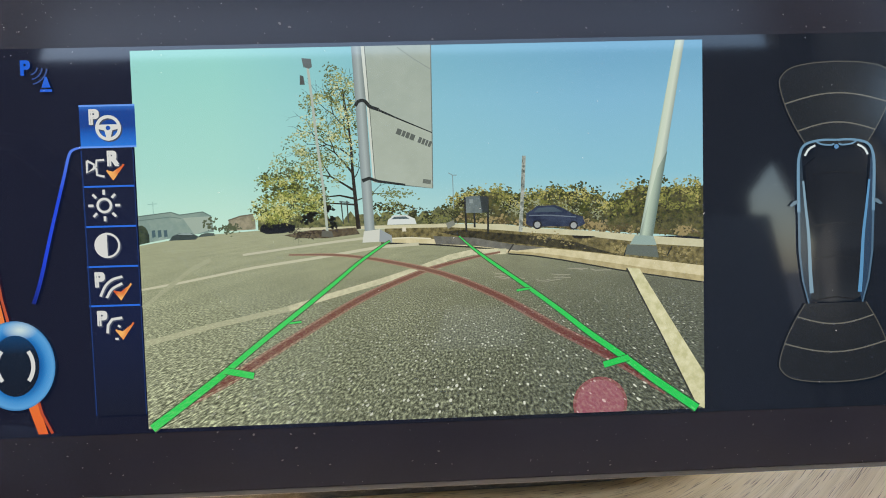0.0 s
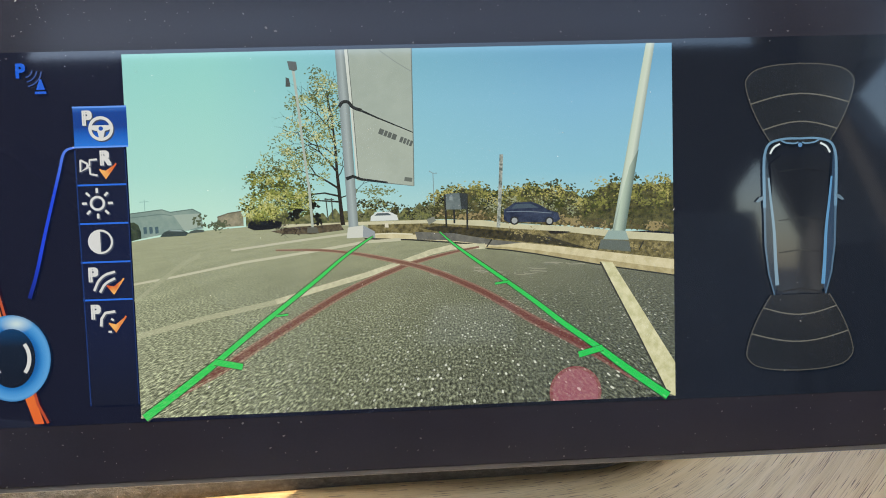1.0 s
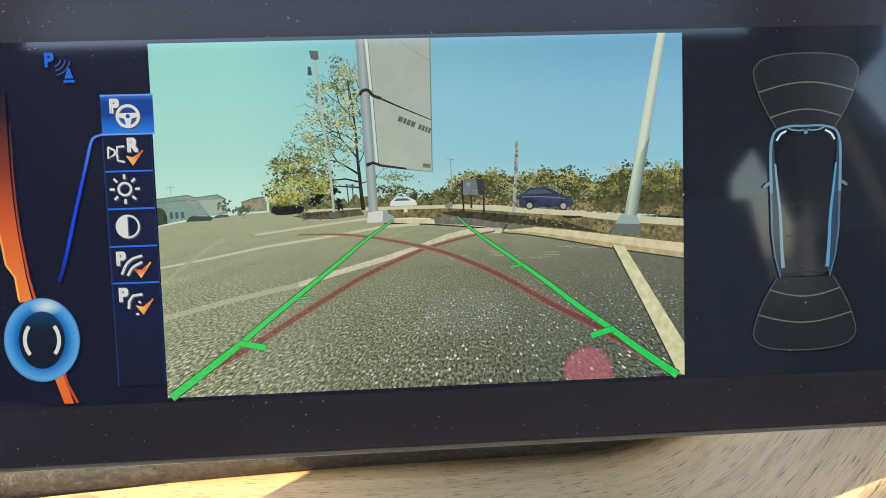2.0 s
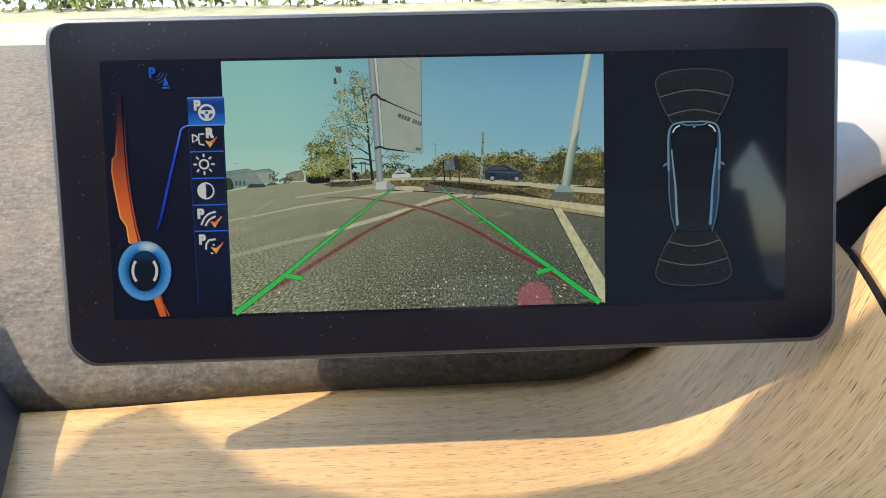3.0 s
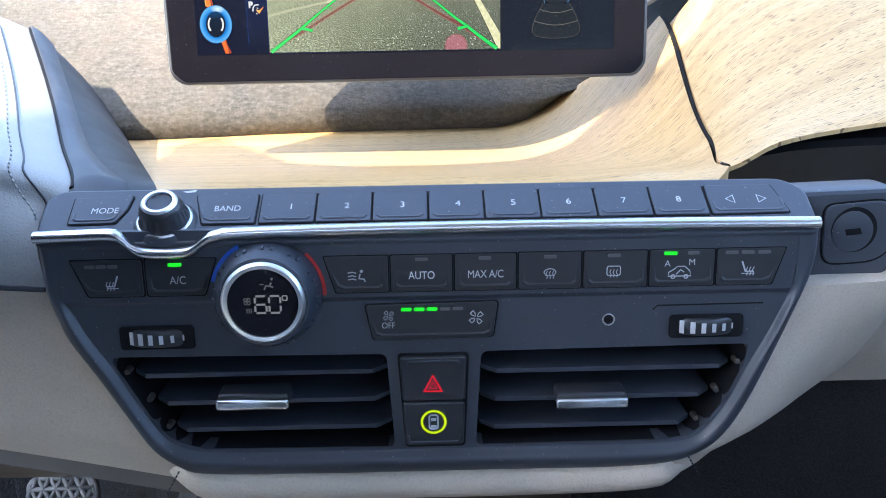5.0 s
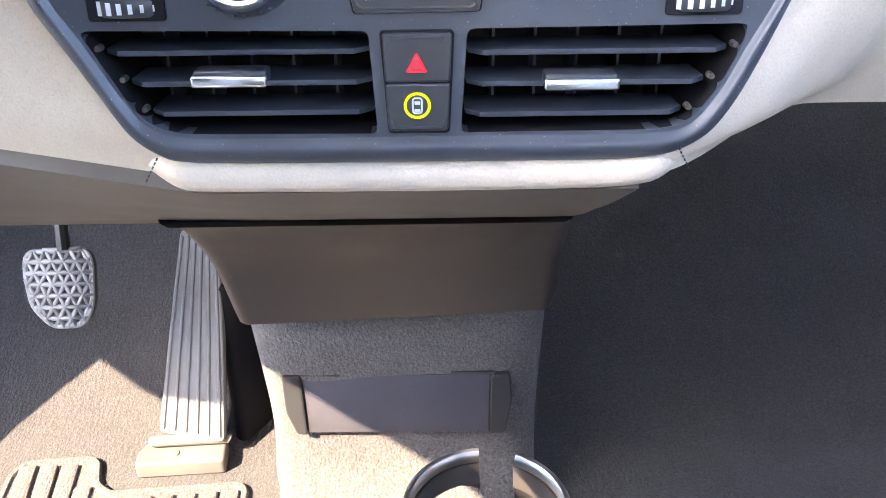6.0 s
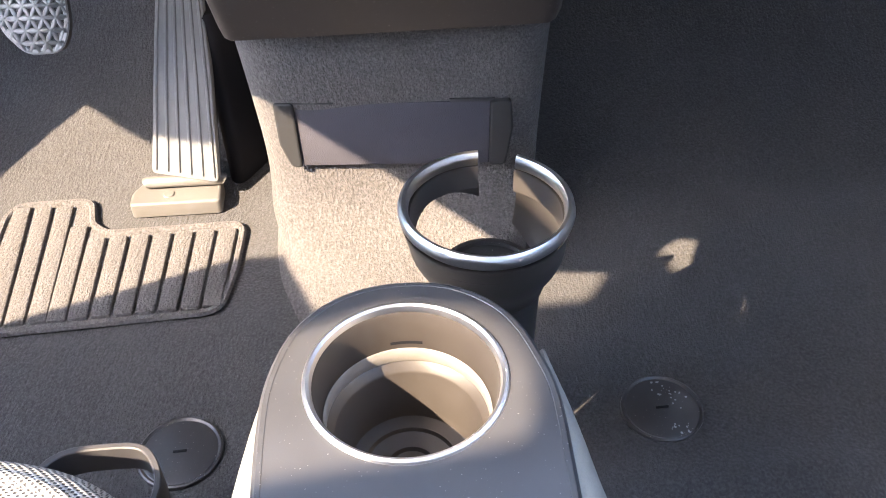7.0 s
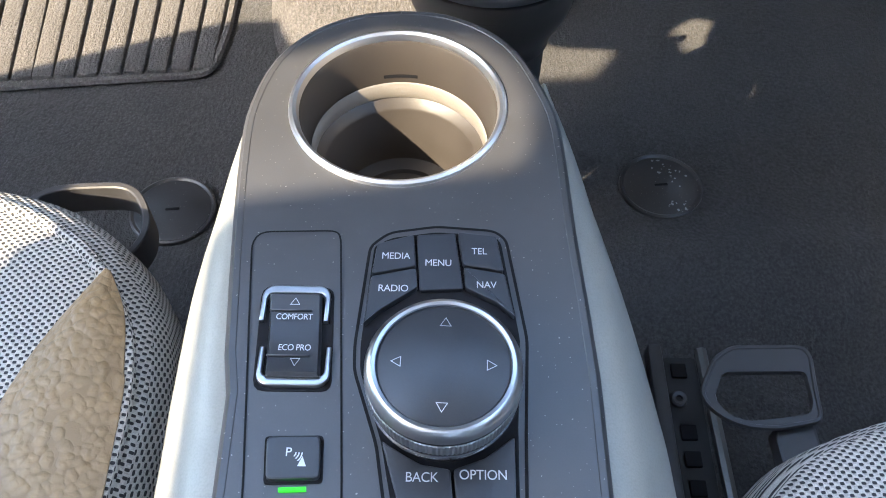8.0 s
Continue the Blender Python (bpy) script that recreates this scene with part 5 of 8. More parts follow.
shown("picture_far_beam", line([(-32.6, 8.4), (-30.2, 8.2)], 0.25), pixels("picture_far_pole", (70, 72, 66)))
# poles, sign and roadside boxes
mast = pixels("picture_mast", (172, 180, 166))
shown("picture_mast", line([(-39.0, 40.9), (-38.2, 32.8), (-37.3, 22.0), (-36.2, 11.1), (-35.7, 1.4)], 0.6), mast)
shown("picture_lamp", area([(-40.3, 42.3), (-38.1, 42.1), (-37.9, 40.2), (-38.6, 39.8), (-39.9, 40.2)]), pixels("picture_lamp", (88, 92, 84)))
shown("picture_lamp", area([(-40.8, 38.4), (-40.0, 38.1), (-39.7, 36.1), (-40.9, 36.1)]), pixels("picture_lamp_low", (74, 78, 72)))
shown("picture_mast_foot", area([(-37.0, 1.6), (-34.6, 1.5), (-34.2, 0.1), (-37.1, 0.2)]), pixels("picture_mast_foot", (96, 96, 84)))
shown("picture_sign_post", area([(-28.6, 44.8), (-26.0, 44.8), (-24.4, 1.2), (-26.8, 1.0)]), lit("picture_post", lambda t: ramp(t, remap(t, calc_node(t, "MULTIPLY_ADD", sep(t, coords(t), 1), 0.04, sep(t, coords(t), 0)), -0.0269, -0.0243), [(0, lin(126, 138, 136)), (0.3, lin(150, 160, 158)), (0.55, lin(166, 176, 172)), (1, lin(120, 130, 126))])), "pale sign post in the camera picture")
shown("picture_sign_foot", area([(-27.0, 1.2), (-23.2, 1.6), (-23.4, -1.4), (-27.4, -1.5)]), pixels("picture_sign_foot", (206, 206, 192)))
shown("picture_sign_foot", area([(-23.2, 1.6), (-20.4, 0.0), (-20.3, -1.7), (-23.4, -1.4)]), pixels("picture_foot_shade", (150, 156, 156)))
board = lit("picture_board", speckle((160, 170, 156), (168, 177, 163), 120))
shown("picture_board", area([(-25.6, 44.8), (-9.8, 44.8), (-10.0, 24.2), (-25.0, 31.0)]), board, "blank back of a tall sign in the camera picture")
shown("picture_board", area([(-25.0, 31.0), (-10.0, 24.2), (-10.2, 11.0), (-24.4, 12.8)]), lit("picture_board_low", speckle((164, 172, 156), (172, 180, 164), 120)))
shown("picture_board_edge", taper([(-25.9, 44.8), (-25.0, 30), (-24.2, 13)], 0.9, 0.5), pixels("picture_board_edge", (206, 210, 196)))
shown("picture_board_edge", taper([(-25.5, 44.8), (-24.7, 30), (-23.9, 13)], 0.18, 0.18), pixels("picture_board_line", (104, 110, 100)))
shown("picture_board_edge", line([(-9.9, 44.8), (-10.1, 24.4), (-10.3, 11.0), (-17, 11.9)], 0.25), pixels("picture_board_rim", (112, 120, 112)))
shown("picture_board_seam", line([(-17.8, 44.4), (-14, 41.6), (-10.2, 39.2)], 0.22), pixels("picture_board_seam", (140, 148, 136)))
strap_m = pixels("picture_strap", (40, 44, 40))
shown("picture_strap", line(curve([(-28.1, 30.9), (-27.2, 32.0), (-25.8, 32.0), (-24.7, 30.7), (-22.6, 29.9)], 3), 0.8), strap_m)
shown("picture_strap", taper([(-22.6, 29.8), (-19.0, 28.1), (-10.1, 24.2)], 0.55, 0.22), strap_m)
shown("picture_strap", taper([(-27.0, 13.2), (-25.3, 13.8), (-23.2, 13.0), (-16.8, 12.0)], 0.9, 0.5), strap_m)
for x, w in ((-18.5, 1.1), (-17.2, 0.7), (-16.3, 0.8), (-15.3, 1.0), (-13.4, 0.7), (-12.5, 0.6), (-11.7, 0.5), (-11.0, 0.6)):
    shown("picture_sign_writing", line([(x, 24.8 - (x + 18.5) * 0.42), (x + w, 24.8 - (x + w + 18.5) * 0.42)], 1.4), pixels("picture_sign_writing", (92, 98, 90)))
shown("picture_sign_writing", line([(-12.6, 12.8), (-10.7, 12.5)], 1.0), pixels("picture_sign_mark", (104, 110, 100)))
shown("picture_pole", line([(11.7, 18.2), (11.1, 8), (10.5, 0.0)], 0.9), lit("picture_pole", speckle((84, 92, 84), (190, 194, 180), 1100)))
shown("picture_lamp_mast", line([(-5.5, 14.0), (-5.4, 6)], 0.2), pixels("picture_lamp_mast", (130, 150, 150)))
shown("picture_lamp_mast", line([(-6.5, 14.6), (-5.5, 14.0), (-4.5, 14.0)], 0.2), pixels("picture_lamp_mast", (130, 150, 150)))
shown("picture_near_post", area([(48.6, 44.8), (50.8, 44.8), (42.6, -2.6), (39.2, -2.5)]), lit("picture_near_post", lambda t: ramp(t, remap(t, calc_node(t, "MULTIPLY_ADD", sep(t, coords(t), 1), -0.186, sep(t, coords(t), 0)), 0.0396, 0.0428), [(0, lin(136, 152, 142)), (0.25, lin(196, 208, 186)), (0.6, lin(206, 214, 194)), (1, lin(138, 154, 146))])), "pale lamp post in the camera picture")
shown("picture_post_shade", area([(44.0, 14.3), (46.4, 18.6), (42.6, -2.6), (39.2, -2.5)]), lit("picture_post_shade", lambda t: ramp(t, remap(t, calc_node(t, "MULTIPLY_ADD", sep(t, coords(t), 1), -0.186, sep(t, coords(t), 0)), 0.0396, 0.0428), [(0, lin(100, 118, 110)), (0.35, lin(186, 200, 178)), (0.6, lin(164, 180, 160)), (1, lin(104, 122, 112))])))
shown("picture_post_foot", area([(36.4, -3.8), (43.6, -4.4), (44.1, -7.2), (35.8, -6.2)]), pixels("picture_post_foot", (98, 106, 96)))
shown("picture_post_flange", area([(38.4, -1.6), (42.8, -1.9), (43.6, -4.2), (37.0, -3.8)]), pixels("picture_post_flange", (148, 168, 158)))
for p, q in (((-2.7, 8.6), (-2.5, 0.4)), ((-0.5, 4.8), (-0.5, 1.4)), ((2.8, 8.4), (2.7, -0.1))):
    shown("picture_box_leg", line([p, q], 0.45), pixels("picture_box_leg", (40, 42, 38)))
shown("picture_cabinet", area([(-2.5, 8.8), (0.9, 9.0), (1.4, 4.8), (-2.5, 4.9)]), lit("picture_cabinet", speckle((92, 104, 104), (120, 130, 126), 500)), "grey roadside cabinet in the camera picture")
shown("picture_cabinet_side", area([(0.9, 9.0), (3.0, 8.6), (2.8, 5.0), (1.4, 4.8)]), pixels("picture_cabinet_side", (52, 58, 56)))
shown("picture_cabinet_plate", area([(-1.6, 8.1), (-0.8, 8.1), (-0.8, 7.2), (-1.6, 7.2)]), pixels("picture_cabinet_plate", (140, 150, 146)))
shown("picture_small_sign", area([(-7.4, 2.6), (-5.5, 3.3), (-5.1, 2.2), (-6.9, 1.2)]), pixels("picture_small_sign", (128, 130, 116)))
shown("picture_hydrant", area([(-17.8, 2.0), (-17.0, 2.0), (-16.9, 0.9), (-17.9, 0.9)]), pixels("picture_hydrant", (214, 206, 180)))
# a dark car on the road, and pale ones behind the sign
shown("picture_car", area([(11.9, 1.9), (12.0, 4.4), (13.4, 5.2), (14.6, 6.1), (19.0, 6.2), (21.0, 5.4), (23.2, 4.0), (25.6, 3.3), (26.2, 1.6), (25.0, 0.9), (13.0, 1.2)]), lit("picture_blue_car", speckle((30, 38, 58), (58, 68, 88), 500)), "dark car passing in the camera picture")
shown("picture_car_glass", area([(13.8, 4.6), (15.0, 5.7), (18.8, 5.7), (20.8, 4.6)]), pixels("picture_car_glass", (72, 86, 96)))
shown("picture_car_glass", line([(12.6, 3.9), (18, 3.8), (24, 3.2)], 0.2), pixels("picture_car_crease", (120, 130, 140)))
for x, y in ((14.6, 1.6), (23.4, 1.2)):
    shown("picture_wheel", area([(x + 1.1 * math.cos(a * 0.5236), y + 1.1 * math.sin(a * 0.5236)) for a in range(12)]), pixels("picture_tyre", (30, 32, 32)))
    shown("picture_wheel", area([(x + 0.75 * math.cos(a * 0.5236), y + 0.75 * math.sin(a * 0.5236)) for a in range(12)]), pixels("picture_wheel", (160, 162, 158)))
shown("picture_white_car", area([(-21.4, 2.6), (-21.2, 3.8), (-19.8, 4.8), (-16.6, 4.8), (-14.8, 3.9), (-14.4, 2.6)]), pixels("picture_white_car", (212, 216, 208)))
shown("picture_car_glass", area([(-20.4, 3.9), (-19.6, 4.5), (-17.0, 4.5), (-16.0, 3.9)]), pixels("picture_white_pane", (84, 96, 98)))
# guide lines laid over the picture by the car
halo, redl = lit("guide_halo", tinted((176, 84, 84), 0.35)), lit("guide_red", tinted((112, 24, 32), 0.66))
red_near, red_far = [(-71.0, -38.6), (-64.0, -35.2), (-57.0, -31.6), (-47.2, -25.7), (-36.0, -19.2), (-28.9, -15.3), (-21.9, -12.1), (-14.9, -9.4), (-12.1, -8.4), (-6.6, -7.0), (0, -5.6), (5.5, -4.7)], \
    [(-45.0, -3.9), (-34.1, -4.2), (-25.9, -5.3), (-20.4, -6.4), (-12.1, -8.4), (-6.6, -10.2), (-1.1, -12.5), (5.8, -15.8), (12.8, -19.9), (19.7, -24.1), (26.8, -27.9), (31.7, -30.6), (37, -33.8), (46, -39.6)]
for pts, w0, w1 in ((red_near, 2.2, 0.35), (red_far, 0.35, 2.3)):
    run_ = [tuple(p) for p in curve(pts, 3)]
    shown("guide_halo", taper(run_, w0 * 1.35, w1 * 1.35), halo)
    shown("guide_line", taper(run_, w0 * 0.75, w1 * 0.75), redl, "dark red guide line")
grn = lit("guide_green", lambda t: mix(t, 0.85, tarmac_nodes(t), lin(36, 206, 82)), var=1.05)
grn_edge = lit("guide_green_edge", tinted((22, 84, 40), 0.75))
green_l = [(-79.0, -44.6), (-72, -39.6), (-63.2, -33.2), (-60.6, -31.2), (-52.7, -24.9), (-42.8, -17.4), (-34.3, -10.9), (-28.7, -6.4), (-23.0, -2.5), (-20.8, -1.2)]
green_r = [(-4.3, -0.6), (-0.9, -3.7), (3.2, -6.9), (12.2, -13.5), (19.8, -19.3), (26.8, -25.0), (36.0, -31.8), (42.4, -36.8), (53.2, -44.6)]
for pts, w0, w1 in ((green_l, 2.2, 0.22), (green_r, 0.22, 2.2)):
    run_ = [tuple(p) for p in curve(pts, 3)]
    shown("guide_edge", taper(run_, w0 + 0.35, w1 + 0.35), grn_edge)
    shown("guide_line", taper(run_, w0 * 0.86, w1 * 0.86), grn, "bright green guide line")
for pts, w in (([(-61.2, -31.2), (-54.4, -32.7)], 1.5), ([(30.2, -33.0), (36.4, -31.4)], 1.5), ([(9.3, -14.1), (12.6, -13.7)], 0.45), ([(-45.6, -20.3), (-42.6, -20.0)], 0.4)):
    shown("guide_mark", line(pts, w + 0.3), grn_edge)
    shown("guide_mark", line(pts, w), grn)
shown("sensor_spot", area([(29.2 + 6.6 * math.cos(a * 0.2618), max(-44.7, -42.6 + 6.6 * math.sin(a * 0.2618))) for a in range(24)]), lit("sensor_spot", tinted((196, 104, 122), 0.5)), "dim red warning disc")
shown("sensor_rim", line(arc(29.2, -42.6, 6.3, -18, 198, 18), 0.8), lit("sensor_rim", tinted((176, 76, 88), 0.45)))

# menu strip: blue tile, five icons, their rules
icon_w, icon_s = pixels("icon_white", (214, 212, 206)), pixels("icon_shade", (70, 76, 92))
icon_o = lit("icon_orange", lambda t: ramp(t, noise_node(t, coords(t), 260, 1), [(0.35, lin(206, 84, 40)), (0.6, lin(240, 176, 96))]))
blue = pixels("menu_blue", (44, 108, 214))
shown("menu_strip", area([(-92.3, 32.4), (-80.4, 32.4), (-80.2, -41), (-91.6, -41)]), lit("menu_strip", lambda t: ramp(t, remap(t, sep(t, coords(t), 1), -0.040, 0.02), [(0, lin(15, 22, 40)), (0.4, lin(14, 26, 58)), (1, lin(14, 22, 46))])))
shown("menu_tile", area([(-92.2, 32.4), (-79.4, 32.4), (-79.4, 22.6), (-92.2, 22.6)]), lit("menu_tile", lambda t: ramp(t, remap(t, sep(t, coords(t), 1), 0.0226, 0.0324), [(0, lin(44, 120, 214)), (0.35, lin(26, 88, 176)), (0.5, lin(20, 62, 138)), (0.85, lin(24, 66, 142)), (1, lin(54, 112, 196))])), "selected blue menu tile")
for y in (32.3, 22.7, 13.5, 4.1, -5.35, -14.65):
    shown("menu_rule", line([(-92.3, y), (-80.4 + (1.0 if y > 20 else 0), y)], 0.42), blue if y < 20 else pixels("menu_rule_bright", (104, 152, 232)))
shown("menu_edge", line([(-92.2, 22), (-91.9, -41)], 0.3), pixels("menu_edge", (24, 52, 108)))
shown("menu_edge", line([(-80.3, 22), (-80.2, -41)], 0.25), pixels("menu_edge_dim", (20, 44, 96)))
shown("menu_link", taper([tuple(p) for p in curve([(-92.2, 22.7), (-94.0, 22.2), (-95.1, 20.8), (-96.5, 15.8), (-100.1, 3.2), (-103.1, -7.9), (-105.1, -13.7)], 4)], 0.5, 0.95), lit("menu_link", lambda t: ramp(t, remap(t, sep(t, coords(t), 1), -0.014, 0.023), [(0, lin(16, 36, 120)), (0.3, lin(32, 66, 210)), (0.7, lin(34, 72, 214)), (1, lin(90, 130, 226))])))


def icon(name, make, label=""):
    """A white symbol with a thin dark shade to its lower right."""
    bm = make()
    bmesh.ops.translate(bm, vec=(0.0003, -0.0003, 0), verts=bm.verts)
    shown(name + "_shade", bm, icon_s)
    return shown(name, make(), icon_w, label)


icon("icon_letter", lambda: bold("P", 4.6, -89.0, 29.5))
icon("icon_wheel", lambda: merge(line(arc(-85.7, 27.1, 2.6, 0, 345, 23), 0.75, True), area([(-88.0, 27.9), (-83.4, 27.9), (-83.3, 26.9), (-84.8, 26.5), (-85.2, 24.8), (-86.2, 24.8), (-86.6, 26.5), (-88.1, 26.9)])), "steering wheel icon")
shown("icon_wheel_hub", area([(-85.7 + 0.55 * math.cos(a * 0.7854), 27.1 + 0.55 * math.sin(a * 0.7854)) for a in range(8)]), pixels("icon_wheel_hub", (24, 78, 166)))
icon("icon_camera", lambda: merge(line([(-91.0, 19.6), (-91.1, 16.8), (-89.5, 17.7), (-89.4, 18.7), (-91.0, 19.6)], 0.5), line([(-87.0, 19.7), (-88.8, 19.6), (-88.9, 18.2), (-89.4, 18.2)], 0.5), line([(-89.4, 17.8), (-88.9, 17.8), (-88.8, 16.2), (-87.1, 15.8)], 0.5)))
icon("icon_letter", lambda: bold("R", 4.6, -85.1, 19.8))
icon("icon_sun", lambda: merge(line(arc(-87.5, 9.05, 1.55, 0, 337, 15), 0.6, True), *[line([(-87.5 + 2.5 * math.cos(a * 0.7854), 9.05 + 2.5 * math.sin(a * 0.7854)), (-87.5 + 3.7 * math.cos(a * 0.7854), 9.05 + 3.7 * math.sin(a * 0.7854))], 0.6) for a in range(8)]), "brightness icon")
icon("icon_contrast", lambda: merge(line(arc(-87.3, -0.35, 2.75, 0, 347, 27), 0.5, True), area(arc(-87.3, -0.35, 2.75, 90, 270))), "contrast icon")
icon("icon_letter", lambda: bold("P", 4.6, -89.6, -8.6))
icon("icon_letter", lambda: bold("P", 4.6, -89.5, -17.8))
icon("icon_curve", lambda: merge(line(curve([(-89.5, -12.4), (-88.3, -10.0), (-86.6, -8.5), (-84.2, -7.8)], 4), 0.6), line(curve([(-88.1, -12.8), (-86.7, -10.7), (-84.3, -9.4)], 4), 0.6)))
icon("icon_curve", lambda: merge(line([(-88.3, -21.2), (-88.1, -19.3), (-87.1, -17.9), (-84.7, -17.6)], 0.65), line([(-85.8, -19.4), (-85.2, -19.8)], 0.5), line([(-86.6, -22.6), (-85.8, -22.6)], 0.5)))
for a, b, c in (((-86.5, 17.3), (-85.2, 15.0), (-82.5, 18.6)), ((-86.3, -11.1), (-84.8, -13.3), (-82.2, -9.5)), ((-86.3, -20.4), (-84.8, -22.7), (-82.1, -18.8))):
    shown("icon_tick", area([a, (b[0], b[1]), c, (b[0] + 0.1, b[1] + 1.9)]), icon_o, "orange tick")
    shown("icon_tick_edge", line([a, b, c], 0.45), icon_o)
bl = pixels("park_blue", (28, 92, 204))
shown("park_letter", bold("P", 4.6, -104.0, 41.1, 0.2), bl, "blue parking sensor symbol")
for r in (1.9, 3.0, 4.1):
    shown("park_wave", line(arc(-103.0, 41.6, r, -80, -8, 6), 0.3), pixels("park_wave", (52, 78, 140)))
shown("park_cone", merge(area([(-99.5, 39.2), (-99.1, 39.2), (-98.3, 36.7), (-100.4, 36.7)]), area([(-100.7, 36.3), (-98.1, 36.3), (-98.0, 35.7), (-100.8, 35.7)])), bl)
# glowing orange band and the blue controller ring


def band_nodes(t):
    v = coords(t)
    warm = ramp(t, remap(t, sep(t, v, 1), -0.046, 0.034), [(0, lin(220, 96, 40)), (0.3, lin(236, 132, 60)), (0.55, lin(214, 96, 46)), (0.75, lin(132, 56, 34)), (0.92, lin(50, 28, 32)), (1, lin(16, 18, 32))])
    return warm


band_glow = lit("controller_band", band_nodes)
shown("controller_band", area([(-116.6, 34), (-115.0, 34), (-115.1, 22.5), (-115.1, 14.7), (-114.9, 6.8), (-114.3, -1.1), (-113.0, -12.3), (-111.9, -18.5), (-115.1, -18.5), (-115.5, -13), (-117.6, -9.0), (-119.1, 2.2), (-119.6, 7.0), (-119.2, 11.4), (-117.9, 12.8), (-117.2, 22.6)]), band_glow, "glowing orange band")
shown("controller_band_rim", line([(-117.3, 20), (-118.0, 12.9), (-119.3, 11.5), (-119.7, 7.0), (-119.2, 2.2), (-117.7, -9.0), (-115.7, -12.2), (-115.1, -18)], 0.5), lit("controller_band_rim", lambda t: ramp(t, remap(t, sep(t, coords(t), 1), -0.02, 0.02), [(0, lin(252, 190, 90)), (0.5, lin(240, 150, 76)), (1, lin(120, 56, 40))])))
shown("controller_band_edge", taper([(-114.4, 26), (-114.5, 14.7), (-114.3, 6.8), (-113.8, -1.1), (-112.4, -12.4), (-111.1, -18.5)], 0.3, 0.7), lit("controller_band_edge", lambda t: ramp(t, remap(t, sep(t, coords(t), 1), -0.02, 0.03), [(0, lin(196, 84, 48)), (0.6, lin(130, 58, 44)), (1, lin(30, 22, 32))])))
shown("controller_band", area([(-108.4, -36), (-105.8, -36), (-103.4, -44.9), (-105.7, -44.9)]), band_glow)
shown("controller_band_edge", line([(-105.4, -36.5), (-104.6, -40), (-102.4, -44.8)], 0.7), pixels("controller_band_low", (176, 70, 40)))
RINGC = (-110.2, -28.3)


def oval(rx, ry, lean, cx, cy, a0=0, a1=360, n=44):
    return [(cx + rx * math.cos(radians(a0 + (a1 - a0) * i / n)) + lean * ry * math.sin(radians(a0 + (a1 - a0) * i / n)), cy + ry * math.sin(radians(a0 + (a1 - a0) * i / n)) - lean * rx * math.cos(radians(a0 + (a1 - a0) * i / n))) for i in range(n if a1 - a0 >= 360 else n + 1)]


def disc_nodes(t):
    v = coords(t)
    dx, dy = calc_node(t, "ADD", sep(t, v, 0), 0.1102), calc_node(t, "ADD", sep(t, v, 1), 0.0283)
    r = calc_node(t, "SQRT", calc_node(t, "ADD", calc_node(t, "MULTIPLY", calc_node(t, "MULTIPLY", dx, dx), 1.30), calc_node(t, "MULTIPLY", dy, dy)))
    ring = ramp(t, remap(t, r, 0.0065, 0.0107), [(0, lin(18, 84, 148)), (0.25, lin(34, 112, 178)), (0.5, lin(66, 140, 200)), (0.85, lin(92, 158, 210)), (1, lin(60, 120, 170))])
    hx, hy = calc_node(t, "ADD", sep(t, v, 0), 0.1086), calc_node(t, "ADD", sep(t, v, 1), 0.0198)
    h = calc_node(t, "SQRT", calc_node(t, "ADD", calc_node(t, "MULTIPLY", hx, hx), calc_node(t, "MULTIPLY", calc_node(t, "MULTIPLY", hy, hy), 3.0)))
    return mix(t, ramp(t, remap(t, h, 0.0005, 0.0042), [(0, (1, 1, 1)), (1, (0, 0, 0))]), ring, lin(196, 214, 214))


shown("controller_disc", area(oval(9.3, 10.7, 0.08, *RINGC)), lit("controller_disc", disc_nodes), "blue glass controller disc")
shown("controller_well", area(oval(5.6, 7.3, 0.08, *RINGC)), lit("controller_well", lambda t: ramp(t, remap(t, sep(t, coords(t), 1), -0.036, -0.021), [(0, lin(10, 22, 36)), (0.7, lin(12, 28, 44)), (1, lin(12, 60, 100))])))
shown("controller_arc", line(oval(4.2, 5.2, 0.05, *RINGC, -42, 44, 10), 0.95), icon_w)
shown("controller_arc", line(oval(4.2, 5.2, 0.05, *RINGC, 138, 226, 10), 0.95), icon_w)
# plan of the car with its sensor fans
fan, carl = pixels("fan_line", (82, 80, 72)), pixels("car_line", (104, 140, 164))
fan_fill = pixels("fan_fill", (26, 31, 35))
cx = 87.8
for sgn, y0 in ((1, 19.2), (-1, -19.6)):
    f = lambda k: y0 + sgn * k
    rim = [(cx - 7.6, f(0)), (cx - 10.4, f(4.6)), (cx - 12.7, f(9.6)), (cx - 14.0, f(14.4)), (cx - 13.4, f(16.6)), (cx - 11.0, f(18.4)), (cx - 6.0, f(19.4)), (cx, f(19.7))]
    rim = [(p.x, p.y) for p in curve(rim, 4)]
    rim += [(2 * cx - x, y) for x, y in rim[-2::-1]]
    shown("fan_field", area(rim if sgn < 0 else rim[::-1]), fan_fill)
    shown("fan_edge", line(rim, 0.28), fan, "sensor field outline")
    for w, k, bow in ((9.6, 3.2, 2.0), (12.7, 9.8, 2.4)):
        shown("fan_arc", line([(cx - w + 2 * w * i / 12, f(k + bow * math.sin(math.pi * i / 12))) for i in range(13)], 0.34), pixels("fan_arc", (104, 102, 92)))
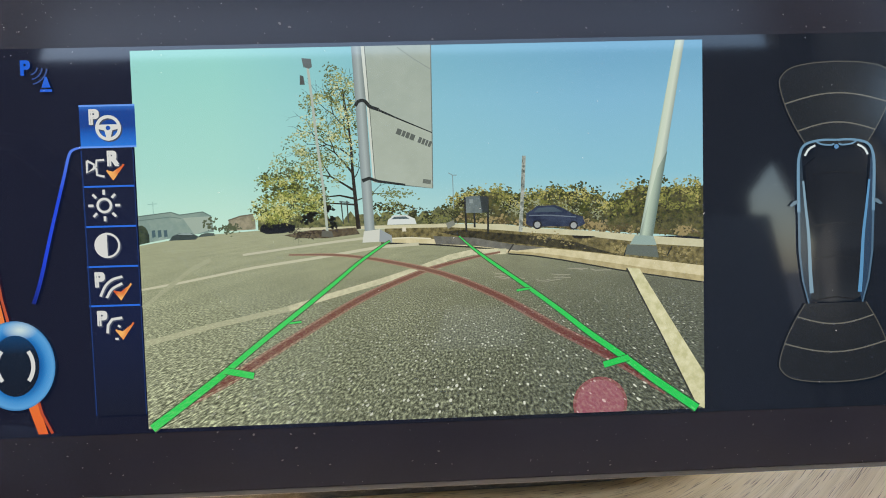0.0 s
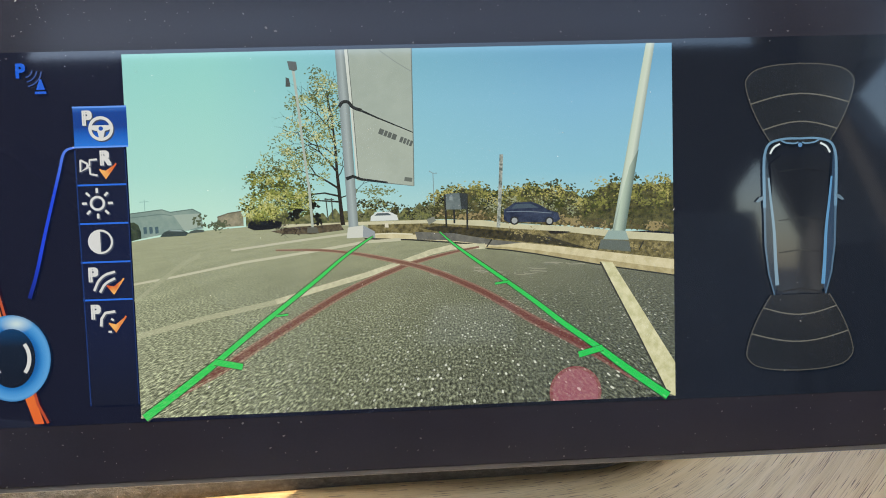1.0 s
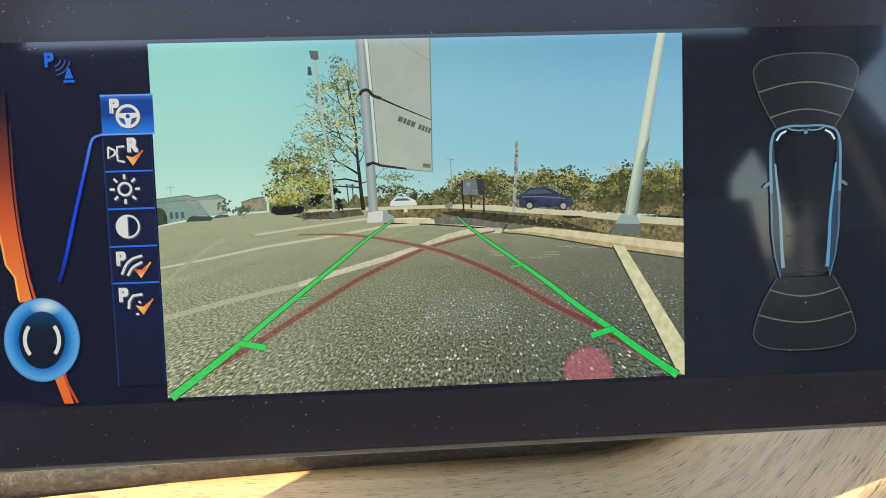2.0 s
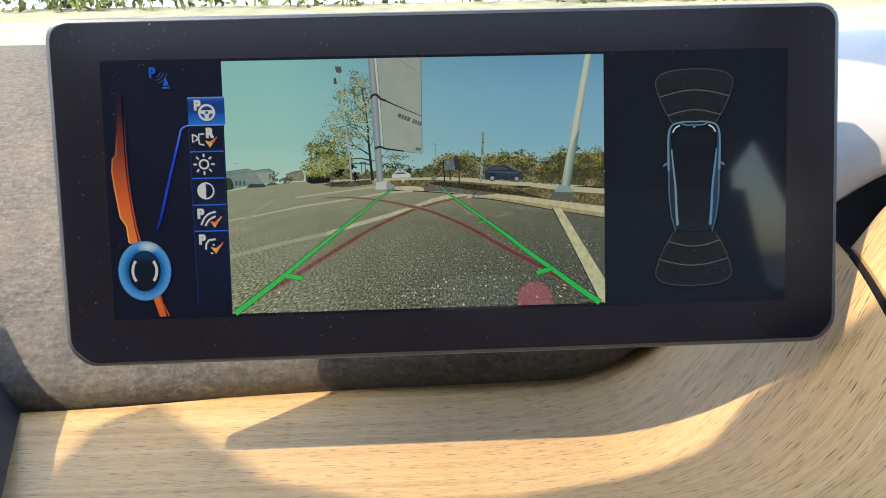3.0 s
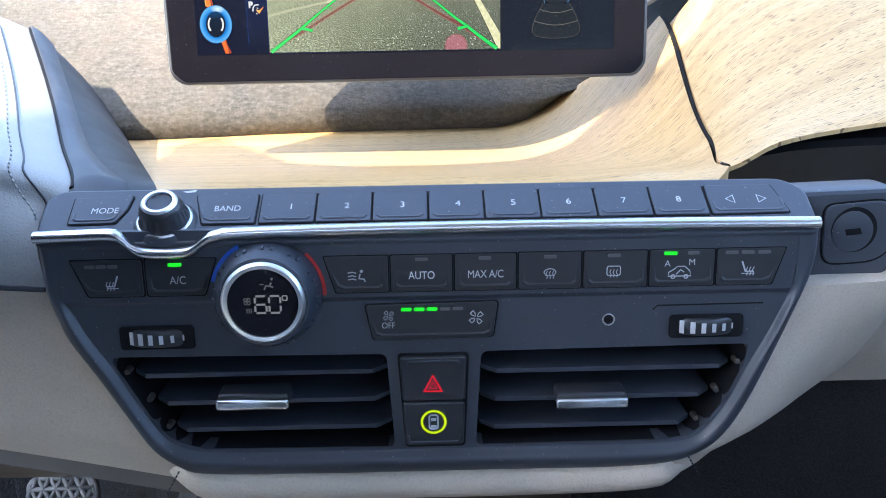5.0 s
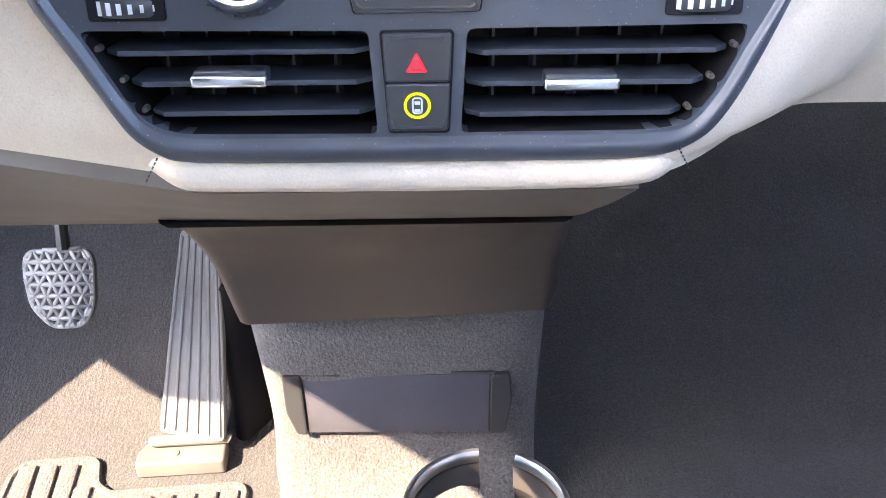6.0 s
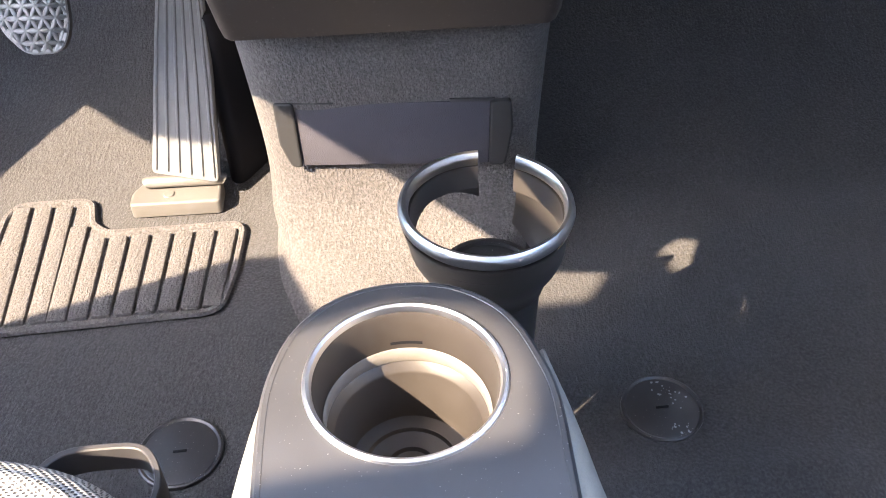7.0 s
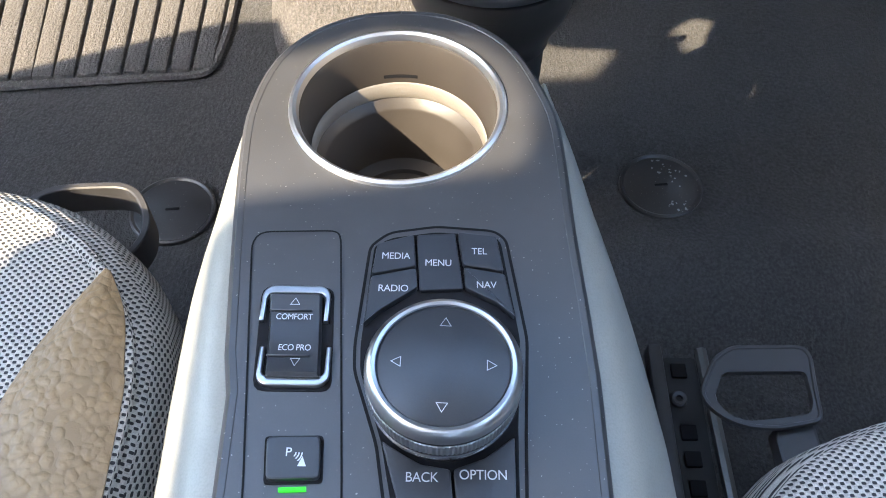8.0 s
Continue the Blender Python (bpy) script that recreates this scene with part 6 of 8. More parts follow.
shown("car_roof", area([(cx - 7.6, 14), (cx - 5, 16), (cx + 5, 16), (cx + 7.6, 14), (cx + 6.4, -18.2), (cx + 4, -19.2), (cx - 4, -19.2), (cx - 6.4, -18.2)]), lit("car_roof", lambda t: ramp(t, remap(t, sep(t, coords(t), 1), -0.019, 0.016), [(0, lin(34, 40, 44)), (0.15, lin(22, 28, 33)), (0.8, lin(17, 23, 30)), (1, lin(20, 27, 34))])))
for sg in (-1, 1):
    side_fill = [(cx + sg * 8.6, 17.4), (cx + sg * 9.3, 13), (cx + sg * 9.2, 2.8), (cx + sg * 9.0, -7), (cx + sg * 8.2, -14), (cx + sg * 6.6, -19.6), (cx + sg * 6.0, -17.1), (cx + sg * 6.4, -11), (cx + sg * 6.8, -3), (cx + sg * 7.5, 4.4), (cx + sg * 8.2, 10.4)]
    shown("car_flank", area(side_fill), pixels("car_flank", (34, 58, 82) if sg > 0 else (30, 46, 60)))
    shown("car_side", taper([tuple(p) for p in curve([(cx, 20.1), (cx + sg * 4.0, 20.1), (cx + sg * 7.6, 19.2), (cx + sg * 9.0, 17.0), (cx + sg * 9.4, 13), (cx + sg * 9.25, 2.8)], 4)], 0.5, 0.8), carl, "blue car outline")
    shown("car_side", taper([(cx + sg * 9.25, 2.8), (cx + sg * 9.05, -7), (cx + sg * 8.2, -14), (cx + sg * 6.7, -19.6)], 0.6, 0.35), pixels("car_line_dim", (76, 104, 126)))
    shown("car_side_glow", taper([tuple(p) for p in curve([(cx + sg * 8.2, 10.4), (cx + sg * 7.6, 4.4), (cx + sg * 6.8, -3), (cx + sg * 6.4, -11.4), (cx + sg * 6.0, -17.1)], 4)], 0.5, 1.0), pixels("car_glow", (88, 142, 182) if sg > 0 else (120, 148, 164)))
    shown("car_lamp", line(curve([(cx + sg * 7.8, 16.4), (cx + sg * 6.8, 18.0), (cx + sg * 5.2, 18.9)], 3), 0.5), pixels("car_lamp", (214, 222, 220)))
    shown("car_mirror", area([(cx + sg * 9.4, 5.9), (cx + sg * 10.6, 5.5), (cx + sg * 11.6, 4.4), (cx + sg * 11.0, 4.2), (cx + sg * 9.6, 4.9)]), pixels("car_mirror", (96, 118, 132)))
    shown("car_nose", line(curve([(cx + sg * 0.5, 19.2), (cx + sg * 1.4, 18.9), (cx + sg * 3.6, 19.1), (cx + sg * 4.9, 19.7)], 3), 0.4), carl)
shown("car_badge", area([(cx + 0.6 * math.cos(a * 0.7854), 18.5 + 0.6 * math.sin(a * 0.7854)) for a in range(8)]), pixels("car_badge", (92, 136, 176)))
for y, w in ((12.2, 6.0), (-0.2, 5.6), (-8.4, 5.4), (-18.4, 4.6)):
    shown("car_panel_line", line([(cx - w, y - 0.4), (cx, y + 0.3), (cx + w, y - 0.4)], 0.35), pixels("car_panel_line", (12, 16, 21)))


def dust():
    """Fine dust and lint on the glass, thickest at its upper corner over the wheel."""
    r3 = random.Random(21)
    verts, faces = [], []
    for k in range(170):
        x, y = (r3.uniform(-138, 138), r3.uniform(-60, 60)) if k < 80 else (-138 + abs(r3.gauss(0, 48)), 60 - abs(r3.gauss(0, 17)))
        s, q, n = r3.uniform(0.05, 0.13) * (2.2 if r3.random() < 0.07 else 1), r3.random() * 3.14, len(verts)
        for i in range(4):
            a = q + i * 1.571
            rr = s * (r3.uniform(0.7, 2.2) if i % 2 else r3.uniform(0.4, 0.8))
            verts.append(((x + rr * math.cos(a)) / 1000, (y + rr * math.sin(a)) / 1000, 0))
        faces.append((n, n + 1, n + 2, n + 3))
    me = bpy.data.meshes.new("tmp")
    me.from_pydata(verts, [], faces)
    bm = bmesh.new()
    bm.from_mesh(me)
    bpy.data.meshes.remove(me)
    bmesh.ops.translate(bm, vec=(0, 0, LAYER[0] + 0.00002), verts=bm.verts)
    return bm


part("dust", dust(), plain("pale_dust", (0.26, 0.25, 0.24), 0.9, bmp=0), display, "specks of pale dust on the glass", DISP, smooth=False)["kind"] = "stuff"

# ---------------------------------------------------------------- climate and audio panel
LO, UP = pose(0, -0.204, 0.55, 85.8), pose(0, -0.184, 0.612, 27)
panel = thing("climate_panel", "dark grey climate and audio control panel with air vents", "control panel", (0, -0.2, 0.50))
VENT_L = mm([(-118.6, 5.3), (-7.4, 4.2), (-5, -37.6), (-84.2, -36.8), (-93.6, -34.3), (-99.2, -30.8), (-104.5, -24.9), (-114, -6.9), (-119.4, 3)])
VENT_R = mm([(31.5, 4.6), (140.9, 5.4), (142, 3.7), (140.3, -4.5), (133.8, -18.9), (126.1, -30.4), (119.1, -35.5), (108.2, -37.3), (29, -37.6)])
# the rounded border, outer and inner edge
RIM = [((-144.4, 57), (-136, 57)), ((-144.1, 44), (-136, 44)), ((-143.3, 32.4), (-135.5, 32)), ((-139.9, 20.4), (-131.5, 22)), ((-137, 11.8), (-127, 13)), ((-127.2, -4.6), (-118.8, -0.5)), ((-117.6, -21.4), (-109.8, -17.5)),
       ((-107.6, -38.3), (-101.5, -30.5)), ((-96.4, -47.2), (-94.2, -35.6)), ((-86.9, -50.1), (-84.5, -38)), ((-62.2, -51), (-62, -38.8)), ((-12.5, -51.4), (-12.5, -38.9)), ((39.9, -51.4), (39.9, -38.8)),
       ((87.5, -51.5), (87.5, -39)), ((110.1, -50.1), (108.5, -38.6)), ((122.4, -46.6), (119.8, -36.8)), ((133.2, -39.3), (127.2, -31.2)), ((142.1, -26.2), (135.2, -19.2)), ((151.1, -6.4), (141.8, -4.8)),
       ((159, 14.2), (149.8, 11)), ((165.5, 31.8), (156.8, 28)), ((168, 43), (158.5, 43)), ((167.9, 57), (158.5, 57))]
RIM_OUT, RIM_IN = curve(mm([a for a, b in RIM]), 4), curve(mm([b for a, b in RIM]), 4)


def rim_face(i, v):
    """Across the border: a low crest along its inner half, then it rolls back."""
    a, b = RIM_IN[int(i)], RIM_OUT[int(i)]
    q = a.lerp(b, v)
    h = along([(0.022, 0.0016), (0.031, 0.0)], a.y)
    z = glide([(0, -0.0012 if h > 0.0008 else -0.0012 * h / 0.0008), (0.28, h), (0.5, h * 0.75), (0.75, -0.0008), (0.92, -0.0032), (1, -0.0062)], v)
    return (q.x, q.y, z)


part("faceplate", holed([(q.x, q.y) for q in RIM_IN], [soften(VENT_L, 0.003, 3), soften(VENT_R, 0.003, 3)], -0.012, -0.0012), M["panel"], panel, "matt dark grey faceplate", LO, smooth=False)
part("panel_rim", sheet(rim_face, list(range(len(RIM_IN))), steps(0, 1, 12), 0.006, (0, 0, -1)), M["panel"], panel, "rounded border of the panel", LO)
part("key_band", prism(mm([(-136, 58), (158.5, 58), (158.5, 43), (157, 29.4), (-135.3, 29.4), (-136, 44)]), -0.004, 0), M["panel"], panel, "raised band behind the row of keys", LO, smooth=False)
part("band_slope", sheet(lambda x, v: (x, 0.0295 - 0.0024 * v, -0.0012 * v * v * (3 - 2 * v)), steps(-0.134, 0.1568, 4), steps(0, 1, 6), 0.001), M["panel"], panel, m=LO)
# Black back sheet and walls stand in for the vents' shaded depth.
part("vent_shade_sheet", prism(mm([(-135, 22), (156, 22), (120, -46), (-100, -46)]), -0.062, -0.055), M["groove"], panel, m=LO)
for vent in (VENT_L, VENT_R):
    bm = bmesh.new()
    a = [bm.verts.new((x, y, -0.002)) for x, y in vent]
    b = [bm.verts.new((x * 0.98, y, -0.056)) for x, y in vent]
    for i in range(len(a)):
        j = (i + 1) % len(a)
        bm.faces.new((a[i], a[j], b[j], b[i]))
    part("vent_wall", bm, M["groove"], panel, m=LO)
top_outline = mm([(-146.8, 8), (-141, 13.4), (159, 13), (168, 6), (167.2, -19.5), (-144.2, -19.5)])
part("upper_face", prism(soften(top_outline, 0.005, 4), -0.016, 0, 0.0014, 3), M["panel"], panel, "sloped upper face of the panel", UP)


def strip_pt(u, v):
    p = strip_pt.run[int(u)]
    a = v * math.pi
    return (p.x, p.y + 0.0024 * math.cos(a), 0.0008 + 0.0030 * math.sin(a))


strip_pt.run = curve(mm([(-143, 56.6), (-130, 56.8), (-113, 57), (-108, 54.5), (-104, 51), (-99, 49.5), (-86, 49.5), (-81, 51), (-77, 54), (-72, 56), (-60, 57), (0, 57.5), (60, 57.5), (120, 57), (165.5, 56.5)]), 4)
part("chrome_strip", sheet(strip_pt, list(range(len(strip_pt.run))), steps(0, 1, 8), 0.001), M["chrome"], panel, "satin chrome strip dipping under the volume knob", LO)


def key(name, pts, m, h=0.0008, r=0.0012, label="", bev=0.0003, mat="button", lipbar=True):
    """A push button in a dark groove, with a moulded lip near its lower edge."""
    gp = soften(mm(pts), r, 3)
    c = Vector((sum(x for x, _ in gp) / len(gp), sum(y for _, y in gp) / len(gp)))
    big = [tuple(c + (Vector(p) - c) * 1.0 + (Vector(p) - c).normalized() * 0.0003) for p in gp]
    small = [tuple(Vector(p) - (Vector(p) - c).normalized() * 0.0004) for p in gp]
    k = part(name, prism(small, 0, h, min(bev, r * 0.3)), M[mat], panel, label, m)
    part("groove", prism(big, -0.0025, 0.0003), M["groove"], k, m=m)
    if lipbar:
        lo = min(y for _, y in pts)
        xs = [x for x, y in pts if y < lo + 3]
        a, b = min(xs), max(xs)
        sa, sb = (min(x for x, _ in pts) - a) / 16, (max(x for x, _ in pts) - b) / 16
        arm = lo + (9.5 if lipbar is True else 2.7)
        bm = bmesh.new()
        rows = []
        for d, z in ((1.5, 0.0), (1.9, 0.0004), (2.2, 0.0004), (2.9, 0.0)):
            u = [(a + d + sa * 12, arm, 0.0), (a + d + sa * 4, lo + d + 1.2, z), (a + d + 1.4, lo + d, z), (b - d - 1.4, lo + d, z), (b - d + sb * 4, lo + d + 1.2, z), (b - d + sb * 12, arm, 0.0)]
            rows.append([bm.verts.new((x / 1000, y / 1000, h + dz - 0.00005)) for x, y, dz in u])
        for p, q in zip(rows, rows[1:]):
            for i in range(len(p) - 1):
                bm.faces.new((p[i], p[i + 1], q[i + 1], q[i]))
        part("key_lip", bm, M[mat], k, m=m, smooth=False)
    return k


def legend(bm, k, m, mat="white", h=0.0010, label=""):
    bmesh.ops.translate(bm, vec=(0, 0, h), verts=bm.verts)
    return part("legend", bm, M[mat], k, label, m, smooth=False)


# upper row
k = key("mode_button", [(-134.3, 7.5), (-110, 8.3), (-111, 0), (-114.5, -8), (-133.5, -8.4)], UP, label="button marked MODE", mat="panel")
legend(text_bm("MODE", 0.0046, 0, 0, 0, wide=0.86, at=(-0.1200, -0.0010)), k, UP)
k = key("band_button", [(-84.5, 8), (-58.5, 8), (-58.5, -9.5), (-80, -9.5)], UP, label="button marked BAND", mat="panel")
legend(text_bm("BAND", 0.0046, 0, 0, 0, wide=0.86, at=(-0.0705, -0.001)), k, UP)
for i in range(8):
    x0 = -57.3 + 22.8 * i
    k = key("preset_button", [(x0, 8), (x0 + 22.5, 8), (x0 + 22.5, -9.5), (x0, -9.5)], UP, r=0.001, lipbar=2, label="preset button marked %d" % (i + 1), mat="panel")
    legend(text_bm(str(i + 1), 0.0047, (x0 + 12.6 - 0.2 * i) / 1000, -0.0006, 0), k, UP)
k = key("seek_button", [(125.4, 8), (153.5, 8), (157.5, -9), (125.4, -9.5)], UP, label="seek button with two arrows", mat="panel")
for cx0, s in ((134.5, -1), (147.5, 1)):
    legend(stroke(mm([(cx0 + s * 1.8, -1), (cx0 - s * 1.6, 1.3), (cx0 - s * 1.6, -3.3)]), 0.0005, 0, 0, True), k, UP)
# volume knob
KN = UP @ pose(-0.0945, -0.0074, -0.0008)
knob = part("volume_knob", lathe([(0, 0.0116), (0.0049, 0.0116), (0.0054, 0.0122), (0.0068, 0.0121), (0.0077, 0.0112), (0.0086, 0.0094), (0.0094, 0.0036), (0.0098, 0.0028), (0.0100, 0.0)], 56), M["button"], panel, "black volume knob with a chrome ring", KN)
part("knob_ring", lathe([(0.0051, 0.0119), (0.0053, 0.0127), (0.0064, 0.0127), (0.0071, 0.0120), (0.0073, 0.0112)], 56), M["ring_bright"], knob, "satin chrome ring", KN)
part("knob_collar", lathe([(0.0098, 0.0), (0.0100, 0.0028), (0.0112, 0.0027), (0.0124, 0.0012), (0.0130, 0.0)], 48), M["panel"], knob, m=KN)
part("knob_foot_ring", lathe([(0.0097, 0.0028), (0.0102, 0.0033), (0.0110, 0.0029), (0.0112, 0.0025)], 48), M["chrome"], knob, "thin chrome foot ring", KN)
for i in range(0, 48, 2):
    a = 2 * math.pi * i / 48
    part("knob_rib", box(0.0003, 0.0007, 0.0050), M["button"], knob, m=KN @ pose(0.0090 * math.cos(a), 0.0090 * math.sin(a), 0.0064, 0, -8, 360 * i / 48), smooth=False)
legend(stroke([(0.0018 * math.cos(a), -0.0012 + 0.0018 * math.sin(a)) for a in [radians(125 + 290 * i / 12) for i in range(13)]], 0.0004, 0, 0), panel, UP @ pose(-0.1043, -0.0130, -0.0002))
legend(stroke([(0, 0), (0, 0.0014)], 0.0004, 0, 0), panel, UP @ pose(-0.1043, -0.0130, -0.0002))
part("volume_wedge", flat(mm([(-91, 10.6), (-85, 11.6), (-85.5, 10.2), (-88.6, 9.8)]), 0.0003), M["white"], panel, m=UP, smooth=False)


# second row
def shrunk(bm, cx, cy, f):
    """Scales a symbol about its middle, given in millimetres."""
    for v in bm.verts:
        v.co.x, v.co.y = cx / 1000 + (v.co.x - cx / 1000) * f, cy / 1000 + (v.co.y - cy / 1000) * f
    return bm


def seat_icon(cx, cy, flip=1):
    f = flip
    b = [stroke(mm([(cx + f * 3.0, cy + 3.4), (cx + f * 1.2, cy - 1.6), (cx - f * 2.6, cy - 1.6)]), 0.0008, 0, 0), stroke(mm([(cx + f * 3.0, cy - 2.6), (cx - f * 2.6, cy - 2.6)]), 0.0004, 0, 0)]
    for i in range(3):
        x = cx - f * (2.4 - i * 1.5)
        b.append(stroke(mm([(x, cy - 3.6), (x + 0.5, cy - 2.4), (x - 0.3, cy - 1.0), (x + 0.4, cy + 0.6)]), 0.00045, 0, 0))
    return merge(*b)


def led(x, y, k, on, w=4.6):
    part("indicator", prism(rounded(w / 1000, 0.0013, 0.0004, 2, x / 1000, y / 1000), 0.001, 0.0016), M["green" if on else "faint"], k, "lit green indicator" if on else "", LO, smooth=False)


k = key("seat_heat_button", [(-131, 47), (-102.4, 47), (-102.4, 31.5), (-125, 31.5)], LO, label="seat heating button")
legend(shrunk(seat_icon(-115, 37.5, 1), -115, 37.5, 0.85), k, LO)
for dx in (-123, -118.5, -114):
    led(dx, 44.3, k, False, 3.8)
k = key("ac_button", [(-101.6, 47), (-73, 47), (-78.5, 31.5), (-101.6, 31.5)], LO, label="button marked A/C with a lit green lamp")
legend(text_bm("A/C", 0.0046, 0, 0, 0, wide=0.86, at=(-0.0888, 0.0380)), k, LO)
led(-89.5, 44.6, k, True, 5.2)
names = ["airflow_button", "auto_button", "max_ac_button", "front_defrost_button", "rear_defrost_button", "recirculation_button", "seat_heat_button"]
labels = ["airflow direction button", "button marked AUTO", "button marked MAX A/C", "windscreen defrost button", "rear window defrost button", "recirculation button with a lit green lamp", "seat heating button"]
XS = [-31.5, -5, 20.5, 46, 72, 98.5, 125.5, 154]
row_keys = []
for i in range(7):
    a, b = XS[i] + 0.3, XS[i + 1] - 0.3
    lo_a, lo_b = (a + 4.5 if i == 0 else a), (b - 5 if i == 6 else b)
    row_keys.append(key(names[i], [(a, 46.6), (b, 46.6), (lo_b, 31.2), (lo_a, 31.2)], LO, label=labels[i], r=0.0008))
k = row_keys[0]
legend(shrunk(merge(flat(mm([(-19.6 + 1.0 * math.cos(a * 0.785) + 4.2, 41.4 + 1.0 * math.sin(a * 0.785)) for a in range(8)]), 0), stroke(mm([(-16.2, 39.8), (-17.0, 36.8), (-13.8, 36.4), (-13.4, 34.8)]), 0.0009, 0, 0),
             *[stroke(mm([(-23.6, y), (-20.8, y + 0.5), (-18.6, y - 0.2)]), 0.0007, 0, 0) for y in (40.4, 38.2, 36.2)]), -17.5, 38.2, 0.66), k, LO)
legend(text_bm("AUTO", 0.0045, 0, 0, 0, wide=0.84, at=(0.0078, 0.0380)), row_keys[1], LO)
led(7.8, 44.8, row_keys[1], False, 5)
legend(text_bm("MAX A/C", 0.0045, 0, 0, 0, 0.95, wide=0.82, at=(0.0333, 0.0380)), row_keys[2], LO)
led(33, 44.8, row_keys[2], False, 5)
for i, cx0 in ((3, 59), (4, 84.5)):
    led(cx0, 44.8, row_keys[i], False, 5)
    out = arc(cx0, 37.2, 4.2, 25, 155, 8, 3.6) + [(cx0 - 2.6, 36.4), (cx0 + 2.6, 36.4)] if i == 3 else rounded(8.4, 6.0, 1.2, 3, cx0, 38.6)
    legend(shrunk(merge(stroke(mm(out), 0.0006, 0, 0, True), *[stroke(mm([(x, 34.4), (x + 0.5, 36), (x - 0.4, 37.6), (x + 0.3, 39.4)]), 0.0005, 0, 0) for x in (cx0 - 2, cx0, cx0 + 2)]), cx0, 37.9, 0.64), row_keys[i], LO)
led(107, 45.2, row_keys[5], True, 5.2)
led(116.2, 45.2, row_keys[5], False, 4.4)
legend(text_bm("A", 0.0036, 0.1060, 0.0408, 0), row_keys[5], LO)
legend(text_bm("M", 0.0036, 0.1158, 0.0412, 0), row_keys[5], LO)
legend(merge(stroke(mm([(106.4, 35.6), (106.6, 37.2), (108.6, 38.4), (110, 39.6), (113, 39.6), (115, 37.8), (115.6, 35.6)]), 0.00045, 0, 0, True),
             *[stroke([(x / 1000 + 0.0008 * math.cos(a * 0.785), 0.0354 + 0.0008 * math.sin(a * 0.785)) for a in range(8)], 0.0005, 0, 0, True) for x in (108.4, 113.6)], stroke(mm([(109.6, 36.4), (111.4, 38.2), (112.8, 37.2)]), 0.0005, 0, 0)), row_keys[5], LO)
for dx in (131.5, 138, 144.5):
    led(dx, 45.0, row_keys[6], False, 5)
legend(shrunk(seat_icon(138.5, 38.4, -1), 138.5, 38.0, 0.85), row_keys[6], LO)
# temperature dial
TD = LO @ pose(-0.0535, 0.0318, -0.001) @ Matrix.Diagonal((1.03, 1.03, 0.85, 1))
dial = part("temperature_dial", lathe([(0, 0.0150), (0.0150, 0.0152), (0.0162, 0.0160), (0.0172, 0.0155), (0.0186, 0.0125), (0.0203, 0.0060), (0.0208, 0.0030), (0.0210, -0.001)], 72), M["panel"], panel, "large temperature dial with a chrome ring and lit readout", TD)
part("dial_face", lathe([(0, 0.0166), (0.0135, 0.0166), (0.0137, 0.0150)], 56), M["bezel"], dial, "black glass readout", TD)
part("dial_ring", lathe([(0.0132, 0.0160), (0.0134, 0.0174), (0.0148, 0.0178), (0.0157, 0.0168), (0.0161, 0.0152)], 72), M["ring_bright"], dial, "satin chrome ring", TD)
for i in range(36):
    if i % 3 != 1:
        a = 360 * i / 36
        part("dial_grip", box(0.0030, 0.0012, 0.0016, 0.0004), M["panel"], dial, m=TD @ pose(0.0196 * math.cos(radians(a)), 0.0196 * math.sin(radians(a)), 0.0086, 0, 72, a))
SEG = {"6": "afedcg", "0": "abcdef"}


def digit(ch, x, y, w=4.4, h=7.2):
    spots = dict(a=[(0, 1), (1, 1)], b=[(1, 1), (1, 0.5)], c=[(1, 0.5), (1, 0)], d=[(0, 0), (1, 0)], e=[(0, 0.5), (0, 0)], f=[(0, 1), (0, 0.5)], g=[(0, 0.5), (1, 0.5)])
    segs = []
    for s in SEG[ch]:
        (ax, ay), (bx, by) = spots[s]
        k = 0.08
        ax, bx = ax + (k if ax < bx else 0), bx - (k if ax < bx else 0)
        ay, by = ay - (k if ay > by else 0), by + (k if ay > by else 0)
        segs.append(stroke(mm([(x + ax * w, y + ay * h), (x + bx * w, y + by * h)]), 0.0008, 0, 0))
    return merge(*segs)


for bm in (digit("6", -2.9, -3.8, 4.2, 6.6), digit("0", 2.4, -3.8, 4.2, 6.6)):
    legend(bm, dial, TD, "lcd", 0.0168, "lit digit of the readout")
legend(stroke(mm(rounded(1.7, 1.8, 0.3, 2, 8.3, 1.9)), 0.0005, 0, 0, True), dial, TD, "lcd", 0.0168)
legend(merge(stroke(mm([(3.6, 8.0), (3.0, 6.6), (4.3, 6.3)]), 0.0008, 0, 0), stroke(mm([(3.0, 6.6), (1.6, 6.8), (0.9, 5.2)]), 0.0006, 0, 0), stroke(mm([(-0.8, 7.4), (0.8, 7.4)]), 0.0004, 0, 0), flat(mm([(3.9 + 0.6 * math.cos(a), 9.4 + 0.6 * math.sin(a)) for a in range(6)]), 0)), dial, TD, "lcd_dim", 0.0168)
legend(merge(*[stroke(mm([(-5.8 + 0.9 * math.cos(radians(a)) + 0.65 * math.cos(b * 1.05), 0.8 + 0.9 * math.sin(radians(a)) + 0.65 * math.sin(b * 1.05)) for b in range(6)]), 0.0003, 0, 0, True) for a in (45, 135, 225, 315)], *[stroke(mm([(-6.2 + 0.8 * i, -3.9), (-6.0 + 0.8 * i, -3.0), (-6.2 + 0.8 * i, -2.0)]), 0.0003, 0, 0) for i in (0, 1, 2)]), dial, TD, "lcd_dim", 0.0168)
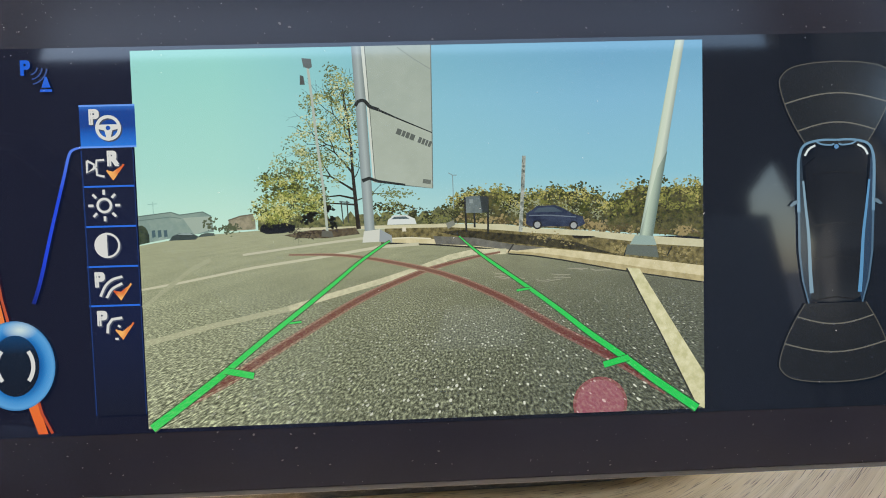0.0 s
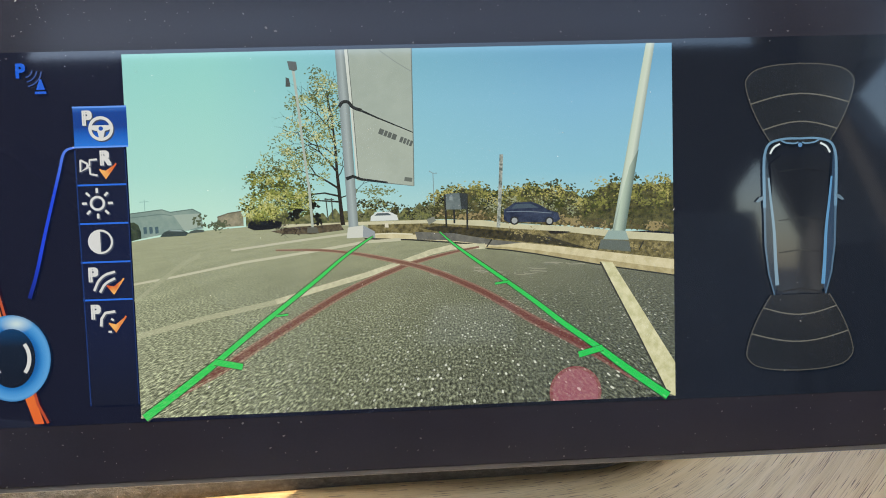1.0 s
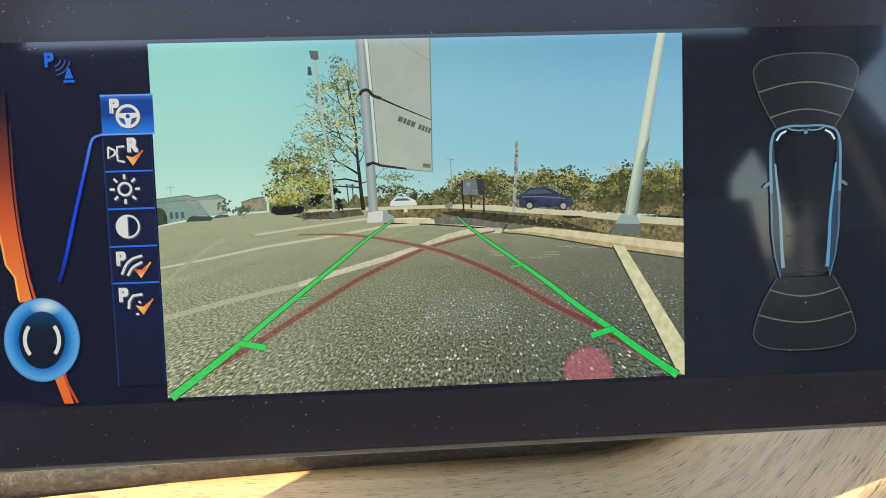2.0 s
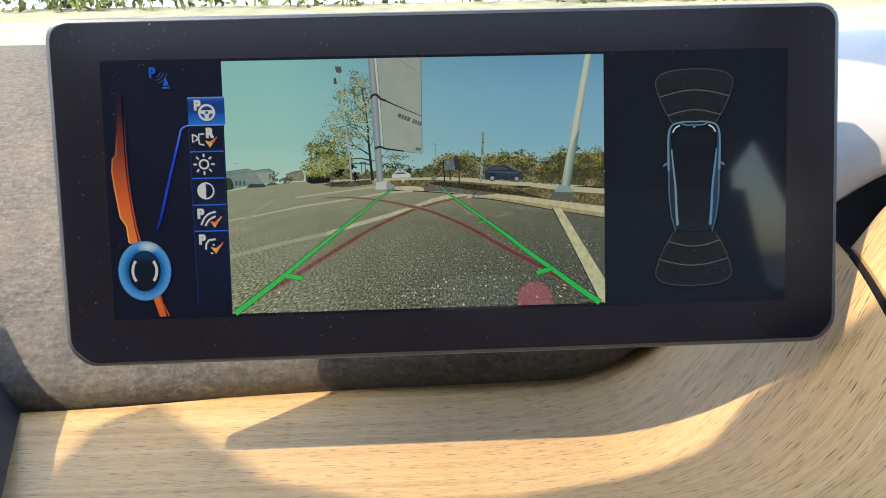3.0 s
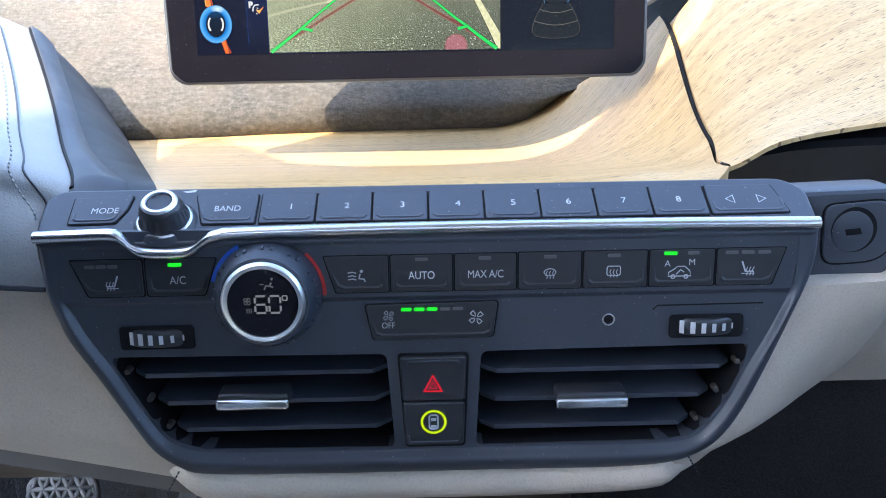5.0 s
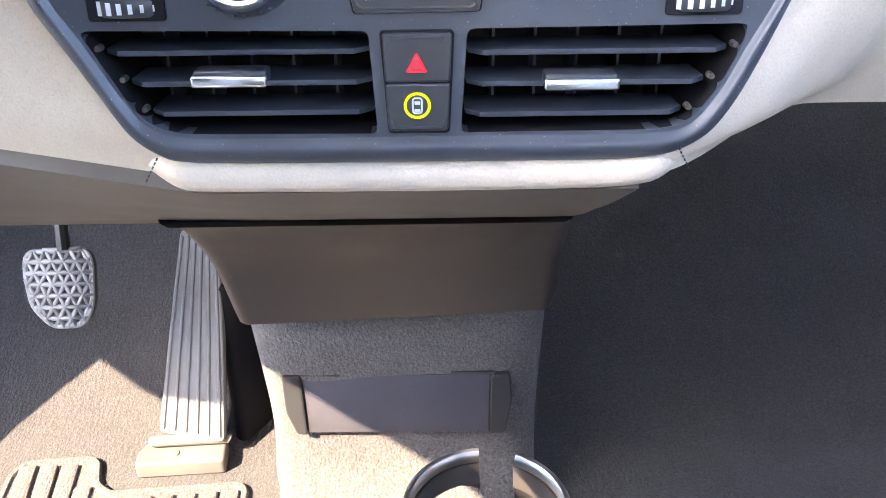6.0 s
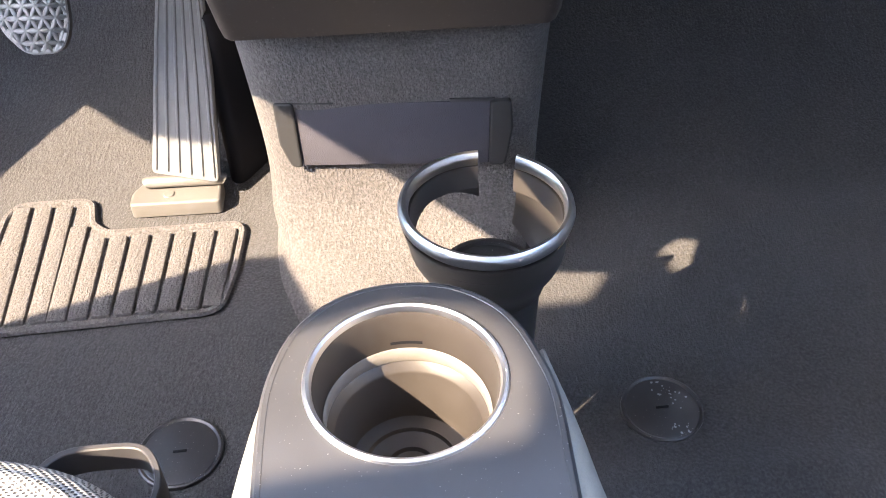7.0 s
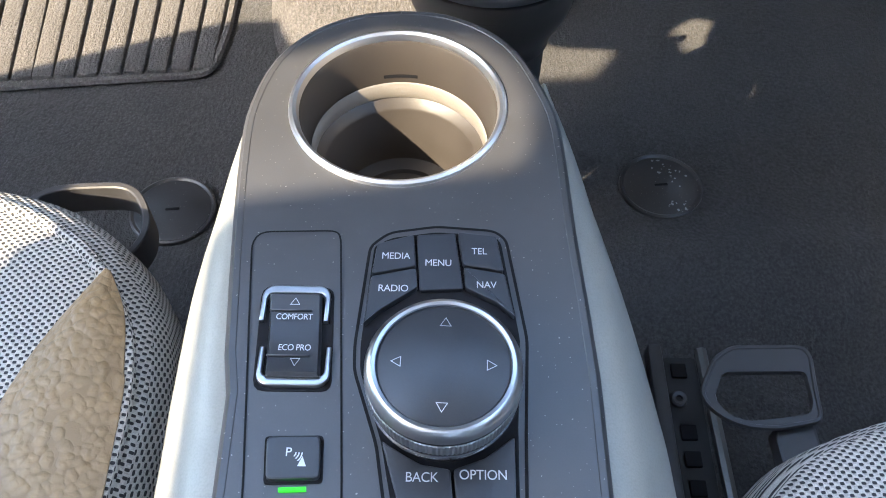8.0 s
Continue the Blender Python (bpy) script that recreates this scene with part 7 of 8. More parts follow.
part("warm_mark", stroke([(0.0218 * math.cos(radians(a)), 0.0218 * math.sin(radians(a))) for a in steps(-3, 46, 16)], 0.0014, 0, 0.0022), M["red_print"], panel, "red warm-side mark", TD, smooth=False)
part("cold_mark", stroke([(0.0215 * math.cos(radians(a)), 0.0215 * math.sin(radians(a))) for a in steps(118, 166, 14)], 0.0018, 0, 0.0022), M["blue_print"], panel, "blue cold-side mark", TD, smooth=False)
# fan speed rocker
k = key("fan_rocker", [(-15.5, 26), (38.5, 26.6), (36.5, 11.4), (-12.5, 10.8)], LO, label="fan speed rocker with green level lamps", r=0.0016)
for i in range(5):
    led(1.3 + 5.2 * i, 24.0, k, i < 3, 4.2)


def fan_icon(cx, cy, r):
    """Four curled blades, drawn in outline."""
    blades = []
    for a in (20, 110, 200, 290):
        run = [(0.2, 10), (0.62, 40), (1.0, 34), (1.08, 2), (0.7, -6)]
        blades.append(stroke(mm([(cx + r * q * math.cos(radians(a + d)), cy + r * q * math.sin(radians(a + d))) for q, d in run]), r * 0.00015, 0, 0, True))
    return merge(*blades)


legend(fan_icon(-5.9, 21.4, 2.2), k, LO)
legend(text_bm("OFF", 0.0036, 0, 0, 0, wide=0.86, at=(-0.0061, 0.0172)), k, LO)
legend(fan_icon(29.4, 20.0, 2.9), k, LO)
part("sensor", lathe([(0, 0.0006), (0.0016, 0.0008), (0.0020, 0.0014), (0.0026, 0.0014), (0.0028, 0)], 24), M["bright"], panel, "small round cabin sensor", LO @ pose(0.083, 0.018, 0))
part("sensor_eye", lathe([(0, 0.0018), (0.0014, 0.0014), (0.0018, 0.0008)], 20), M["groove"], panel, m=LO @ pose(0.083, 0.018, 0))
part("worn_legend", text_bm("ECO PRO +", 0.0040, 0.058, 0.018, 0.0003), plain("worn_print", (0.045, 0.046, 0.05), 0.5, bmp=0), panel, "faint worn lettering", LO, smooth=False)
# vent thumbwheels
for x in (-99.5, 123.2):
    w = part("thumbwheel_frame", prism(rounded(0.030, 0.0100, 0.0015, 3, x / 1000, 0.0140), 0, 0.0007, 0.0004), M["groove"], panel, m=LO)
    part("thumbwheel", lathe([(0.0, -0.0035), (0.0205, -0.0035), (0.0212, -0.0025), (0.0212, 0.0025), (0.0205, 0.0035), (0, 0.0035)], 60, 52, 128), M["button"], panel, "ribbed vent thumbwheel", LO @ pose(x / 1000, 0.014, -0.0178, 90))
    for i in range(6):
        a = math.acos((-10.2 + 4.2 * i) / 21.2)
        hh = 0.0054 - 0.0006 * i
        part("thumbwheel_mark", box(0.0022 - 0.0002 * i, 0.0006, hh), M["white"], panel, m=LO @ pose(x / 1000, 0.014, -0.0178, 90) @ pose(0.0212 * math.cos(a), 0.0212 * math.sin(a), 0, 0, 0, math.degrees(a) - 90), smooth=False)
part("thumbwheel_recess", stroke(mm([(101, 21.5), (103, 23.2), (142, 23.4), (146, 23.4)]), 0.0006, 0, 0.0004), M["groove"], panel, m=LO, smooth=False)
# louvres
for x0, x1, y in ((-113, -7.5, -4.2), (-105, -7, -16.6), (-98, -6.5, -28.9), (32, 137, -5.4), (31.5, 129, -18.0), (31, 121, -30.7)):
    blade = prism(mm([(x0, -6), (x0 + 6, 0), (x1 - 6, 0), (x1, -6), (x1, -28), (x0, -28)]), -0.0011, 0.0011, 0.0006)
    part("louvre", blade, M["panel"], panel, "dark vent louvre", LO @ pose(0, y / 1000, -0.0035, 90))
    sg = -1 if x0 < -50 else 1
    xe = x0 - 1.6 if x0 < -50 else x1 + 1.6
    part("louvre_pin", lathe([(0, 0.0010), (0.0012, 0.0007), (0.0014, -0.004)], 16), M["smoked"], panel, m=LO @ pose(xe / 1000, (y + 2.0) / 1000, -0.004))
for x0, n in ((-96, 5), (44, 5)):
    for i in range(n):
        part("air_guide", box(0.0012, 0.040, 0.022, c=((x0 + i * 18) / 1000, -0.016, -0.043)), M["panel"], panel, m=LO @ pose(0, 0, 0, 0, 0, 0), smooth=False)
for x, y in ((-62, -12.6), (76.5, -15.4)):
    slide = part("vent_slider", box(0.029, 0.0060, 0.012, 0.0016, 3, c=(x / 1000, y / 1000, -0.001)), M["button"], panel, "vent slider with a chrome front", LO)
    part("slider_front", box(0.0298, 0.0046, 0.003, 0.0012, 3, c=(x / 1000, (y - 0.9) / 1000, 0.0058)), M["chrome"], slide, "satin chrome slider front", LO)
# hazard and sensor buttons
part("button_well", prism(soften(mm([(-3, 4.5), (26.5, 4.5), (24.5, -37), (-0.5, -37)]), 0.002), -0.001, 0.0004), M["groove"], panel, m=LO)
hz = part("hazard_button", prism(soften(mm([(-2, 3.6), (25.4, 3.6), (24.6, -15.8), (-1.2, -15.8)]), 0.0015), -0.001, 0.0016, 0.0008), M["button"], panel, "hazard light button with a red triangle", LO)
legend(stroke(mm([(11.4, -4.6), (15.0, -11.4), (7.8, -11.4)]), 0.0012, 0, 0, True), hz, LO, "red", 0.0018)
legend(stroke(mm([(11.4, -7.4), (13.0, -10.2), (9.8, -10.2)]), 0.0006, 0, 0, True), hz, LO, "red", 0.0018)
part("key_lip", tube([(0.001, 0.0005, 0.0016), (0.0015, 0.0018, 0.0018), (0.022, 0.0018, 0.0018), (0.0225, 0.0005, 0.0016)], 0.0004, 6), M["panel"], hz, m=LO)
pk = part("parking_button", prism(soften(mm([(-1.2, -16.4), (24.6, -16.4), (23.8, -35.8), (-0.4, -35.8)]), 0.0015), -0.001, 0.0016, 0.0008), M["button"], panel, "parking view button with a lit yellow ring", LO)
legend(stroke(mm(arc(11.4, -25.2, 4.9, 0, 345, 28)), 0.0010, 0, 0, True), pk, LO, "yellow", 0.0018)
legend(stroke(mm(rounded(3.6, 6.2, 1.0, 3, 11.4, -25.2)), 0.0007, 0, 0, True), pk, LO, "white", 0.0018)
legend(merge(flat(mm([(10.2, -23.4), (12.6, -23.4), (12.4, -24.8), (10.4, -24.8)]), 0), flat(mm([(10.2, -26.6), (12.6, -26.6), (12.6, -27.8), (10.2, -27.8)]), 0)), pk, LO, "white", 0.0018)
part("key_lip", tube([(0.001, -0.031, 0.0016), (0.0015, -0.0342, 0.0018), (0.0215, -0.0342, 0.0018), (0.0222, -0.031, 0.0016)], 0.0004, 6), M["panel"], pk, m=LO)

# glovebox lock in its dark bezel
lock = thing("glovebox_lock", "round black glovebox lock in a dark plastic bezel", "lock", (0.187, -0.185, 0.575))
LK = pose(0, -0.204, 0.55, 85.8) @ pose(0.188, 0.048, -0.018)
part("bezel", prism(soften(mm([(-30, 17.0), (20, 18.3), (22.8, 12), (23.4, -4), (19.2, -17.4), (10, -22.4), (-30, -24.6)]), 0.007, 5), -0.02, 0, 0.002), M["panel"], lock, "dark plastic bezel", LK)
LOCK_FRAME = soften(mm([(-12.6, 11.6), (13.6, 13.6), (16.6, 8), (17, -9), (10, -13.4), (-9, -14.4), (-12.2, -10)]), 0.005, 4)
part("frame_groove", prism(inset(LOCK_FRAME, -0.0004), 0.0, 0.0003), M["groove"], lock, m=LK, smooth=False)
part("lock_frame", prism(inset(LOCK_FRAME, 0.0004), -0.002, 0.0009, 0.0006), M["panel"], lock, m=LK)
part("cylinder_groove", lathe([(0, 0.0011), (0.0096, 0.0011), (0.0097, 0.0009)], 40), M["groove"], lock, m=LK @ pose(0.0009, 0.0008, 0))
part("cylinder", lathe([(0, 0.0013), (0.0080, 0.0014), (0.0087, 0.0012), (0.0088, 0.0)], 40), M["panel"], lock, "dark lock cylinder", LK @ pose(0.0001, 0.0001, 0))
part("key_slot", prism(mm([(-3.3, 1.0), (3.2, 1.6), (4.0, -1.0), (-2.4, -1.6)]), 0.001, 0.0016), M["groove"], lock, m=LK, smooth=False)

# ---------------------------------------------------------------- footwell: pedals, heel pad, floor caps
brake = thing("brake_pedal", "grey rubber brake pedal with a triangle tread", "pedal", (-0.32, 0.16, 0.20))
BR = pose(-0.3265, 0.150, 0.235, 62, 0, 2) @ Matrix.Diagonal((0.84, 0.93, 1, 1))
pad = soften(mm([(-36, 33), (30, 35), (37, 22), (37, -22), (27, -42), (-8, -43), (-30, -22), (-37, 10)]), 0.010, 4)
body = part("pad", prism(pad, -0.010, 0, 0.002), M["pedal_dark"], brake, "dark base of the tread", BR)
bars = []
for ang in (0, 60, 120):
    c, s = math.cos(radians(ang)), math.sin(radians(ang))
    for k in range(-6, 7):
        d = k * 11.2 + (0 if ang == 0 else 5.6)
        p = Vector((-s * d, c * d))
        t0, t1 = None, None
        for i in range(-60, 61):
            q = p + Vector((c, s)) * i
            qq = (q.x / 1000, q.y / 1000)
            hit = False
            for a in range(len(pad)):
                (x1, y1), (x2, y2) = pad[a], pad[a - 1]
                if (y1 > qq[1]) != (y2 > qq[1]) and qq[0] < (x2 - x1) * (qq[1] - y1) / (y2 - y1) + x1:
                    hit = not hit
            if hit:
                t0 = i if t0 is None else t0
                t1 = i
        if t0 is not None and t1 - t0 > 6:
            a, b = p + Vector((c, s)) * t0, p + Vector((c, s)) * t1
            bars.append(tube([(a.x / 1000, a.y / 1000, 0.0008), (b.x / 1000, b.y / 1000, 0.0008)], 0.0018, 6, 0.0025))
part("tread", merge(*bars), M["pedal"], brake, "raised grey triangle tread", BR)
part("rim", tube([(x * 0.97, y * 0.97, 0.0006) for x, y in pad + pad[:1]], 0.0018, 6, 0.0028), M["pedal"], brake, m=BR)
part("arm", tube(curve([(-0.322, 0.165, 0.262), (-0.330, 0.20, 0.33), (-0.338, 0.235, 0.42), (-0.34, 0.26, 0.52)], 5), 0.008, 8, 0.006), M["shroud"], brake, "steel pedal arm")

accel = thing("accelerator_pedal", "long ribbed floor-hinged accelerator pedal", "pedal", (-0.25, 0.18, 0.0))
A0, A1 = Vector((-0.2465, 0.190, 0.018)), Vector((-0.216, 0.231, 0.245))
up = (A1 - A0).normalized()
xax = Vector((1, -0.10, 0)).normalized()
nor = xax.cross(up).normalized()
xax = up.cross(nor)
AC = Matrix((xax, up, nor)).transposed().to_4x4()
AC.translation = A0
length = (A1 - A0).length
shape = soften([(-0.036, 0), (0.036, 0), (0.030, length * 0.5), (0.019, length), (-0.019, length), (-0.028, length * 0.5)], 0.006, 3)
part("pad", prism(shape, -0.008, 0, 0.0015), M["pedal"], accel, "grey ribbed pedal plate", AC)
for i in range(6):
    f = (i - 2.5) / 2.5
    part("rib", tube([(f * 0.031, 0.006, 0.0004), (f * 0.025, length * 0.5, 0.0004), (f * 0.0165, length - 0.006, 0.0004)], 0.0015, 6, 0.0018), M["pedal"], accel, m=AC)
foot = prism(soften([(-0.3025, 0.162), (-0.3045, 0.183), (-0.297, 0.200), (-0.288, 0.204), (-0.212, 0.207), (-0.2085, 0.168)], 0.005, 3), -0.012, 0.005, 0.003, 3)
part("hinge", foot, M["hinge"], accel, "low grey hinge plate on the carpet")
part("hinge_bar", tube([(-0.2895, 0.1910, 0.011), (-0.2880, 0.1912, 0.012), (-0.2092, 0.1962, 0.012), (-0.2078, 0.1964, 0.011)], 0.0065, 10, 0.0062), M["hinge"], accel, "rounded hinge bar")
part("pin", lathe([(0, 0.002), (0.0055, 0.0016), (0.0065, 0)], 24), M["hinge"], accel, m=pose(-0.2645, 0.1795, 0.0048))
# Solid black block stands in for the shade beside the pedal.
part("shade_block", prism(soften([(-0.210, 0.222), (-0.196, 0.215), (-0.150, 0.27), (-0.155, 0.36), (-0.200, 0.34)], 0.01, 3), -0.02, 0.19, 0.004), M["groove"], accel, "black block in place of the shaded gap beside the pedal")

heel = thing("heel_pad", "ribbed moulded heel pad in the driver's carpet", "heel pad", (-0.30, 0.08, FLOOR))
EDGE = [(-0.437, 0.168), (-0.428, 0.185), (-0.360, 0.191), (-0.350, 0.184), (-0.340, 0.150), (-0.322, 0.137), (-0.190, 0.148), (-0.182, 0.138), (-0.181, 0.080), (-0.186, 0.030), (-0.196, 0.020), (-0.400, -0.004), (-0.424, 0.05)]
part("base", prism(soften(EDGE, 0.008, 3), FLOOR - 0.01, FLOOR + 0.0035, 0.0015), M["nose"], heel, "flat moulded base")
for i in range(11):
    x = -0.412 + i * 0.0212
    y1 = 0.184 if x < -0.365 else (0.150 if x < -0.345 else 0.132 + (x + 0.322) * 0.08)
    y0 = 0.0 + (x + 0.412) * 0.1
    lean = -0.018
    bm = box(0.0180, y1 - y0 - 0.008, 0.0060, 0.0022, 2)
    bmesh.ops.transform(bm, matrix=Matrix.Translation((x + 0.004, (y0 + y1) / 2, FLOOR + 0.0048)) @ Matrix.Rotation(0.17 - 0.015 * i, 4, "Z"), verts=bm.verts)
    part("rib", bm, M["nose"], heel)
part("border", tube([(x, y, FLOOR + 0.004) for x, y in soften(EDGE, 0.008, 4)] + [(*soften(EDGE, 0.008, 4)[0], FLOOR + 0.004)], 0.003, 6, 0.004), M["nose"], heel, "raised border")

for x, y in ((0.2025, -0.1015), (-0.192, -0.1345)):
    cap = thing("floor_cap", "scuffed round black plastic cap in the carpet" if x > 0 else "round black plastic cap in the carpet", "cap", (x, y, FLOOR), "floor caps")
    part("disc", lathe([(0, 0.0035), (0.029, 0.0035), (0.0305, 0.0028), (0.0325, 0.0042), (0.034, 0.0034), (0.0345, -0.002)], 48), M["cap"], cap, m=pose(x, y, FLOOR))
    part("slot", box(0.011, 0.0022, 0.0012, 0.0004, c=(0, 0, 0.0037)), M["groove"], cap, m=pose(x, y, FLOOR, 0, 0, 6))
    if x > 0:
        r2 = random.Random(3)
        bm = bmesh.new()
        for _ in range(34):
            a, rr = r2.gauss(0.9, 0.5), r2.uniform(0.010, 0.028)
            q = Vector((rr * math.cos(a), rr * math.sin(a)))
            if r2.random() < 0.35:
                q = Vector((0.012 + r2.gauss(0, 0.006), -0.022 + r2.gauss(0, 0.003)))
            s = r2.uniform(0.0004, 0.0015)
            bm.faces.new([bm.verts.new((q.x + s * math.cos(k * 1.26 + a) * r2.uniform(0.4, 1.3), q.y + s * math.sin(k * 1.26 + a) * r2.uniform(0.4, 1.3), 0.0039)) for k in range(5)])
        part("scuffs", bm, plain("scuff", (0.35, 0.36, 0.38), 0.5, bmp=0), cap, "pale scuff marks", pose(x, y, FLOOR), smooth=False)

# ---------------------------------------------------------------- front cup holder
CH = pose(0.047, -0.156, 0.008)
holder = thing("cup_holder", "open dark metal cup holder ring on the tunnel", "cup holder", (0.047, -0.152, 0.0))
part("ring", lathe([(0.0468, 0.2395), (0.0456, 0.2425), (0.0460, 0.2462), (0.0474, 0.2486), (0.0494, 0.2491), (0.0512, 0.2476), (0.0520, 0.2446), (0.0514, 0.2412), (0.0498, 0.2392), (0.0468, 0.2395)], 64, 93, 424, True), M["ring_satin"], holder, "satin metal ring, open at the front", CH)


def shell_pt(a, v):
    ang = radians(a)
    r = along([(0, 0.0505), (0.35, 0.0485), (1, 0.037)], v)
    near = max(0.5 - 0.5 * math.sin(ang), 0.5 - 0.5 * math.sin(ang - 1.25))
    v = v * (0.27 + 0.73 * near * near * (3 - 2 * near))
    r = along([(0, 0.0505), (0.35, 0.0485), (1, 0.037)], v)
    return (0.047 + 0.005 * v + r * math.cos(ang), -0.156 + 0.026 * v + r * math.sin(ang), 0.246 - 0.076 * v)


part("shell", sheet(shell_pt, steps(93, 424, 60), steps(0, 1, 14), 0.0001), M["smoked"], holder, "dark open-fronted shell")
part("liner", lathe([(0.0448, 0.240), (0.0448, 0.226), (0.0446, 0.2235)], 56, 93, 424), M["smoked"], holder, m=CH)
part("tray", lathe([(0, 0.1365), (0.024, 0.1365), (0.026, 0.138), (0.029, 0.138), (0.030, 0.1405), (0.0335, 0.1405), (0.0345, 0.135), (0.034, 0.09), (0.032, 0.03), (0.030, -0.045)], 48), M["cap"], holder, "round black cup tray on its foot", pose(0.052, -0.130, 0.035))

# ---------------------------------------------------------------- centre console
TOP = 0.267
console = thing("centre_console", "dark satin centre console with cup holder and controller", "centre console", (0, -0.4, FLOOR))
left = [(-0.046, -0.76), (-0.0465, -0.468), (-0.0505, -0.418), (-0.0555, -0.368), (-0.059, -0.322), (-0.0585, -0.296), (-0.0515, -0.269), (-0.038, -0.2505), (-0.020, -0.2395), (0.001, -0.2355)]
right = [(0.022, -0.2375), (0.040, -0.247), (0.0535, -0.262), (0.0635, -0.286), (0.069, -0.310), (0.071, -0.361), (0.074, -0.416), (0.0745, -0.466), (0.074, -0.76)]
PLATE = [tuple(p) for p in curve(left + right, 3)]
CUP = (0.0025, -0.2955)
hole = [(CUP[0] + 0.0445 * math.cos(2 * math.pi * i / 64), CUP[1] + 0.0445 * math.sin(2 * math.pi * i / 64)) for i in range(64)]
part("top_plate", holed(PLATE, [hole], -0.012, 0), M["plate"], console, "satin dark top plate, dusty", pose(0, 0, TOP))
part("plate_edge", tube([(x, y, TOP - 0.004) for x, y in PLATE], 0.0045, 10, 0.0035), M["plate"], console)
body = [(x * 0.93, y if y < -0.27 else -0.27 + (y + 0.27) * 0.5) for x, y in PLATE]
part("body", holed(body, [[(CUP[0] + (x - CUP[0]) * 0.98, CUP[1] + (y - CUP[1]) * 0.98) for x, y in hole]], 0.10, TOP - 0.013), M["shroud"], console, "dark console body")
CUPM = pose(CUP[0], CUP[1], TOP)
part("cup_ring", lathe([(0.0426, -0.006), (0.0430, -0.0012), (0.0438, 0.0010), (0.0452, 0.0018), (0.0466, 0.0012), (0.0473, -0.0003), (0.0474, -0.002)], 72), M["ring_satin"], console, "satin metal cup ring", CUPM)
part("cup_liner", lathe([(0.0429, -0.002), (0.0420, -0.004), (0.0408, -0.020), (0.0400, -0.035), (0.0364, -0.0385), (0.0356, -0.0400), (0.0335, -0.066), (0.0318, -0.070), (0.0245, -0.0705), (0.0235, -0.0725), (0.0140, -0.0735), (0.0130, -0.0715), (0.0118, -0.0735), (0, -0.0735)], 72), M["liner"], console, "brown-grey moulded cup liner", CUPM)
# Ledge in a paler colour that stands for the sun on it.
part("liner_sunlit_band", lathe([(0.0400, -0.0250), (0.0393, -0.0258), (0.0389, -0.0330), (0.0396, -0.0345)], 72), M["band"], console, "liner ledge, its sunlit look put into a pale colour", CUPM)
part("liner_slot", lathe([(0.0405, -0.0205), (0.0402, -0.0222)], 12, 80, 103), M["groove"], console, m=CUPM)


def side_trim(sg):
    """Pale bulging flank from under the plate's edge."""
    inner = [(-0.0600, -0.285), (-0.0600, -0.322), (-0.0565, -0.368), (-0.0515, -0.418), (-0.0475, -0.468), (-0.046, -0.62), (-0.046, -0.76)] if sg < 0 else \
            [(0.0670, -0.275), (0.0705, -0.310), (0.0725, -0.361), (0.0755, -0.416), (0.0760, -0.466), (0.0755, -0.62), (0.075, -0.76)]
    outer = [0.004, 0.016, 0.029, 0.0355, 0.039, 0.041, 0.041]
    a, b = curve(inner, 6), curve([(o, 0) for o in outer], 6)

    def fn(i, v):
        p, w = a[int(i)], max(0.003, b[int(i)].x)
        th = v * math.pi * 0.62
        return (p.x + sg * w * math.sin(th), p.y, TOP - 0.006 - 0.075 * (1 - math.cos(th)) * min(1, w / 0.03 + 0.25))
    return sheet(fn, list(range(len(a))), steps(0, 1, 16), 0.004, (-sg * 0.7, 0, -0.7))


part("side_trim", side_trim(-1), M["trim"], console, "pale grey bulging side trim")
part("side_trim", side_trim(1), M["trim"], console, "pale grey bulging side trim")
# mode panel on the driver's side
PT = pose(0, 0, TOP)
part("mode_inlay_gap", stroke(mm(soften([(-50, -371), (-47, -366), (-18.5, -365), (-16.5, -368), (-8.5, -468), (-5, -540), (-37, -540), (-39.5, -468)], 4, 3)), 0.0007, 0, 0.0004, True), M["groove"], console, m=PT, smooth=False)


def ctl(name, pts, z0, z1, bev, mat, label, r=0.0015, parent=None):
    return part(name, prism(soften(mm(pts), r, 3), z0, z1, min(bev, r * 0.3)), M[mat], parent or console, label, PT)


def print_on(bm, parent, z, mat="white"):
    bmesh.ops.translate(bm, vec=(0, 0, z), verts=bm.verts)
    return part("legend", bm, M[mat], parent, "", PT, smooth=False)


def turned(bm, x, y, deg):
    bmesh.ops.transform(bm, matrix=Matrix.Translation((x / 1000, y / 1000, 0)) @ Matrix.Rotation(radians(deg), 4, "Z"), verts=bm.verts)
    return bm


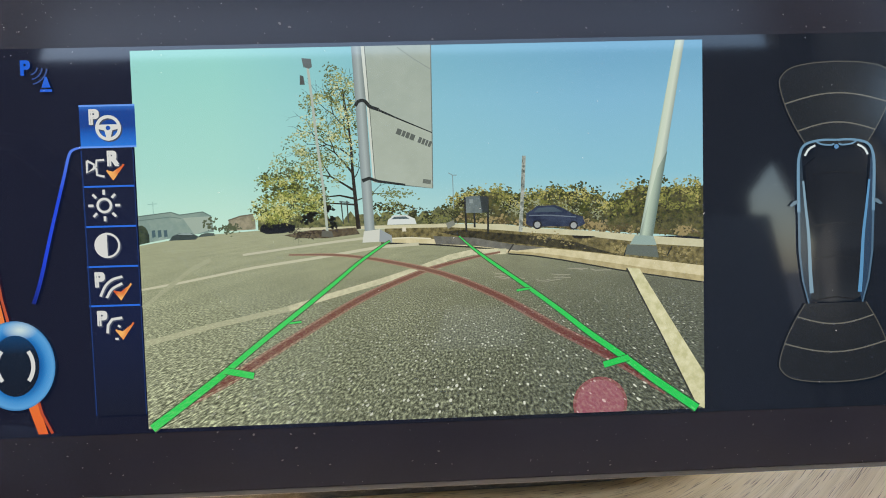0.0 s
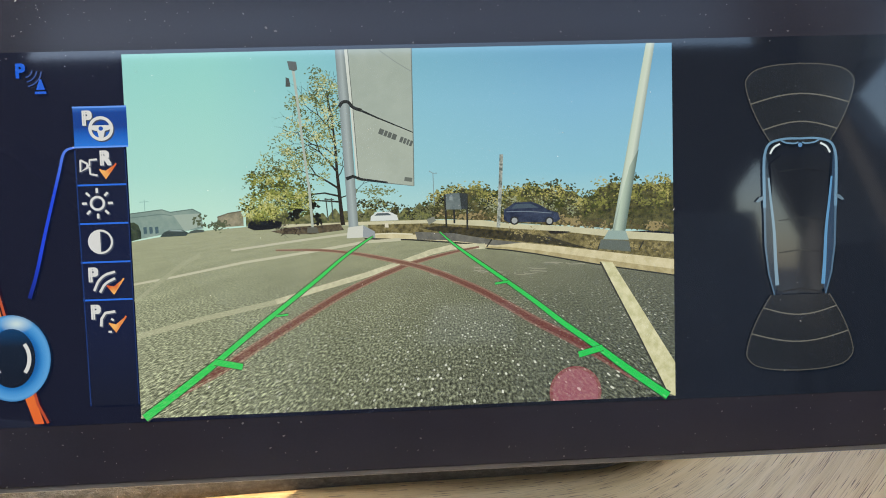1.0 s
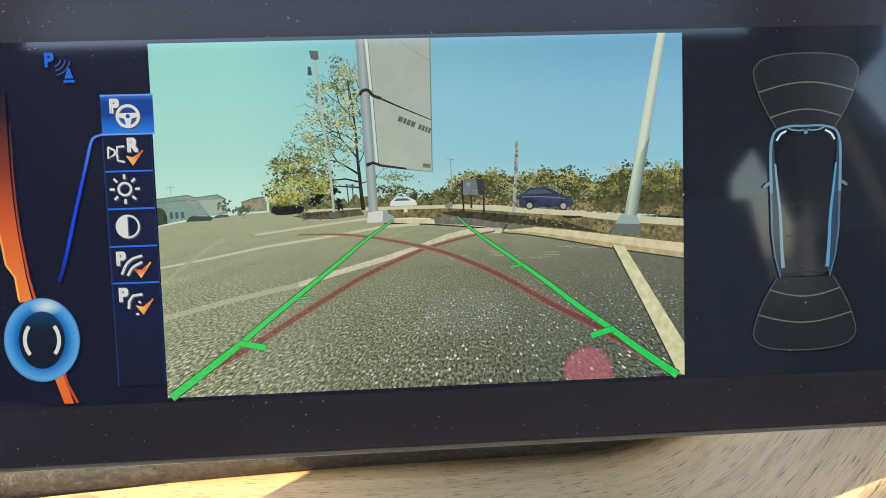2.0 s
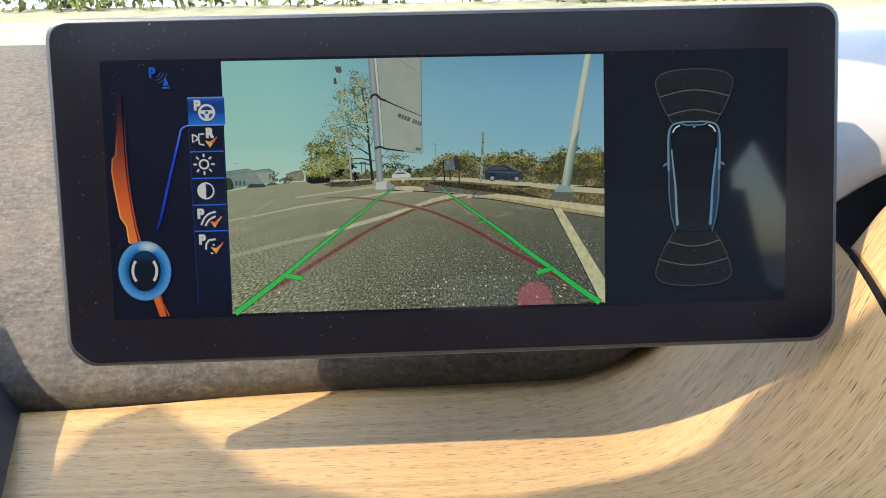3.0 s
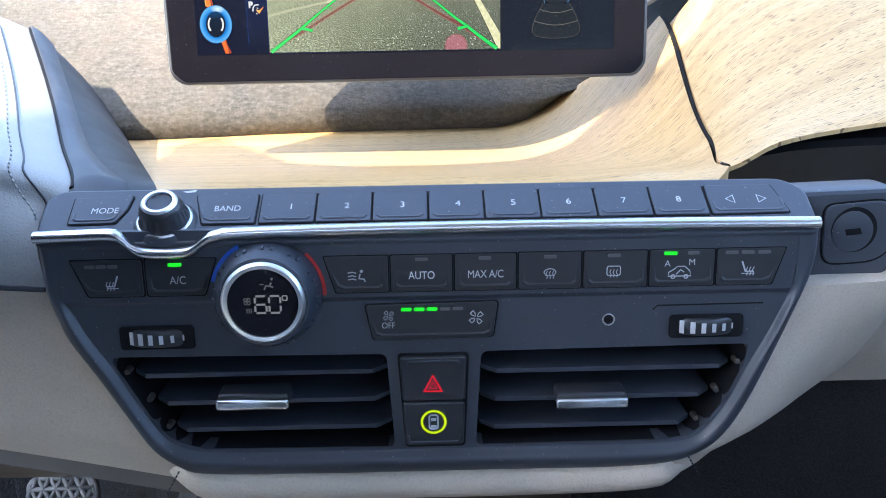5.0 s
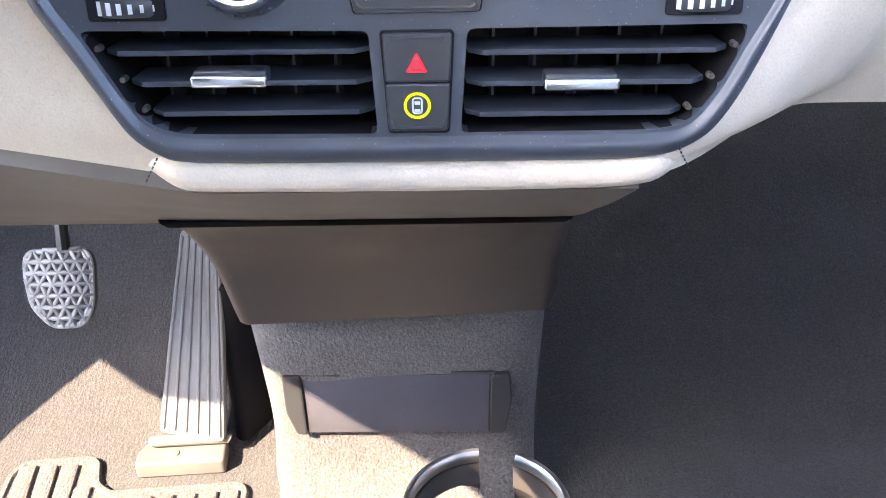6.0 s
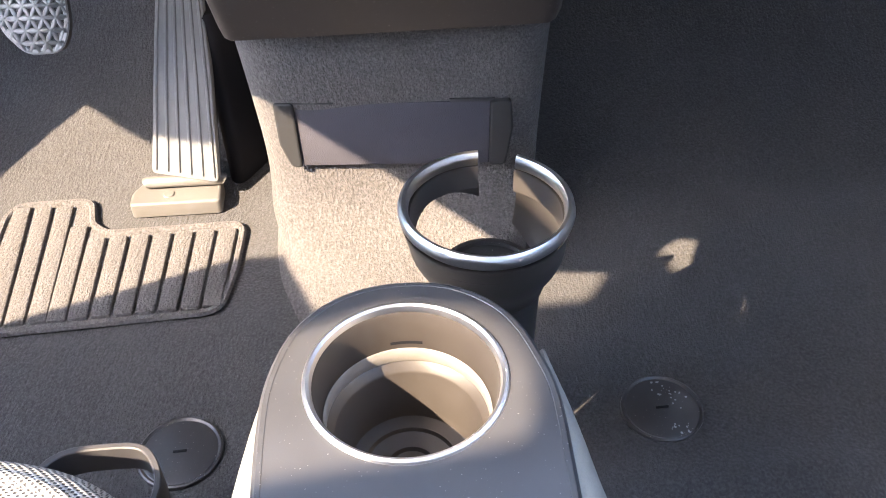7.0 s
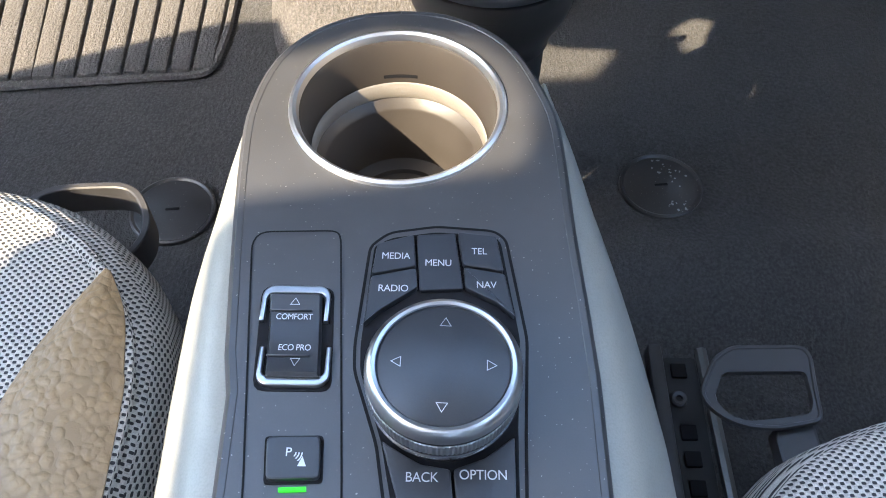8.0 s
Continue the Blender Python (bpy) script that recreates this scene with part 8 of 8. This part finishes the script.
ctl("rocker_well", [(-43.4, -391.2), (-17.0, -391.2), (-14.7, -433.2), (-41.4, -433.2)], 0, 0.0004, 0, "groove", "", 0.004)
for x0, x1, y0, y1 in ((-42.4, -17.9, -406.6, -391.6), (-40.6, -15.8, -417.0, -432.0)):
    sg = 1 if y1 > y0 else -1
    u = [(x0, y0)] + [(x0 + 4.5 - 4.5 * math.cos(a * 0.2618), y1 - sg * (4.5 - 4.5 * math.sin(a * 0.2618))) for a in range(7)]
    u += [(x1 - 4.5 + 4.5 * math.sin(a * 0.2618), y1 - sg * (4.5 - 4.5 * math.cos(a * 0.2618))) for a in range(7)] + [(x1, y0), (x1 - 1.7, y0)]
    u += [(x1 - 4.4 + 2.7 * math.cos(a * 0.3927), y1 - sg * (6.0 - 2.7 * math.sin(a * 0.3927))) for a in range(5)]
    u += [(x0 + 4.4 - 2.7 * math.sin(a * 0.3927), y1 - sg * (6.0 - 2.7 * math.cos(a * 0.3927))) for a in range(5)] + [(x0 + 1.7, y0)]
    u = u if sg > 0 else u[::-1]
    part("rocker_frame", prism(mm(u[::-1]), 0, 0.0024, 0.0006), M["ringm"], console, "chrome bracket round the rocker", PT)
rocker = part("mode_rocker", sheet(lambda u, v: ((-39.3 + 18.4 * u + 2.2 * (1 - v)) / 1000, (-429.3 + 33.0 * v) / 1000, 0.0052 - 0.0022 * (1 - (2 * v - 1) ** 2) - (0.0012 if u in (0, 1) or v in (0, 1) else 0)), [0, 0.04, 0.2, 0.4, 0.6, 0.8, 0.96, 1], [0, 0.03] + steps(0.1, 0.9, 12) + [0.97, 1], 0.006), M["button"], console, "black rocker marked COMFORT and ECO PRO", PT)
print_on(turned(text_bm("COMFORT", 0.0034, 0, 0, 0, 0.95, wide=0.82), -29.6, -406.2, 0), rocker, 0.0042)
print_on(turned(text_bm("ECO PRO", 0.0034, 0, 0, 0, 0.95, wide=0.82), -28.2, -418.6, 0), rocker, 0.0042)
print_on(stroke(mm([(-29.8, -398.6), (-28.2, -401.4), (-31.4, -401.4)]), 0.0004, 0, 0, True), rocker, 0.0048)
print_on(stroke(mm([(-27.4, -426.0), (-25.8, -423.2), (-29.0, -423.2)]), 0.0004, 0, 0, True), rocker, 0.0050)
for y in (-403.4, -421.6):
    part("rocker_lip", tube([((-37 + (y + 430) * -0.06) / 1000, y / 1000, 0.0042), ((-22 + (y + 430) * -0.06) / 1000, y / 1000, 0.0042)], 0.0004, 6), M["plate"], rocker, m=PT)
ctl("sensor_button_gap", [(-34.9, -449.6), (-15.8, -449.0), (-14.7, -465.2), (-33.4, -465.9)], 0, 0.0004, 0, "groove", "")
pb = ctl("parking_sensor_button", [(-34.0, -450.4), (-16.6, -449.8), (-15.6, -464.4), (-32.6, -465.0)], 0, 0.0026, 0.0010, "button", "parking sensor button with a white symbol", 0.002)
print_on(text_bm("P", 0.0042, -0.0262, -0.4560, 0), pb, 0.0028)
print_on(merge(*[stroke(mm(arc(-25.6, -456, r, -48, 0, 5)), 0.0004, 0, 0) for r in (1.8, 2.8, 3.8)]), pb, 0.0028)
print_on(flat(mm([(-21.6, -457.2), (-20.2, -460.6), (-23.0, -460.6)]), 0), pb, 0.0028)
part("sensor_lamp", prism(mm([(-28.4, -467.0), (-19.8, -466.6), (-19.7, -467.9), (-28.3, -468.3)]), 0, 0.0010), M["green"], console, "lit green lamp", PT, smooth=False)
# controller and its keys
frame_pts = [(-5, -372), (2, -365.6), (20, -362.4), (42, -364), (46.5, -368), (52.5, -412), (50.5, -448), (49.5, -476), (45, -482), (12, -484), (6, -478), (1.5, -452), (-7.5, -425), (-8.0, -415)]
part("controller_gap", stroke(mm(soften(frame_pts, 3, 3)), 0.0011, 0, 0.0004, True), M["groove"], console, m=PT, smooth=False)
part("key_bed", prism(soften(mm([(-3.5, -372), (3, -368), (20, -365), (42, -366.4), (44.5, -369.5), (50, -412), (48, -446), (47.4, -474), (44, -479), (13, -481), (8, -476), (3, -451), (-5.5, -425), (-6, -415)]), 0.002, 3), 0, 0.0003), M["groove"], console, m=PT, smooth=False)
CAPTIONED = [("media_button", [(-2.2, -372.6), (11.4, -368.2), (12.6, -382.6), (-3.6, -386.4)], "MEDIA", 5.0, -378.6), ("radio_button", [(-3.7, -387.4), (12.6, -383.6), (13.4, -392), (0, -402), (-5.4, -408)], "RADIO", 4.6, -393.0),
        ("menu_button", [(12.4, -367.8), (27.0, -366.6), (30.0, -392), (14.2, -393)], "MENU", 20.8, -381.5), ("tel_button", [(28.0, -366.6), (42.6, -368.4), (45.0, -384.4), (30.0, -381.8)], "TEL", 36.0, -376.0),
        ("nav_button", [(30.2, -382.8), (45.2, -385.6), (48.4, -404), (42, -398), (30.8, -392)], "NAV", 38.4, -391.0), ("back_button", [(3.4, -451.5), (8.4, -455), (16, -459.5), (25.6, -461), (27.0, -478), (11.2, -478.4)], "BACK", 16.6, -464.0),
        ("option_button", [(26.6, -461), (37, -457), (46.4, -449.6), (46.0, -476), (28.0, -477.8)], "OPTION", 36.0, -463.0)]
for nm, pts, word, tx, ty in CAPTIONED:
    k = ctl(nm, pts, 0, 0.0030 if nm != "menu_button" else 0.0022, 0.0008, "button", "black key marked %s" % word, 0.0012)
    print_on(turned(text_bm(word, 0.0046 if nm in ("back_button", "option_button") else 0.0041, 0, 0, 0, 0.97, wide=0.9), tx, ty, 0), k, 0.0033)
KC = pose(0.0230, -0.4365, TOP - 0.002)
ctrl = part("controller", lathe([(0, 0.0292), (0.0200, 0.0290), (0.0208, 0.0286), (0.0212, 0.0292), (0.0232, 0.0285), (0.0246, 0.0262), (0.0248, 0.0235), (0.0244, 0.0140), (0.0236, 0.0100), (0.0212, 0.0040), (0.0205, 0.0)], 96), M["button"], console, "round black rotary controller with four arrows", KC)
part("controller_ring", lathe([(0.0211, 0.0288), (0.0215, 0.0297), (0.0226, 0.0300), (0.0238, 0.0294), (0.0249, 0.0272), (0.0251, 0.0250)], 96), M["ringm"], ctrl, "satin metal ring", KC)
part("controller_skirt", lathe([(0.0243, 0.0150), (0.0248, 0.0138), (0.0246, 0.0122), (0.0238, 0.0112)], 80, 185, 355), M["bright"], ctrl, "bright lower ring", KC)
grip = lathe([(0.0249, 0.0232), (0.0253, 0.0228), (0.0250, 0.0168), (0.0243, 0.0164)], 216)
for v in grip.verts:
    if round(math.atan2(v.co.y, v.co.x) / (2 * math.pi) * 216) % 2:
        v.co.x, v.co.y = v.co.x * 0.988, v.co.y * 0.988
part("controller_grip", grip, M["ringm"], ctrl, "fine knurled grip", KC, smooth=False)
for i in range(4):
    a = radians(90 * i + 88)
    q = Vector((0.0145 * math.cos(a), 0.0145 * math.sin(a)))
    bm = stroke([(0.0020 * math.cos(a + k * 2.0944), 0.0020 * math.sin(a + k * 2.0944)) for k in range(3)], 0.0004, 0, 0, True)
    bmesh.ops.translate(bm, vec=(q.x, q.y, 0.0295), verts=bm.verts)
    part("arrow", bm, M["white"], ctrl, "white arrow", KC, smooth=False)

# ---------------------------------------------------------------- seats


def seat_outline(sg):
    return [(-0.56, -0.90), (-0.56, -0.36), (-0.53, -0.30), (-0.44, -0.272), (-0.30, -0.265), (-0.205, -0.272), (-0.150, -0.296), (-0.116, -0.335), (-0.101, -0.38), (-0.100, -0.45), (-0.104, -0.60), (-0.108, -0.90)] if sg < 0 else \
           [(0.60, -0.90), (0.60, -0.46), (0.57, -0.42), (0.48, -0.393), (0.34, -0.386), (0.255, -0.390), (0.200, -0.404), (0.165, -0.424), (0.142, -0.455), (0.132, -0.50), (0.130, -0.60), (0.13, -0.90)]


def cushion(sg, top):
    pts = [Vector(p) for p in curve(seat_outline(sg), 5)]
    c = Vector((-0.33, -0.62)) if sg < 0 else Vector((0.36, -0.68))
    bm = bmesh.new()
    rings = []
    prof = [(1.00, -0.085), (1.012, -0.060), (1.010, -0.035), (0.997, -0.016), (0.975, -0.004), (0.955, 0.000), (0.945, 0.0005), (0.90, 0.004), (0.75, 0.006), (0.4, -0.002), (0.02, -0.004)]
    for k, dz in prof:
        rings.append([bm.verts.new((c.x + (p.x - c.x) * k, c.y + (p.y - c.y) * k, top + dz)) for p in pts])
    for a, b in zip(rings, rings[1:]):
        for i in range(len(pts)):
            j = (i + 1) % len(pts)
            bm.faces.new((a[i], a[j], b[j], b[i]))
    bm.faces.new(rings[-1])
    bm.faces.new(rings[0][::-1])
    return bm, pts, c


STOP = 0.19
driver = thing("driver_seat", "woven grey cloth seat with a tan leather bolster", "seat", (-0.33, -0.6, FLOOR), "front seats")
bm, pts, c = cushion(-1, STOP)
part("cushion", bm, M["weave"], driver, "pale grey basket-weave cloth cushion")
welt = [Vector((c.x + (p.x - c.x) * 0.945, c.y + (p.y - c.y) * 0.945)) for p in pts[8:50]]
part("piping", tube([(p.x, p.y, STOP + 0.001) for p in welt], 0.0034, 8), M["weave"], driver, "cloth piping along the cushion edge")


def bolster_pt(u, v):
    a = curve([(-0.133, -0.336), (-0.122, -0.358), (-0.116, -0.385), (-0.112, -0.42), (-0.108, -0.60)], 6)
    b = curve([(-0.136, -0.334), (-0.150, -0.362), (-0.161, -0.390), (-0.172, -0.43), (-0.21, -0.60)], 6)
    p, q = a[int(u)], b[int(u)]
    m = p.lerp(q, v)
    return (m.x, m.y, STOP + 0.003 + 0.006 * math.sin(math.pi * v) * min(1, u / 6) + 0.002)


part("bolster_insert", sheet(bolster_pt, list(range(25)), steps(0, 1, 12), 0.008), M["tan"], driver, "pebbled tan leather insert")
part("seat_pan", box(0.40, 0.52, 0.07, 0.012, c=(-0.33, -0.64, 0.075)), M["rubber"], driver)
part("seat_foot", box(0.05, 0.30, 0.06, 0.006, c=(-0.17, -0.60, 0.015)), M["steel"], driver)
part("seat_foot", box(0.05, 0.30, 0.06, 0.006, c=(-0.50, -0.60, 0.015)), M["steel"], driver)


def backrest(parent, x0, x1, y):
    """Unseen upholstered seat back, leaning away behind the view, added to block light from the rear."""
    def fn(u, v):
        a = 2 * math.pi * u
        w = (x1 - x0) / 2 * (1 - 0.16 * v * v)
        return ((x0 + x1) / 2 + w * math.copysign(abs(math.cos(a)) ** 0.5, math.cos(a)), y - 0.16 * v + 0.05 * math.copysign(abs(math.sin(a)) ** 0.6, math.sin(a)), 0.17 + 0.60 * v)
    bm = bmesh.new()
    rings = [[bm.verts.new(fn(i / 40, v)) for i in range(40)] for v in steps(0, 1, 12)]
    for a, b in zip(rings, rings[1:]):
        for i in range(40):
            bm.faces.new((a[i], a[(i + 1) % 40], b[(i + 1) % 40], b[i]))
    bm.faces.new(rings[0][::-1])
    bm.faces.new(rings[-1])
    part("backrest", bm, M["weave"], parent, "unseen basket-weave seat back that blocks light from the rear")


backrest(driver, -0.56, -0.11, -0.90)


def loop_lever(parent, pts, z, h):
    ps = curve([(x, y, z) for x, y in pts], 6)
    bm = bmesh.new()
    rows = []
    for i, p in enumerate(ps):
        d = (ps[min(i + 1, len(ps) - 1)] - ps[max(i - 1, 0)]).normalized()
        n = Vector((-d.y, d.x, 0)) * 0.0022
        rows.append([bm.verts.new(p + n + Vector((0, 0, h / 2))), bm.verts.new(p + n - Vector((0, 0, h / 2))), bm.verts.new(p - n - Vector((0, 0, h / 2))), bm.verts.new(p - n + Vector((0, 0, h / 2)))])
    for a, b in zip(rows, rows[1:]):
        for k in range(4):
            bm.faces.new((a[k], a[(k + 1) % 4], b[(k + 1) % 4], b[k]))
    bm.faces.new(rows[0])
    bm.faces.new(rows[-1])
    bmesh.ops.bevel(bm, geom=[e for e in bm.edges], offset=0.0008, segments=1, affect="EDGES")
    return part("adjuster_loop", bm, M["lever"], parent, "dark plastic adjuster loop")


loop_lever(driver, [(-0.222, -0.30), (-0.220, -0.262), (-0.208, -0.243), (-0.18, -0.238), (-0.160, -0.240), (-0.148, -0.256), (-0.146, -0.275), (-0.155, -0.292), (-0.17, -0.305)], 0.13, 0.022)
passenger = thing("passenger_seat", "woven grey cloth passenger seat with exposed rail", "seat", (0.36, -0.66, FLOOR), "front seats")
bm, pts, c = cushion(1, STOP)
part("cushion", bm, M["weave"], passenger, "pale grey basket-weave cloth cushion")
backrest(passenger, 0.13, 0.55, -0.90)
part("seat_pan", box(0.38, 0.42, 0.07, 0.012, c=(0.36, -0.70, 0.075)), M["rubber"], passenger)
rail = part("rail", box(0.030, 0.40, 0.030, 0.003, c=(0.172, -0.492, 0.028)), M["rubber"], passenger, "black steel seat rail")
part("rail_lip", box(0.004, 0.38, 0.042, 0.0015, c=(0.156, -0.49, 0.030)), M["steel"], rail)
part("rail_bar", box(0.009, 0.30, 0.014, 0.002, c=(0.1585, -0.438, 0.046)), M["lever"], rail, "grey slide bar")
part("rail_lip", tube([(0.190, -0.288, 0.044), (0.192, -0.42, 0.046), (0.193, -0.66, 0.046)], 0.004, 8), M["steel"], rail)
for y in (-0.303, -0.345, -0.362, -0.380, -0.402, -0.424):
    part("rail_notch", box(0.010, 0.010, 0.003, 0.001, c=(0.174, y, 0.0435)), M["groove"], rail)
part("bolt", lathe([(0.0020, 0.001), (0.0022, 0.003), (0.0042, 0.0034), (0.0052, 0.0026), (0.0054, 0)], 24), M["lever"], rail, "round nut", pose(0.171, -0.323, 0.043))
part("seat_foot", box(0.05, 0.34, 0.05, 0.006, c=(0.22, -0.66, 0.012)), M["steel"], passenger)
part("seat_foot", box(0.05, 0.34, 0.05, 0.006, c=(0.50, -0.66, 0.012)), M["steel"], passenger)
GRIP = soften(mm([(177, -327), (188, -320), (227, -319), (231, -324), (229, -343), (228, -364), (203, -369), (188, -368), (177, -364), (168, -355.5), (166, -348), (171, -338)]), 0.005, 4)
EYE = soften(mm([(180, -335.5), (226.5, -334.5), (226, -355), (222, -361), (189, -365.3), (179, -362), (172, -351.5)]), 0.004, 4)
loop = part("adjuster_loop", holed(GRIP, [EYE], 0.100, 0.104), M["lever"], passenger, "dark plastic adjuster loop", smooth=False)
part("loop_edge", tube([(x, y, 0.1035) for x, y in GRIP + GRIP[:1]], 0.0016, 6), M["lever"], loop)
part("adjuster_arm", prism(soften(mm([(203, -366), (227, -362), (229, -440), (207, -440)]), 0.003), 0.088, 0.098, 0.002), M["lever"], passenger, "dark arm of the adjuster loop")
